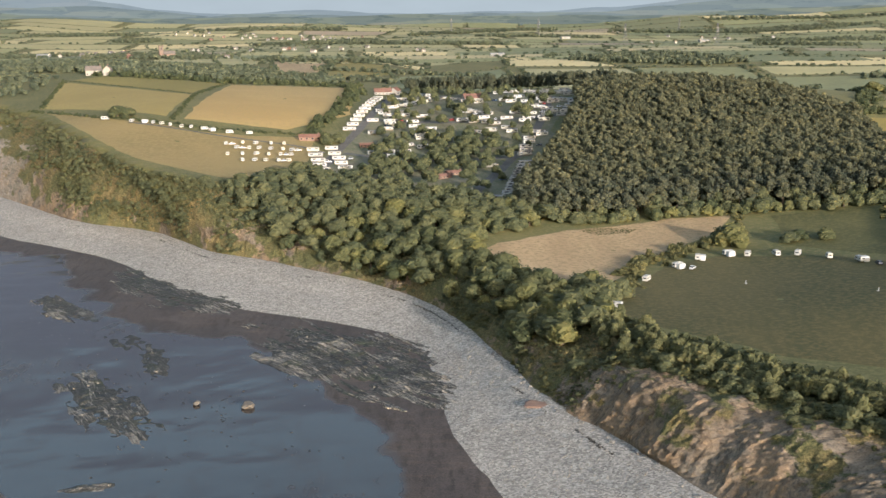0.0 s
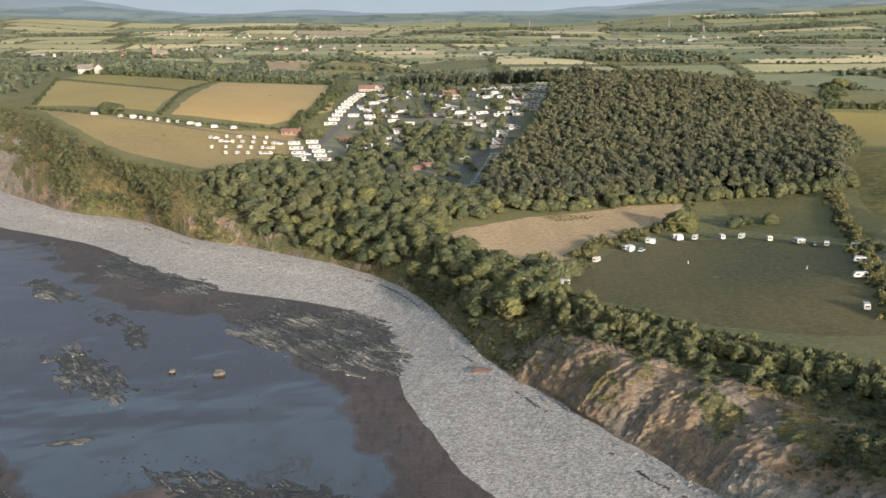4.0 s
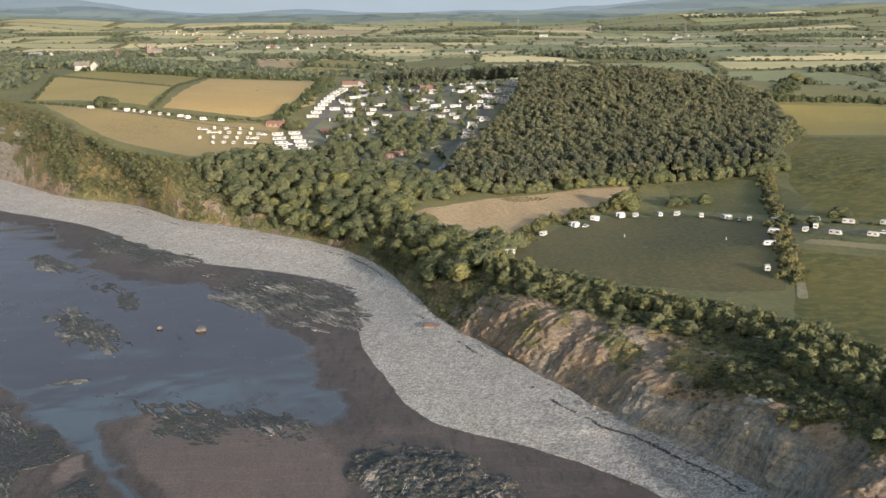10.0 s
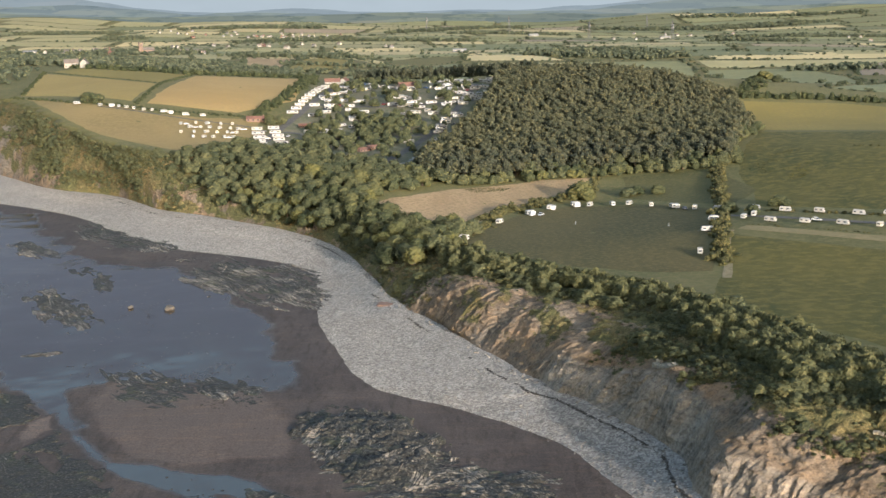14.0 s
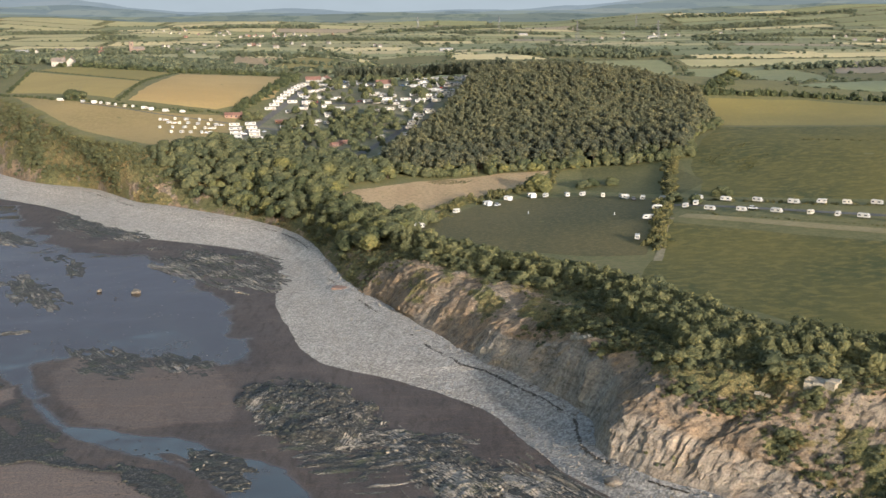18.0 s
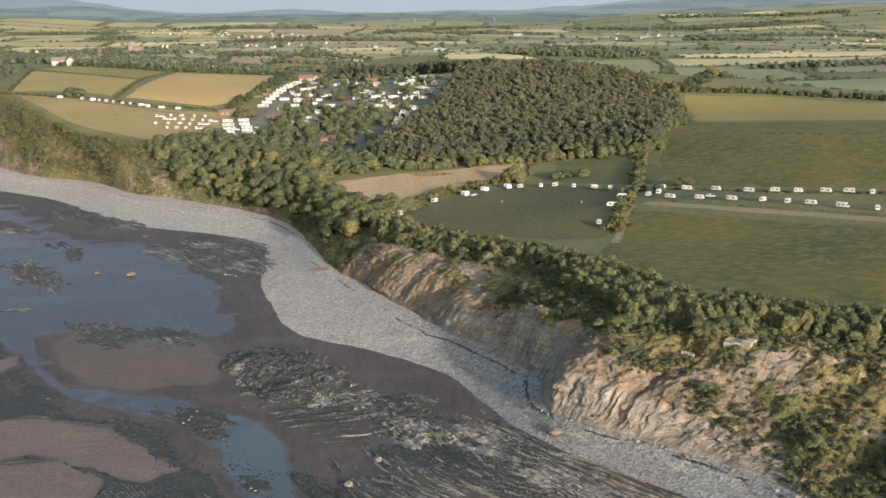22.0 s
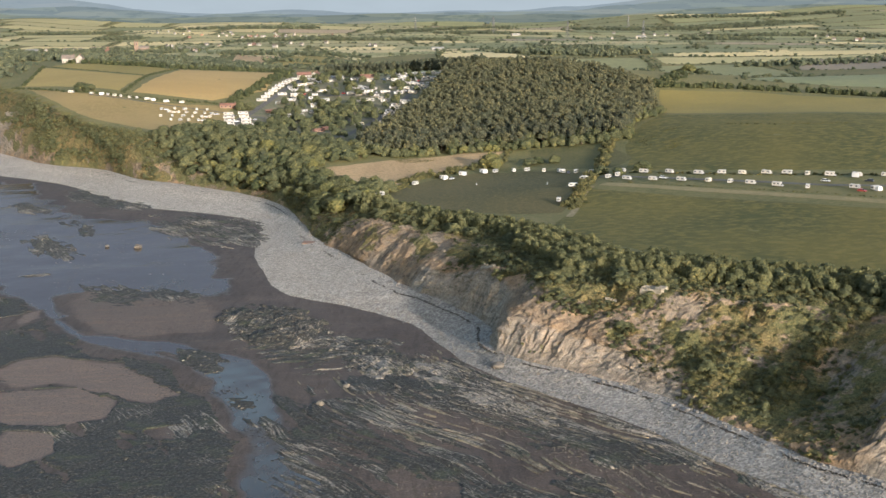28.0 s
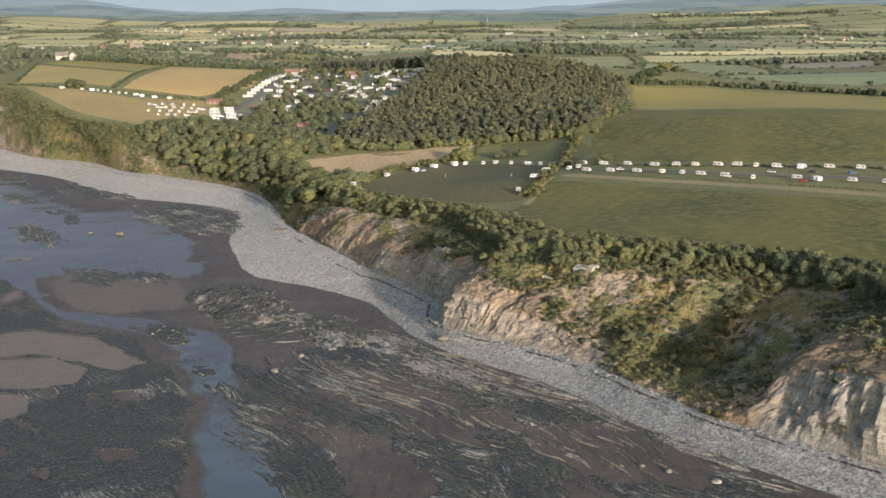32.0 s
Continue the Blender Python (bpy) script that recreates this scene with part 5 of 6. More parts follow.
SANDY = (((60, 98), (74, 89), (84, 68), (86, 45), (72, 45), (62, 77)), ((108, 98), (126, 101), (142, 94), (158, 66), (152, 50), (134, 55), (116, 75)), ((99, 116), (110, 108), (108, 94), (101, 96)),
         ((26, 272), (48, 256), (64, 232), (74, 191), (64, 176), (55, 222), (34, 242)), ((28, 193), (39, 193), (44, 165), (57, 157), (35, 155)), ((82, 109), (96, 107), (104, 92), (98, 84), (86, 92)))
ledge_field(18.3, 24.6, 122, "long curving ledges of pale and weedy rock", 71, SANDY)


def build_ledges():
    """Long tilted slabs of rock that curve along the shore, each a part."""
    root = empty("rock_ledges", "curving pale rock strata standing out of the tidal flat", "ledges")
    g = np.random.default_rng(44)
    pale = mottled("pale_strata", (0.12, 0.108, 0.093), (0.22, 0.198, 0.168), (0.06, 0.055, 0.048), 0.5, 1.8, 0.85, 0.8, 0.4, vary=0.35)
    for _ in range(290):
        s0, d0 = g.uniform(18.2, 23.2), g.uniform(3, 62) if g.uniform() < 0.7 else g.uniform(3, 26)
        length = g.uniform(0.06, 0.6)
        t = np.linspace(s0, s0 + length, 14)
        base = np.stack([np.interp(t, station, along(EDGE)[:, a]) for a in (0, 1)], 1)
        p = t * 32.0
        d = np.full(14, d0)
        for _again in range(4):
            d = d0 - 5.5 * fbm(p / 55, d / 40, 71, 3) - 0.05 * (p - 32 * 17.7)
        d = np.clip(d, 0.5, 90)
        c = base + SEA * d[:, None]
        w = g.uniform(0.13, 0.4) * np.sin(np.linspace(0.12, math.pi - 0.12, 14)) ** 0.5 * (1 + 0.35 * fbm(t * 30, t * 0 + d0, 7, 2))
        z = flat_level(c[:, 0], c[:, 1]) - 0.1 + 0.2 * fbm(t * 18, t * 0 + d0, 9, 2)
        top_h = g.uniform(0.25, 0.5)
        n = np.array((0.85, 0.53))
        rows = np.stack([np.column_stack([c - n * w[:, None] * 1.3, z - 0.8]), np.column_stack([c - n * w[:, None], z + top_h * 0.55]), np.column_stack([c + n * w[:, None], z + top_h]), np.column_stack([c + n * w[:, None] * 1.1, z - 0.8])], 1)
        me = mesh_from("slab", rows.reshape(-1, 3), grid_faces(14, 4)[:, ::-1], [pale])
        new("slab", me).parent = root


build_ledges()


def boulder(x, y, z, r, seed, mat, name="boulder", label="pale angular boulder on wet sand", flat=0.55):
    bm = bmesh.new()
    bmesh.ops.create_icosphere(bm, subdivisions=2, radius=r)
    g = random.Random(seed)
    o = Vector((g.uniform(0, 90), g.uniform(0, 90), 0))
    for v in bm.verts:
        v.co *= 1 + 0.45 * noise.noise(v.co / r * 1.1 + o)
        v.co.z *= flat
    me = bpy.data.meshes.new(name)
    bm.to_mesh(me)
    bm.free()
    me.materials.append(mat)
    ob = new(name, me)
    ob.location = (x, y, z)
    ob.rotation_euler = (0, 0, g.uniform(0, 6))
    return tagged(ob, label, "boulder")


SLAB = mottled("pale_boulder_rock", (0.12, 0.106, 0.09), (0.175, 0.155, 0.132), (0.085, 0.076, 0.065), 0.3, 1.5)
for i, (x, y, r) in enumerate(((-75, 399, 2.1), (-91, 402, 1.2), (18, 250, 3.0), (26, 236, 2.4), (44, 168, 1.5), (92, 182, 2.2), (97, 187, 1.8), (105, 172, 1.6), (147, 62, 0.9), (141, 66, 0.7), (62, 292, 1.0), (37, 152, 1.3))):
    boulder(x, y, 0.5 if x < 60 or y < 80 else 2.0, r, i, SLAB)
boulder(12.5, 387, 3.7, 3.6, 40, mottled("red_clay", (0.19, 0.122, 0.094), (0.23, 0.15, 0.118), (0.165, 0.108, 0.085), 0.4, 1.5), "clay_slip", "small fan of red clay on the shingle", 0.2)
boulder(157.5, 55.6, 0.2, 1.35, 41, mottled("cream_slab_rock", (0.23, 0.205, 0.16), (0.29, 0.262, 0.21), (0.185, 0.165, 0.13), 0.3, 1.5), "boulder", "flat cream-coloured slab of rock on wet sand", 0.3)


CREAM_ROCK = mottled("cream_jointed_rock", (0.235, 0.21, 0.17), (0.31, 0.28, 0.23), (0.16, 0.143, 0.118), 0.5, 1.6, 0.9, 0.6, 0.3, vary=0.12)


def joint_block(seed):
    """A squared block of bedded rock with broken corners."""
    bm = bmesh.new()
    bmesh.ops.create_cube(bm, size=2.0)
    bmesh.ops.bevel(bm, geom=list(bm.edges), offset=0.16, segments=1, affect="EDGES")
    g = random.Random(seed)
    for v in bm.verts:
        v.co += Vector([g.uniform(-0.13, 0.13) for _ in range(3)])
    me = bpy.data.meshes.new("block")
    bm.to_mesh(me)
    bm.free()
    me.materials.append(CREAM_ROCK)
    return me


JOINTED = [joint_block(i) for i in range(5)]


def outcrop(x, y, across, rows, size, turn, seed, label):
    """Blocks of rock that stand out of the slope, each bedded in the ground behind it."""
    root = empty("rock_outcrop", label, "rock", "rock outcrops")
    g = random.Random(seed)
    t, u = Vector((math.cos(radians(turn)), math.sin(radians(turn)))), Vector((-math.sin(radians(turn)), math.cos(radians(turn))))
    for j in range(rows):
        for i in range(across):
            if g.random() < 0.16:
                continue
            p = Vector((x, y)) + t * (i - across / 2 + g.uniform(-0.15, 0.15)) * size * 1.05 + u * j * size * 0.62
            k = size * g.uniform(0.42, 0.6)
            z = float(slope_height(np.array([p.x]), np.array([p.y]))[0])
            ob = new("block", JOINTED[g.randrange(5)])
            ob.parent = root
            ob.matrix_basis = Matrix.LocRotScale((p.x, p.y, z - 0.1 * k), Euler((g.uniform(-0.1, 0.1), g.uniform(-0.1, 0.1), radians(turn) + g.uniform(-0.2, 0.2))), (k, k * g.uniform(0.7, 1.0), k * g.uniform(0.7, 1.15)))


outcrop(142.5, 179, 3, 3, 2.5, -38, 3, "cracked cream-coloured rock standing out of the headland slope")
outcrop(138, 186, 2, 2, 1.7, -38, 5, "small pale broken rock on the headland slope")
outcrop(130, 186, 3, 1, 1.3, -40, 6, "pale broken stones on a bare earth scarp")
outcrop(93, 246, 5, 2, 1.8, -70, 12, "pale bedded ledge at the brow of the grey rock wall")


def build_stones():
    g = np.random.default_rng(21)
    stone = [(lambda v, f: (v * (1 + g.normal(0, 0.14, (len(v), 1))) * (1, g.uniform(0.6, 1), 0.6) + (0, 0, 0.3), f))(*ball(6, 3)) for _ in range(8)]
    # cobbles of the bank
    n = 12000
    i, k = g.integers(8 * FINE, 25 * FINE, n), g.uniform(0.03, 1.0, n)
    q = mix(edge[i], foot[i], k[:, None]) + g.normal(0, 0.8, (n, 2))
    kc = np.clip(k, 0, 1)
    z = 0.25 + 4.2 * (0.75 * kc + 0.25 * smooth(kc, 0.5, 0.85)) - 0.05
    r = g.uniform(0.12, 0.32, n) * np.where((k > 0.93) & (g.uniform(size=n) < 0.3), 2.2, 1)
    strew("shingle_stones", np.column_stack([q, z, r, r * 2]), stone, mottled("loose_cobbles", (0.16, 0.15, 0.138), (0.235, 0.222, 0.205), (0.12, 0.113, 0.105), 0.6, 1.5), "loose grey cobbles on the shingle bank", "stones", g)
    # rubble along the ledges and below the bank
    n = 3200
    c = g.choice(5, n)
    cen = np.array(((98, 125, 40, 12), (22, 225, 22, 12), (80, 175, 30, 5), (60, 100, 45, 16), (112, 105, 40, 8)))[c]
    u, v = g.normal(0, 0.55, n), g.normal(0, 0.6, n)
    t = radians(126)
    x = cen[:, 0] + u * cen[:, 2] * math.cos(t) - v * cen[:, 3] * math.sin(t)
    y = cen[:, 1] + u * cen[:, 2] * math.sin(t) + v * cen[:, 3] * math.cos(t)
    r = g.uniform(0.08, 0.26, n)
    strew("ledge_rubble", np.column_stack([x, y, flat_level(x, y) + 0.05, r, r * 2]), stone, mottled("pale_rubble", (0.085, 0.076, 0.064), (0.15, 0.135, 0.113), (0.055, 0.05, 0.042), 0.6, 1.5), "pale broken stones strewn over the ledges", "stones", g)
    # specks of weed strewn over the wet sand
    n = 6000
    c = g.choice(8, n)
    cen = np.array(((-150, 505, 60, 22), (-64, 300, 34, 14), (-40, 285, 30, 12), (-95, 400, 70, 30), (-20, 190, 60, 14), (30, 120, 60, 16), (62, 190, 30, 12), (16, 148, 52, 12)))[c]
    u, v = g.normal(0, 0.5, n), g.normal(0, 0.5, n)
    x = cen[:, 0] + u * cen[:, 2] * math.cos(t) - v * cen[:, 3] * math.sin(t)
    y = cen[:, 1] + u * cen[:, 2] * math.sin(t) + v * cen[:, 3] * math.cos(t)
    keep = fbm(x / 9, y / 9, 77) + 0.5 * fbm(x / 3, y / 3, 78) > 0.05
    x, y = x[keep], y[keep]
    r = g.uniform(0.15, 0.62, len(x)) ** 1.2
    strew("weed_specks", np.column_stack([x, y, flat_level(x, y) - 0.1, r, r * 0.9]), stone, WRACK, "dark clumps of weed strewn on wet sand", "seaweed", g)
    # line of seaweed left by the tide
    d = np.arange(0, NS - 1, 0.17)
    d = d[(d > 3 * FINE) & (d < 25 * FINE)]
    keep = value_noise(d / 14, d * 0, 5) + 0.6 * value_noise(d / 3.3, d * 0, 6) > -0.1
    d = d[keep]
    e = np.stack([np.interp(d, np.arange(NS), mix(edge, foot, 0.83)[:, a]) for a in (0, 1)], 1) + g.normal(0, 0.35, (len(d), 2))
    z = np.full(len(d), 0.25 + 4.2 * (0.75 * 0.83 + 0.25 * 0.98))
    strew("seaweed_line", np.column_stack([e, z - 0.1, g.uniform(0.2, 0.6, len(d)), g.uniform(0.25, 0.5, len(d))]), stone, WRACK, "dark broken tideline of seaweed on the shingle", "seaweed", g)


build_stones()


# ---------------------------------------------------------------- caravans
def shell(profile, half, bevel, bm=None):
    """A side profile of (x, z) points, half wide to each side, with rounded long edges."""
    bm = bm or bmesh.new()
    a = [bm.verts.new((x, -half, z)) for x, z in profile]
    b = [bm.verts.new((x, half, z)) for x, z in profile]
    bm.faces.new(a)
    bm.faces.new(b[::-1])
    for i in range(len(a)):
        j = (i + 1) % len(a)
        bm.faces.new((a[j], a[i], b[i], b[j]))
    bmesh.ops.recalc_face_normals(bm, faces=bm.faces)
    rim = [e for e in bm.edges if abs(e.verts[0].co.y - e.verts[1].co.y) < 1e-6]
    bmesh.ops.bevel(bm, geom=rim, offset=bevel, segments=2, affect="EDGES")
    return bm


def touring_caravan(length, label, mat=WHITE, awning=False):
    t = empty("touring_caravan", label, "caravan", "touring caravans")
    h = length / 2
    body = part("body", shell([(-h, 0.5), (h - 0.25, 0.5), (h, 0.95), (h - 0.1, 1.7), (h - 0.75, 2.5), (-h + 0.35, 2.6), (-h, 2.2)], 1.12, 0.12), mat, t)
    for s in (-1, 1):
        part("window", block(-h + 0.5, s * 1.115, 1.35, -h + 1.7, s * 1.14, 1.95), GLASS, body)
        part("window", block(0.5, s * 1.115, 1.35, h - 1.0, s * 1.14, 1.95), GLASS, body)
        part("wheel", disc(-0.1, s * 0.98, 0.33, 0.33, 0.2), RUBBER, t)
    part("front_window", block(-0.02, -0.8, 0, 0.02, 0.8, 0.6), GLASS, body).matrix_basis = Matrix.Translation((h - 0.07, 0, 1.32)) @ Matrix.Rotation(radians(-9), 4, "Y")
    part("rear_window", block(-h - 0.02, -0.7, 1.4, -h + 0.02, 0.7, 1.95), GLASS, body)
    part("door", block(-0.55, -1.15, 0.62, 0.05, -1.13, 2.25), CREAM, body)
    part("roof_light", block(-0.3, -0.3, 2.52, 0.3, 0.3, 2.66, 0.04), GREYROOF, body)
    part("drawbar", block(h - 0.3, -0.06, 0.42, h + 1.1, 0.06, 0.52, 0.02), STEEL, t)
    part("jockey_wheel", disc(h + 0.8, 0.1, 0.12, 0.12, 0.08, n=8), RUBBER, t)
    if awning:
        part("awning", shell([(-h + 0.6, 0.0), (h - 1.2, 0.0), (h - 1.25, 1.9), (h - 1.5, 2.35), (-h + 0.9, 2.35), (-h + 0.65, 1.9)], 1.2, 0.15), plain("grey_awning_canvas", (0.42, 0.43, 0.44), 0.8), t, "pale grey canvas awning").matrix_basis = pose(0, -2.35, 0)
    return t


def motorhome(label):
    t = empty("motorhome", label, "motorhome", "touring caravans")
    body = part("body", shell([(-3.2, 0.5), (3.0, 0.5), (3.1, 1.05), (2.3, 1.25), (1.95, 1.9), (2.0, 2.75), (-3.0, 2.85), (-3.2, 2.4)], 1.12, 0.1), WHITE, t)
    part("windscreen", block(-0.02, -0.9, 0, 0.02, 0.9, 0.7), GLASS, body).matrix_basis = Matrix.Translation((2.36, 0, 1.25)) @ Matrix.Rotation(radians(-28), 4, "Y")
    for s in (-1, 1):
        part("window", block(-2.4, s * 1.115, 1.5, -1.0, s * 1.14, 2.1), GLASS, body)
        part("window", block(0.0, s * 1.115, 1.5, 1.0, s * 1.14, 2.1), GLASS, body)
        for x in (-1.9, 2.2):
            part("wheel", disc(x, s * 0.98, 0.35, 0.35, 0.22), RUBBER, t)
    return t


def car(mat, label):
    t = empty("parked_car", label, "car", "parked cars")
    part("body", shell([(-2.1, 0.35), (2.1, 0.35), (2.15, 0.7), (1.2, 0.95), (-2.05, 0.98), (-2.15, 0.7)], 0.88, 0.1), mat, t)
    cabin = part("cabin", shell([(-1.9, 0.96), (1.1, 0.96), (0.35, 1.45), (-1.5, 1.48)], 0.78, 0.08), GLASS, t)
    part("roof", shell([(-1.5, 1.46), (0.36, 1.44), (0.2, 1.52), (-1.4, 1.53)], 0.76, 0.02), mat, cabin)
    for s in (-1, 1):
        for x in (-1.35, 1.35):
            part("wheel", disc(x, s * 0.8, 0.31, 0.31, 0.2), RUBBER, t)
    return t


def static_caravan(length, label, wall, roof, deck):
    t = empty("static_caravan", label, "holiday home", "static caravans")
    h, w = length / 2, 1.85
    body = part("body", block(-h, -w, 0.5, h, w, 2.6, 0.06), wall, t)
    part("skirt", block(-h + 0.1, -w + 0.1, -0.3, h - 0.1, w - 0.1, 0.55), GREYROOF, t)
    part("roof", prism([(-w - 0.15, 2.58), (w + 0.15, 2.58), (0, 3.0)], -h - 0.12, h + 0.12), roof, t)
    for s in (-1, 1):
        for x in (-h * 0.55, h * 0.55):
            part("window", block(x - 1.2, s * w - 0.02, 1.3, x + 1.2, s * w + 0.02, 2.1), GLASS, body)
    part("bay_window", block(h - 0.02, -1.35, 1.15, h + 0.03, 1.35, 2.35), GLASS, body)
    part("door", block(0.1, -w - 0.03, 0.62, 0.95, -w, 2.45), CREAM, body)
    if deck:
        part("deck", block(-1.2, -w - 2.0, 0.35, h, -w - 0.05, 0.55, 0.02), TIMBER, t)
        bm = block(-1.2, -w - 2.0, 1.35, h, -w - 1.92, 1.43)
        for x in np.linspace(-1.15, h - 0.05, 6):
            block(x - 0.04, -w - 2.0, -0.2, x + 0.04, -w - 1.92, 1.36, bm=bm)
        part("railing", bm, WHITE, t)
    return t


def drop(kinds):
    for k in kinds:
        for o in (*k.children_recursive, k):
            bpy.data.objects.remove(o)


def put(kind, x, y, turn, lift=0.3, size=1.0):
    return copy_thing(kind, pose(x, y, h1(x, y) + lift, 0, 0, turn) @ Matrix.Scale(size, 4))


TOURERS = [touring_caravan(5.1, "white touring caravan parked on grass"), touring_caravan(5.8, "long white touring caravan parked on grass"),
           touring_caravan(4.5, "small cream touring caravan parked on grass", CREAM), touring_caravan(5.4, "white touring caravan with a pale grey awning", WHITE, True), motorhome("white motorhome parked on grass")]
CARS = [car(p, c + " car parked on grass") for p, c in zip(PAINTS, ("silver", "dark", "red", "white", "blue"))]
STATICS = [static_caravan(10.5, "white static holiday caravan with a low pitched roof", WHITE, GREYROOF, False), static_caravan(11.5, "white static caravan with a timber deck", WHITE, GREYROOF, True),
           static_caravan(10.0, "cream static holiday caravan", CREAM, GREYROOF, False), static_caravan(11.0, "white static caravan with a brown roof", WHITE, SLATE, True)]

# ring of the camping field: x, y, turn, kind
for x, y, a, k in ((65, 493, 60, 0), (82, 516, 30, 3), (93, 529, 75, 3), (107, 534, 20, 3), (114, 530, 66, 0), (125, 527, 95, 0), (133, 524, 62, 0), (142, 513, 84, 2), (150, 501, 100, 3), (158, 488, 72, 0),
                   (166, 477, 160, 0), (157, 449, 172, 3), (148, 424, 176, 1), (136, 386, 78, 0), (46, 449, 150, 0), (176, 452, 66, 0)):
    put(TOURERS[k], x, y, a, 0.3, 0.9)
# two rows along the lane
for i, (x, y) in enumerate(((178, 464), (188, 451), (200, 441), (213, 429), (224, 424), (233, 417), (244, 411), (253, 406), (261, 398), (270, 390), (281, 384), (293, 377), (306, 368), (318, 360), (330, 350))):
    put(TOURERS[(0, 1, 0, 1, 0, 2, 1, 1, 2, 4, 3, 1, 0, 1, 0)[i]], x + 3, y + 4, (-36, -30, -40, -34, 150, -30, -38, 145, 60, -30, -35, -36, -30, 150, -30)[i], 0.35, 0.88)
for i, (x, y) in enumerate(((169, 447), (177, 434), (189, 425), (202, 416), (214, 407), (223, 399), (231, 391), (241, 379), (252, 368), (271, 358), (278, 351), (292, 340), (305, 329))):
    put(TOURERS[(0, 1, 0, 1, 2, 0, 1, 4, 0, 1, 3, 0, 1)[i]], x + 1, y, (60, -40, -35, -40, 50, 60, -38, -40, 70, -40, 30, -42, -40)[i], 0.35, 0.86)
for i, (x, y, a) in enumerate(((266, 381, -40), (284, 372, 140), (272, 349, -40), (196, 428, -40), (300, 360, 20), (87, 512, 60), (154, 492, 90))):
    put(CARS[i % 5], x, y, a, 0.35)
# clifftop meadow beyond the wood: one row by the hedge and a block of four rows
for i, (x, y) in enumerate(((-233, 846), (-213, 836), (-204, 835), (-198, 832), (-192, 830), (-186, 828), (-178, 825), (-172, 826), (-163, 824), (-158, 823), (-146, 821), (-134, 824))):
    put(TOURERS[(4, 0, 3, 0, 2, 0, 2, 0, 1, 3, 4, 0)[i]], x, y, (5, 80, 10, 95, 70, 100, 85, 95, 20, 30, 15, 25)[i], 0.3, 0.84)
for i, (x, y) in enumerate(((-143, 786), (-134, 794), (-126, 796), (-117, 800), (-109, 803), (-135, 777), (-128, 779), (-122, 782), (-115, 783), (-108, 785), (-102, 785), (-137, 754), (-129, 759), (-121, 763),
                            (-114, 764), (-107, 767), (-101, 769), (-126, 738), (-119, 741), (-113, 743), (-106, 746), (-100, 748), (-108, 694))):
    put(TOURERS[(0, 2, 0, 0, 2)[i % 5]], x, y, 88 + 22 * math.sin(i * 2.3), 0.3, 0.82)
    if i % 5 == 0:
        put(CARS[i % 5], x + 3.5, y + 2, 15)

# holiday park: lines of static caravans: x0, y0, x1, y1, how many, turn, looseness
WEST_HOMES = ((-57, 1019, -71, 862, 11, 6, 0), (-45, 1006, -18, 979, 5, 8, 0.6), (-40, 1090, -14, 1050, 5, 4, 0.6), (-51, 930, -37, 922, 3, 0, 0.5), (-56, 892, -38, 888, 4, 10, 0.5), (-53, 852, -46, 864, 2, 8, 0.3),
              (-90, 792, -75, 707, 6, 4, 0.3), (-79, 800, -66, 737, 5, 6, 0.4), (-51, 790, -33, 796, 3, 20, 0.6), (-31, 814, -20, 808, 2, 50, 0.5))
MID_HOMES = ((-28, 886, -21, 840, 4, 10, 0.6), (-12, 1015, 21, 955, 5, 20, 0.6), (6, 922, 25, 896, 5, -10, 0.8), (8, 882, 28, 866, 6, 10, 0.8), (16, 842, 36, 846, 3, -20, 0.5), (-44, 948, -30, 960, 3, 14, 0.6),
             (-30, 768, -28, 764, 1, 60, 0), (20, 746, 23, 742, 1, -25, 0), (-9, 669, 2, 664, 2, 35, 0.3), (19, 648, 11, 638, 2, -10, 0.3), (-34, 910, -22, 904, 3, 12, 0.6))
EAST_HOMES = ((42, 1040, 62, 1060, 3, 0, 0.6), (42, 953, 54, 968, 3, 10, 0.6), (56, 918, 71, 884, 5, 0, 0.6), (45, 892, 66, 872, 5, 8, 0.5), (38, 876, 60, 864, 4, 6, 0.5), (80, 1010, 100, 1000, 4, 0, 0.5),
              (68, 940, 90, 912, 5, 5, 0.5), (88, 900, 76, 868, 5, 0, 0.2), (48, 812, 41, 772, 5, 15, 0.5), (40, 748, 24, 655, 13, 4, 0.1), (56, 826, 53, 822, 1, -20, 0), (70, 985, 92, 965, 4, 5, 0.5))

INNER_HOMES = ((-52, 931, -38, 889, 5, 8, 0.5), (-55, 892, -33, 867, 5, 10, 0.5), (-41, 956, -18, 976, 5, 5, 0.5), (10, 913, 31, 864, 6, 10, 0.5), (18, 877, 28, 862, 4, 0, 0.5), (48, 1061, 90, 951, 8, 0, 0.5), (45, 942, 87, 908, 8, 4, 0.5), (61, 904, 81, 883, 5, 0, 0.5),
               (44, 888, 63, 866, 4, 6, 0.5), (37, 867, 63, 858, 5, 4, 0.5), (30, 843, 57, 819, 4, 8, 0.5), (-33, 815, -19, 807, 3, 10, 0.5), (-48, 795, -30, 768, 3, 15, 0.5), (42, 810, 40, 770, 4, 12, 0.5), (36, 737, 22, 661, 6, 6, 0.5), (-16, 860, -21, 834, 3, 10, 0.5))


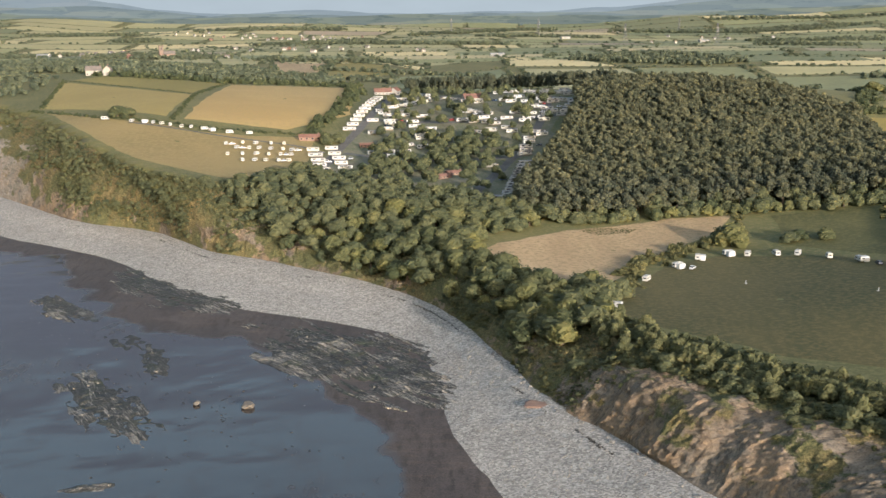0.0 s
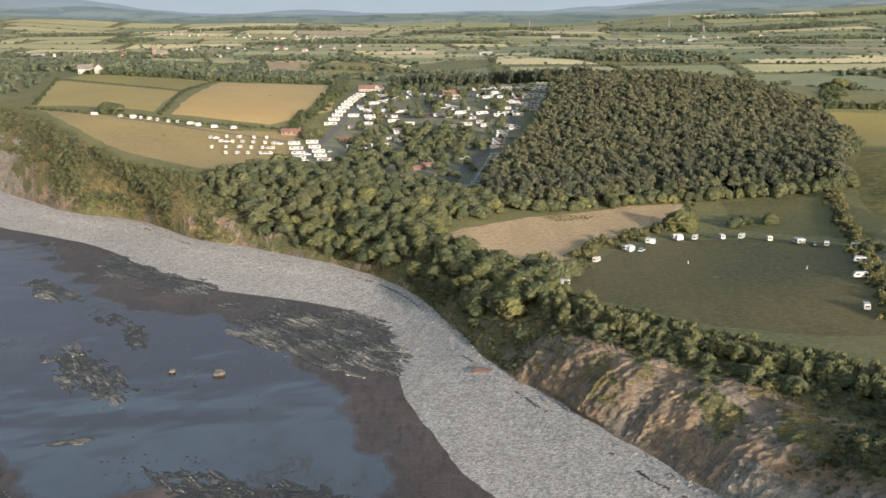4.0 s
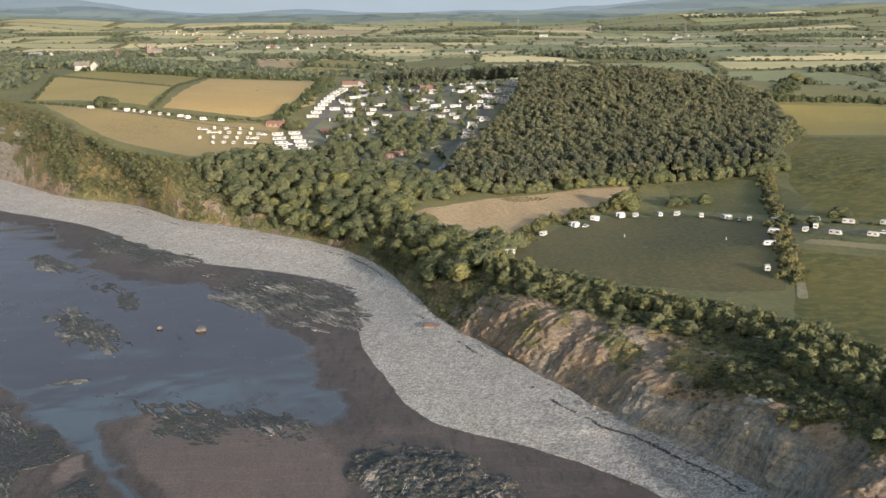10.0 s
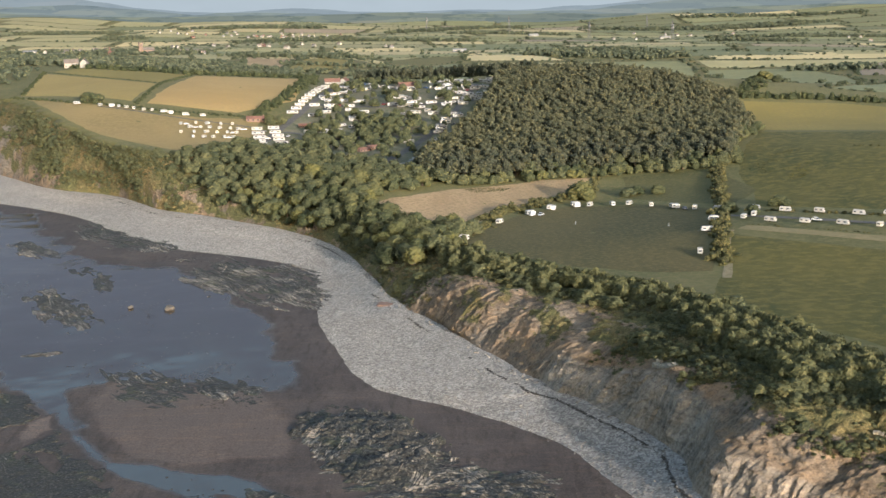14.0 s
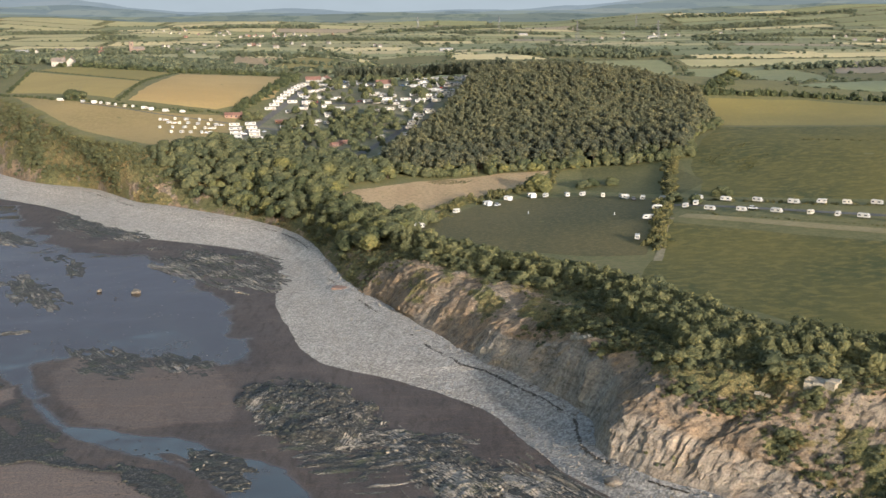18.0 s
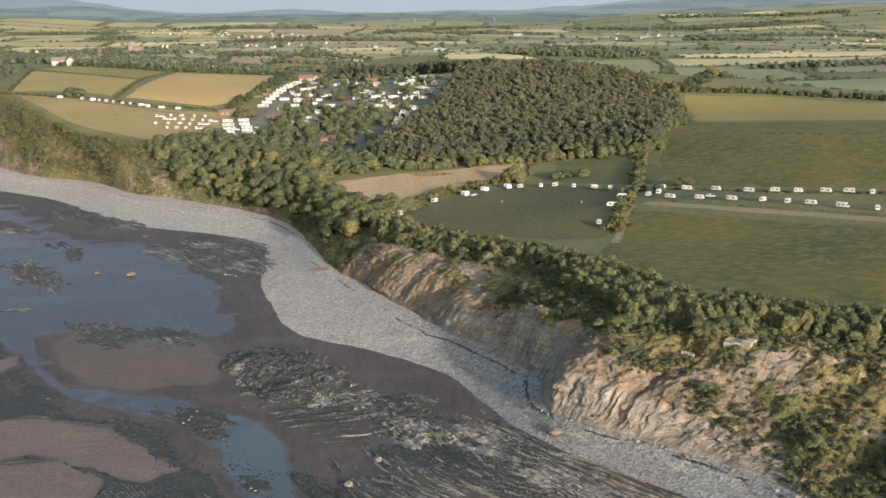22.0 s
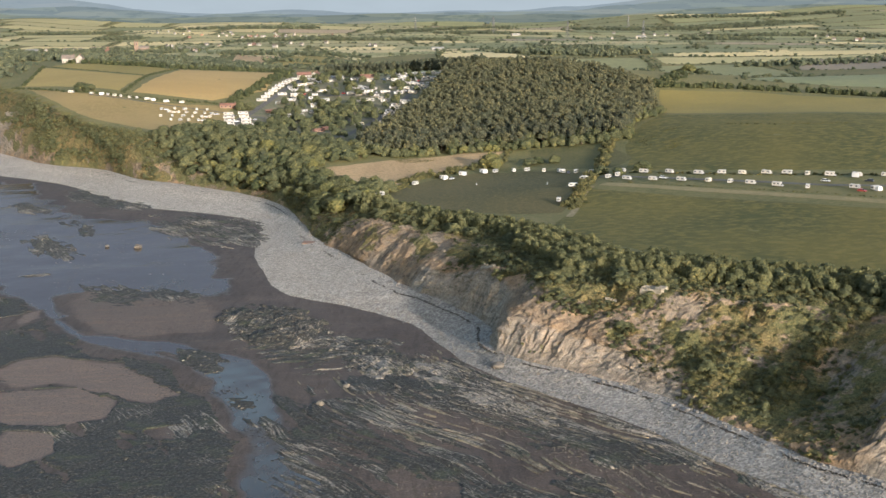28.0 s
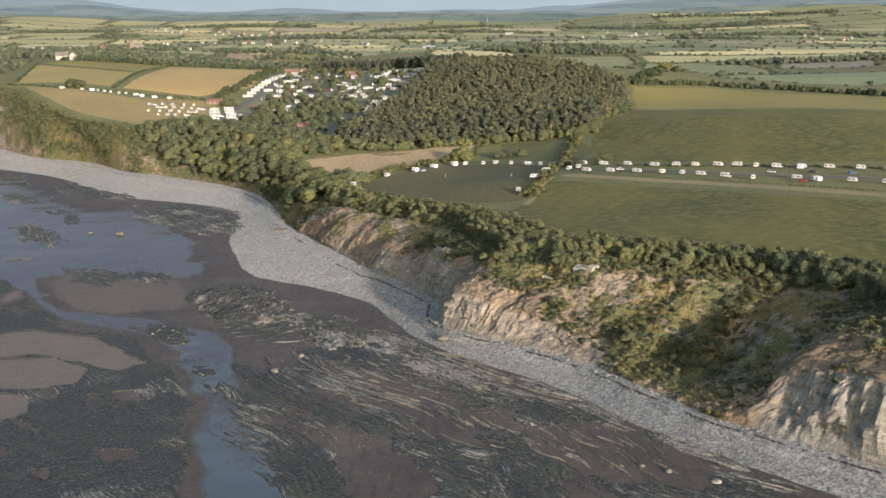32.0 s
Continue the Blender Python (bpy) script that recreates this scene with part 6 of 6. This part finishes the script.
def build_homes():
    g, taken = random.Random(3), []
    for x0, y0, x1, y1, n, turn, loose in (*WEST_HOMES, *MID_HOMES, *EAST_HOMES, *INNER_HOMES):
        for i in range(n):
            k = i / max(1, n - 1)
            x, y = mix(x0, x1, k) + loose * g.uniform(-1.5, 1.5), mix(y0, y1, k) + loose * g.uniform(-1.5, 1.5)
            if any(abs(x - a) < 9.0 and abs(y - b) < 5.0 for a, b in taken):
                continue
            taken.append((x, y))
            put(g.choice(STATICS), x, y, turn + (1 + 5 * loose) * g.uniform(-1, 1) + (180 if g.random() < 0.3 else 0), 0.15, 0.78)
            if g.random() < 0.28:
                put(g.choice(CARS), mix(x0, x1, k) + g.choice((-8, 8)), mix(y0, y1, k) + g.uniform(-2, 2), g.uniform(0, 180), 0.6)


build_homes()
drop(TOURERS + CARS + STATICS)


# ---------------------------------------------------------------- houses, church, barns, pylons
def house(name, w, d, eaves, ridge, wall, roof, label, category="house", group=""):
    t = empty(name, label, category, group)
    body = part("wall", prism([(-d / 2, -1), (d / 2, -1), (d / 2, eaves), (0, ridge - 0.15), (-d / 2, eaves)], -w / 2, w / 2), wall, t)
    k = (ridge - eaves) / (d / 2)
    bm = bmesh.new()
    for s in (-1, 1):
        prism([(s * (d / 2 + 0.5), eaves - 0.5 * k), (s * (d / 2 + 0.5), eaves - 0.5 * k + 0.25), (0, ridge + 0.25), (0, ridge)], -w / 2 - 0.4, w / 2 + 0.4, bm)
    part("roof", bm, roof, t)
    part("chimney", block(w / 2 - 1.4, -0.45, ridge - 0.8, w / 2 - 0.5, 0.45, ridge + 1.3, 0.03), BRICK, t)
    for f in ((0,) if category != "house" or group == "" else (1,)):
        for x in np.linspace(-w / 2 + 1.5, w / 2 - 1.5, 2 if group else max(2, int(w / 3.5))):
            for s in (-1, 1):
                part("window", block(x - 0.55, s * d / 2 - 0.03, 0.9 + 2.6 * f, x + 0.55, s * d / 2 + 0.03, 2.1 + 2.6 * f), GLASS, body)
    part("door", block(-0.5, -d / 2 - 0.05, 0, 0.5, -d / 2, 2.05), TIMBER, body)
    return t


CLUB = house("clubhouse", 20, 11, 3.4, 7.4, RENDERED, TILE, "white clubhouse with a red tiled roof", "clubhouse")
for x, y, a in ((-56, 1100, 10), (-46, 1130, 80), (18, 972, 15)):
    put(CLUB, x, y, a, 0, 0.75)
LOW = house("amenity_block", 15, 6, 2.6, 4.4, BRICK, TILE, "long low amenity block with a red tiled roof", "building")
for x, y, a in ((-95, 825, 8), (-9, 714, 40), (-3, 725, 20), (-57, 812, 10)):
    put(LOW, x, y, a, 0, 0.9 if x < -90 else 0.6)
MANOR = house("white_house", 14, 8, 5.2, 8.8, RENDERED, SLATE, "white farmhouse with a slate roof behind the fields", "house")
for x, y, a in ((-329, 1172, 15), (-318, 1180, 100)):
    put(MANOR, x, y, a, 0)
COTTAGES = [house("cottage", 11, 7, 4.8, 8.0, RENDERED, SLATE, "white far-off cottage with a slate roof", "house", "far village"), house("cottage", 12, 7, 4.6, 7.8, BRICK, TILE, "red brick far-off house with a tiled roof", "house", "far village"),
            house("cottage", 9, 6, 4.6, 7.6, RENDERED, TILE, "pale far-off cottage with a red roof", "house", "far village")]
BARN = house("barn", 34, 16, 5.0, 8.0, plain("barn_sheeting", (0.20, 0.20, 0.19), 0.8), plain("barn_roof", (0.23, 0.23, 0.225), 0.75), "pale steel farm barn among the fields", "barn")


def build_village():
    g = random.Random(17)
    spots = [(-253, 2302, 70, 3), (-216, 2253, 60, 3), (-195, 2213, 40, 2), (-485, 2246, 120, 5), (-556, 1979, 60, 3), (-551, 2046, 60, 2), (-368, 1997, 50, 2), (-494, 3312, 150, 11), (-430, 3240, 120, 10), (-380, 3180, 90, 6),
             (748, 3036, 120, 5), (523, 2639, 60, 3), (-300, 3330, 100, 6), (1080, 2500, 130, 10), (-760, 2500, 130, 7), (-90, 2290, 80, 3)]
    for x, y, r, n in spots:
        for _ in range(n):
            put(COTTAGES[g.choice((0, 0, 0, 0, 1))], x + 1.4 * g.uniform(-r, r), y + g.uniform(-r, r), g.uniform(0, 180), 0.2, 0.72)
    for x, y, a in ((104, 2039, 5), (620, 2760, 10), (-700, 2200, 0), (320, 2900, 15)):
        put(BARN, x, y, a, 0.5, 0.7)


build_village()
drop([CLUB, LOW, MANOR, BARN] + COTTAGES)


def church():
    t = empty("church", "brown stone village church with a square tower", "church")
    tower = part("tower", block(-4, -4, -2, 4, 4, 21, 0.1), STONE, t)
    for sx in (-1, 1):
        for sy in (-1, 1):
            part("pinnacle", block(sx * 3.4 - 0.6, sy * 3.4 - 0.6, 21, sx * 3.4 + 0.6, sy * 3.4 + 0.6, 23.2, 0.1), STONE, tower)
    for s in (-1, 1):
        part("belfry_window", block(-0.9, s * 4 - 0.05, 14.5, 0.9, s * 4 + 0.05, 18), GLASS, tower)
    part("nave", prism([(-5, -2), (5, -2), (5, 7), (0, 11.5), (-5, 7)], 4, 26), STONE, t)
    part("nave_roof", prism([(-5.4, 6.8), (0, 11.7), (5.4, 6.8), (5.4, 7.2), (0, 12.2), (-5.4, 7.2)], 3.9, 26.4), SLATE, t)
    t.matrix_basis = pose(-443, 1985, h1(-443, 1985), 0, 0, 20) @ Matrix.Scale(0.85, 4)


church()


def pylon():
    t = empty("pylon", "tall lattice steel electricity pylon", "pylon", "power line")
    bm = bmesh.new()

    def bar(a, b, r=0.16):
        a, b = Vector(a), Vector(b)
        m = (b - a).to_track_quat("Z", "Y").to_matrix().to_4x4()
        bmesh.ops.create_cone(bm, cap_ends=True, segments=4, radius1=r, radius2=r, depth=(b - a).length, matrix=Matrix.Translation((a + b) / 2) @ m)
    lv = [(0, 4.2), (9, 3.2), (18, 2.2), (26, 1.4), (34, 1.2), (42, 0.4)]
    for (z0, r0), (z1, r1) in zip(lv, lv[1:]):
        for i in range(4):
            c0, c1 = ((1, 1), (-1, 1), (-1, -1), (1, -1))[i], ((1, 1), (-1, 1), (-1, -1), (1, -1))[(i + 1) % 4]
            bar((c0[0] * r0, c0[1] * r0, z0), (c0[0] * r1, c0[1] * r1, z1), 0.28)
            bar((c0[0] * r0, c0[1] * r0, z0), (c1[0] * r1, c1[1] * r1, z1), 0.16)
    part("tower", bm, STEEL, t)
    for z, w in ((27, 7), (33, 8.5), (38.5, 6)):
        bm = bmesh.new()
        for s in (-1, 1):
            bar((0, 0.8, z), (s * w, 0, z), 0.2), bar((0, -0.8, z), (s * w, 0, z), 0.2), bar((0, 0, z + 2), (s * w, 0, z), 0.18)
        part("crossarm", bm, STEEL, t)
    return t


P0 = pylon()
for x, y in ((543, 2326), (700, 3400), (276, 3110), (430, 2700), (60, 3400)):
    copy_thing(P0, pose(x, y, h1(x, y), 0, 0, 50))
drop([P0])


def standpipe(x, y):
    t = empty("standpipe", "white water standpipe post in the camping field", "standpipe", "standpipes")
    part("post", block(-0.14, -0.14, -0.1, 0.14, 0.14, 1.25, 0.03), WHITE, t)
    part("tap", block(-0.04, -0.34, 0.86, 0.04, -0.12, 0.96, 0.01), STEEL, t)
    part("base", block(-0.5, -0.5, -0.1, 0.5, 0.5, 0.08, 0.02), GREYROOF, t)
    t.matrix_basis = pose(x, y, h1(x, y) + 0.1, 0, 0, 20)


standpipe(100, 481)
standpipe(137, 448)


def tufted_patch(outline, name, label, r, h, gap, mat, lift=0.1):
    g = np.random.default_rng(int(abs(outline[0][0])))
    q = scatter(outline, gap, g)
    rows = np.column_stack([q, height(q[:, 0], q[:, 1]) + lift - 0.2, g.uniform(0.7, 1.3, len(q)) * r, g.uniform(0.7, 1.3, len(q)) * h])
    strew(name, rows, TUFT, mat, label, "grass", g)


tufted_patch(((50, 583), (62, 589), (78, 586), (74, 579), (58, 576)), "unmown_patch", "oval patch of unmown grass in the stubble field", 0.9, 0.6, 1.3, SCRUB)
tufted_patch(((48, 594), (60, 600), (72, 598), (60, 595)), "unmown_patch", "thin strip of unmown grass in the stubble field", 0.9, 0.6, 1.3, SCRUB)
for px, py, a, b, t in ((224, 540, 14, 5, 60), (218, 578, 16, 4, 40), (232, 560, 12, 5, 20), (212, 560, 10, 4, 80), (236, 600, 14, 4, 30)):
    tufted_patch([(px + a * math.cos(k) * math.cos(radians(t)) - b * math.sin(k) * math.sin(radians(t)), py + a * math.cos(k) * math.sin(radians(t)) + b * math.sin(k) * math.cos(radians(t))) for k in np.linspace(0, 5.8, 12)],
                 "rough_tussocks", "dark tussocks and bramble in the pasture", 0.9, 1.0, 2.6, SCRUB)


# ---------------------------------------------------------------- far woods and lone trees
def build_woods():
    g = np.random.default_rng(31)
    areas = [(((-430, 1205), (-330, 1192), (-200, 1165), (-90, 1245), (-120, 1330), (-260, 1420), (-420, 1500), (-520, 1400)), 9.5, 5.5, 5.5),
             (((196, 1830), (290, 1950), (390, 1900), (450, 1740), (370, 1700), (270, 1750)), 9.5, 6.0, 6.5), (((-560, 1900), (-370, 1900), (-320, 2040), (-520, 2110)), 14, 5.5, 5.0),
             (((-790, 3000), (-720, 2980), (-660, 3040), (-700, 3110), (-780, 3100)), 11, 7, 7), (((-300, 2600), (-100, 2480), (160, 2470), (150, 2540), (-80, 2560), (-260, 2680)), 12, 6, 6),
             (((-60, 3350), (200, 3400), (380, 3600), (200, 3650), (-60, 3480)), 15, 8, 7), (((-330, 1000), (-480, 1010), (-620, 1400), (-440, 1240), (-345, 1130)), 12, 5, 4.0),
             (((600, 2300), (780, 2250), (820, 2320), (640, 2380)), 13, 7, 6), (((-1100, 3300), (-800, 3250), (-780, 3330), (-1050, 3400)), 14, 8, 7), (((-120, 1330), (40, 1300), (60, 1340), (-100, 1380)), 11, 5, 5),
             (((480, 3400), (900, 3300), (1300, 3500), (1200, 3600), (700, 3520)), 17, 8, 7), (((-900, 2300), (-700, 2250), (-640, 2330), (-850, 2420)), 13, 7, 6),
             (((-300, 1900), (-60, 1860), (-40, 1900), (-280, 1960)), 12, 6, 6), (((520, 1500), (900, 1420), (920, 1470), (540, 1560)), 12, 6, 6), (((-420, 2780), (-150, 2720), (-120, 2770), (-400, 2850)), 13, 7, 6),
             (((700, 2700), (1250, 2600), (1270, 2660), (720, 2780)), 15, 7, 6), (((-1400, 3000), (-1050, 2900), (-1020, 2960), (-1380, 3080)), 15, 8, 7), (((100, 2980), (420, 2950), (430, 3010), (120, 3040)), 14, 7, 6),
             (((-700, 3600), (-250, 3700), (-260, 3780), (-720, 3690)), 16, 8, 7), (((900, 3900), (1500, 3800), (1520, 3900), (920, 3990)), 18, 9, 8), (((-160, 1560), (60, 1500), (70, 1530), (-150, 1590)), 11, 5, 5)]
    rows = []
    for poly, gap, r, h in areas:
        rows.append(with_ground(scatter(poly, gap, g), r, h, g, 0.3))
    rows = np.concatenate(rows)
    strew("far_woods", np.column_stack([rows[:, :4], rows[:, 4] * 2]), SPECK, HAZED_LEAF, "dark woods and copses among the far fields", "wood", g)
    strip = ((-36, 1128), (50, 1078), (104, 1004), (146, 990), (112, 1085), (40, 1155), (-20, 1190))
    rows = with_ground(scatter(strip, 6.6, g), 3.9, 6.8, g, 0.2)
    strew("pine_belt", np.column_stack([rows[:, :2], rows[:, 2] + 3.4, rows[:, 3], rows[:, 4] * 2]), PINE_FAR, PINE, "belt of dark pines behind the holiday park", "forest", g)
    fringe = np.array([(x, y) for x, y in along(((24, 618), (54, 598), (96, 604), (124, 604), (160, 597), (200, 592), (212, 625)), 12)]) + g.normal(0, 2.0, (73, 2))
    fringe = np.concatenate([fringe, np.array(((242, 690), (248, 702), (238, 682), (252, 712), (233, 672), (262, 830), (268, 842), (256, 828)))])
    fringe = with_ground(fringe, 4.4, 4.2, g, 0.3)
    inner = np.array([(x, y) for x, y in along(((30, 632), (58, 612), (96, 618), (130, 616), (162, 608), (198, 604), (214, 640), (240, 690)), 7)]) + g.normal(0, 3.0, (50, 2))
    fringe = np.concatenate([fringe, with_ground(inner, 4.4, 6.0, g, 0.2)])
    lone = np.array(((113, 551, 9, 7.6), (110, 556, 7, 6), (137, 548, 5.5, 3.6), (142, 552, 5, 3.4), (152, 547, 5.5, 3.8), (194, 474, 6.5, 3.8), (-227, 855, 9, 6.0), (-221, 858, 7, 5), (332, 975, 10, 7), (346, 980, 8, 5),
                     (160, 186, 4, 3.6), (126, 296, 4, 3.6), (190, 176, 3.8, 3.6), (-83, 815, 6, 5), (-76, 822, 6, 5.5), (-85, 826, 6, 4.5), (177, 458, 4.5, 3.5), (170, 470, 5, 4),
                     (148, 198, 3.4, 3.2), (171, 186, 4.2, 4.2), (182, 180, 3.4, 3.4), (206, 166, 3.6, 3.6), (218, 150, 3.8, 3.8), (230, 130, 3.6, 3.8), (234, 108, 3.6, 3.6), (242, 88, 3.8, 3.8), (256, 62, 3.8, 4.0),
                     (272, 40, 4.0, 4.0), (286, 20, 4.0, 4.0), (136, 226, 3.2, 3.2), (130, 244, 3.4, 3.2), (112, 284, 3.2, 3.0)))
    lone = np.column_stack([lone[:, :2], height(lone[:, 0], lone[:, 1]), lone[:, 2:]])
    rows = np.concatenate([fringe, lone])
    kinds = [tree_kind(80 + n, "broadleaf_tree", "full round green tree standing by the fields", ROUND_NEAR[n], trunk_arrays(80 + n, 1.1, 0.06), LEAF, -0.1, "tree", "field trees") for n in range(6)]
    plant_all(kinds, rows, g)
    drop(kinds)


build_woods()


# ---------------------------------------------------------------- sky haze and the farthest ridges behind the fields
def backdrop(name, radius, level, swing, seed, top_z, colour, label, fields=0.0):
    a = np.radians(np.linspace(40, 140, 180))
    x, y = 30 + radius * np.cos(a), -80 + radius * np.sin(a)
    crest = level(x) + swing * fbm(x / 420, x * 0, seed, 4) if top_z is None else np.full(len(a), top_z)
    rows = np.stack([np.column_stack([x, y, np.full(len(a), -50.0)]), np.column_stack([x, y, crest])], 1)
    m = bpy.data.materials.new(name)
    m.use_nodes = True
    nt = m.node_tree
    # the sheet glows by itself; distance haze is put into the emitted colour
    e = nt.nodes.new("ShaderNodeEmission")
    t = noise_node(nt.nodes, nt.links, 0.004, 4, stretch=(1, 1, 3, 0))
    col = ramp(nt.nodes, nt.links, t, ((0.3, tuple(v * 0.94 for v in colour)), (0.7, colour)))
    if fields:
        # distant fields and woods, hazed almost to one tone
        mp, vo, g = nt.nodes.new("ShaderNodeMapping"), nt.nodes.new("ShaderNodeTexVoronoi"), nt.nodes.new("ShaderNodeNewGeometry")
        mp.inputs["Scale"].default_value = (0.006, 0.006, 0.07)
        nt.links.new(g.outputs["Position"], mp.inputs[0])
        nt.links.new(mp.outputs[0], vo.inputs["Vector"])
        vo.inputs["Scale"].default_value = 1.0
        sep = nt.nodes.new("ShaderNodeSeparateColor")
        nt.links.new(vo.outputs["Color"], sep.inputs[0])
        k = fields
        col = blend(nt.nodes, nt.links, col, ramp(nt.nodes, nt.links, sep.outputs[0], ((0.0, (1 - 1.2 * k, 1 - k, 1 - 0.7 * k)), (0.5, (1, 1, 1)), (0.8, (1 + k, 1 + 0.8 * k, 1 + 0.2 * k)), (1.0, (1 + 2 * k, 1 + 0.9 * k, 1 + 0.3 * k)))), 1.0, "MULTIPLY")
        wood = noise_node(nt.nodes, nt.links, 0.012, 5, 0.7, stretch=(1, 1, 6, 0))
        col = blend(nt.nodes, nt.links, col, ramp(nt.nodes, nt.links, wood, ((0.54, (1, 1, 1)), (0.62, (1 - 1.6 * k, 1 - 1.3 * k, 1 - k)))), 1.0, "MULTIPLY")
    if top_z is not None:
        # the haze thins out upwards
        up, mr, g = nt.nodes.new("ShaderNodeSeparateXYZ"), nt.nodes.new("ShaderNodeMapRange"), nt.nodes.new("ShaderNodeNewGeometry")
        nt.links.new(g.outputs["Position"], up.inputs[0])
        nt.links.new(up.outputs["Z"], mr.inputs["Value"])
        mr.inputs["From Min"].default_value, mr.inputs["From Max"].default_value = 250, 900
        col = blend(nt.nodes, nt.links, col, (0.128, 0.154, 0.208), mr.outputs[0])
    nt.links.new(col, e.inputs[0])
    nt.links.new(e.outputs[0], nt.nodes["Material Output"].inputs["Surface"])
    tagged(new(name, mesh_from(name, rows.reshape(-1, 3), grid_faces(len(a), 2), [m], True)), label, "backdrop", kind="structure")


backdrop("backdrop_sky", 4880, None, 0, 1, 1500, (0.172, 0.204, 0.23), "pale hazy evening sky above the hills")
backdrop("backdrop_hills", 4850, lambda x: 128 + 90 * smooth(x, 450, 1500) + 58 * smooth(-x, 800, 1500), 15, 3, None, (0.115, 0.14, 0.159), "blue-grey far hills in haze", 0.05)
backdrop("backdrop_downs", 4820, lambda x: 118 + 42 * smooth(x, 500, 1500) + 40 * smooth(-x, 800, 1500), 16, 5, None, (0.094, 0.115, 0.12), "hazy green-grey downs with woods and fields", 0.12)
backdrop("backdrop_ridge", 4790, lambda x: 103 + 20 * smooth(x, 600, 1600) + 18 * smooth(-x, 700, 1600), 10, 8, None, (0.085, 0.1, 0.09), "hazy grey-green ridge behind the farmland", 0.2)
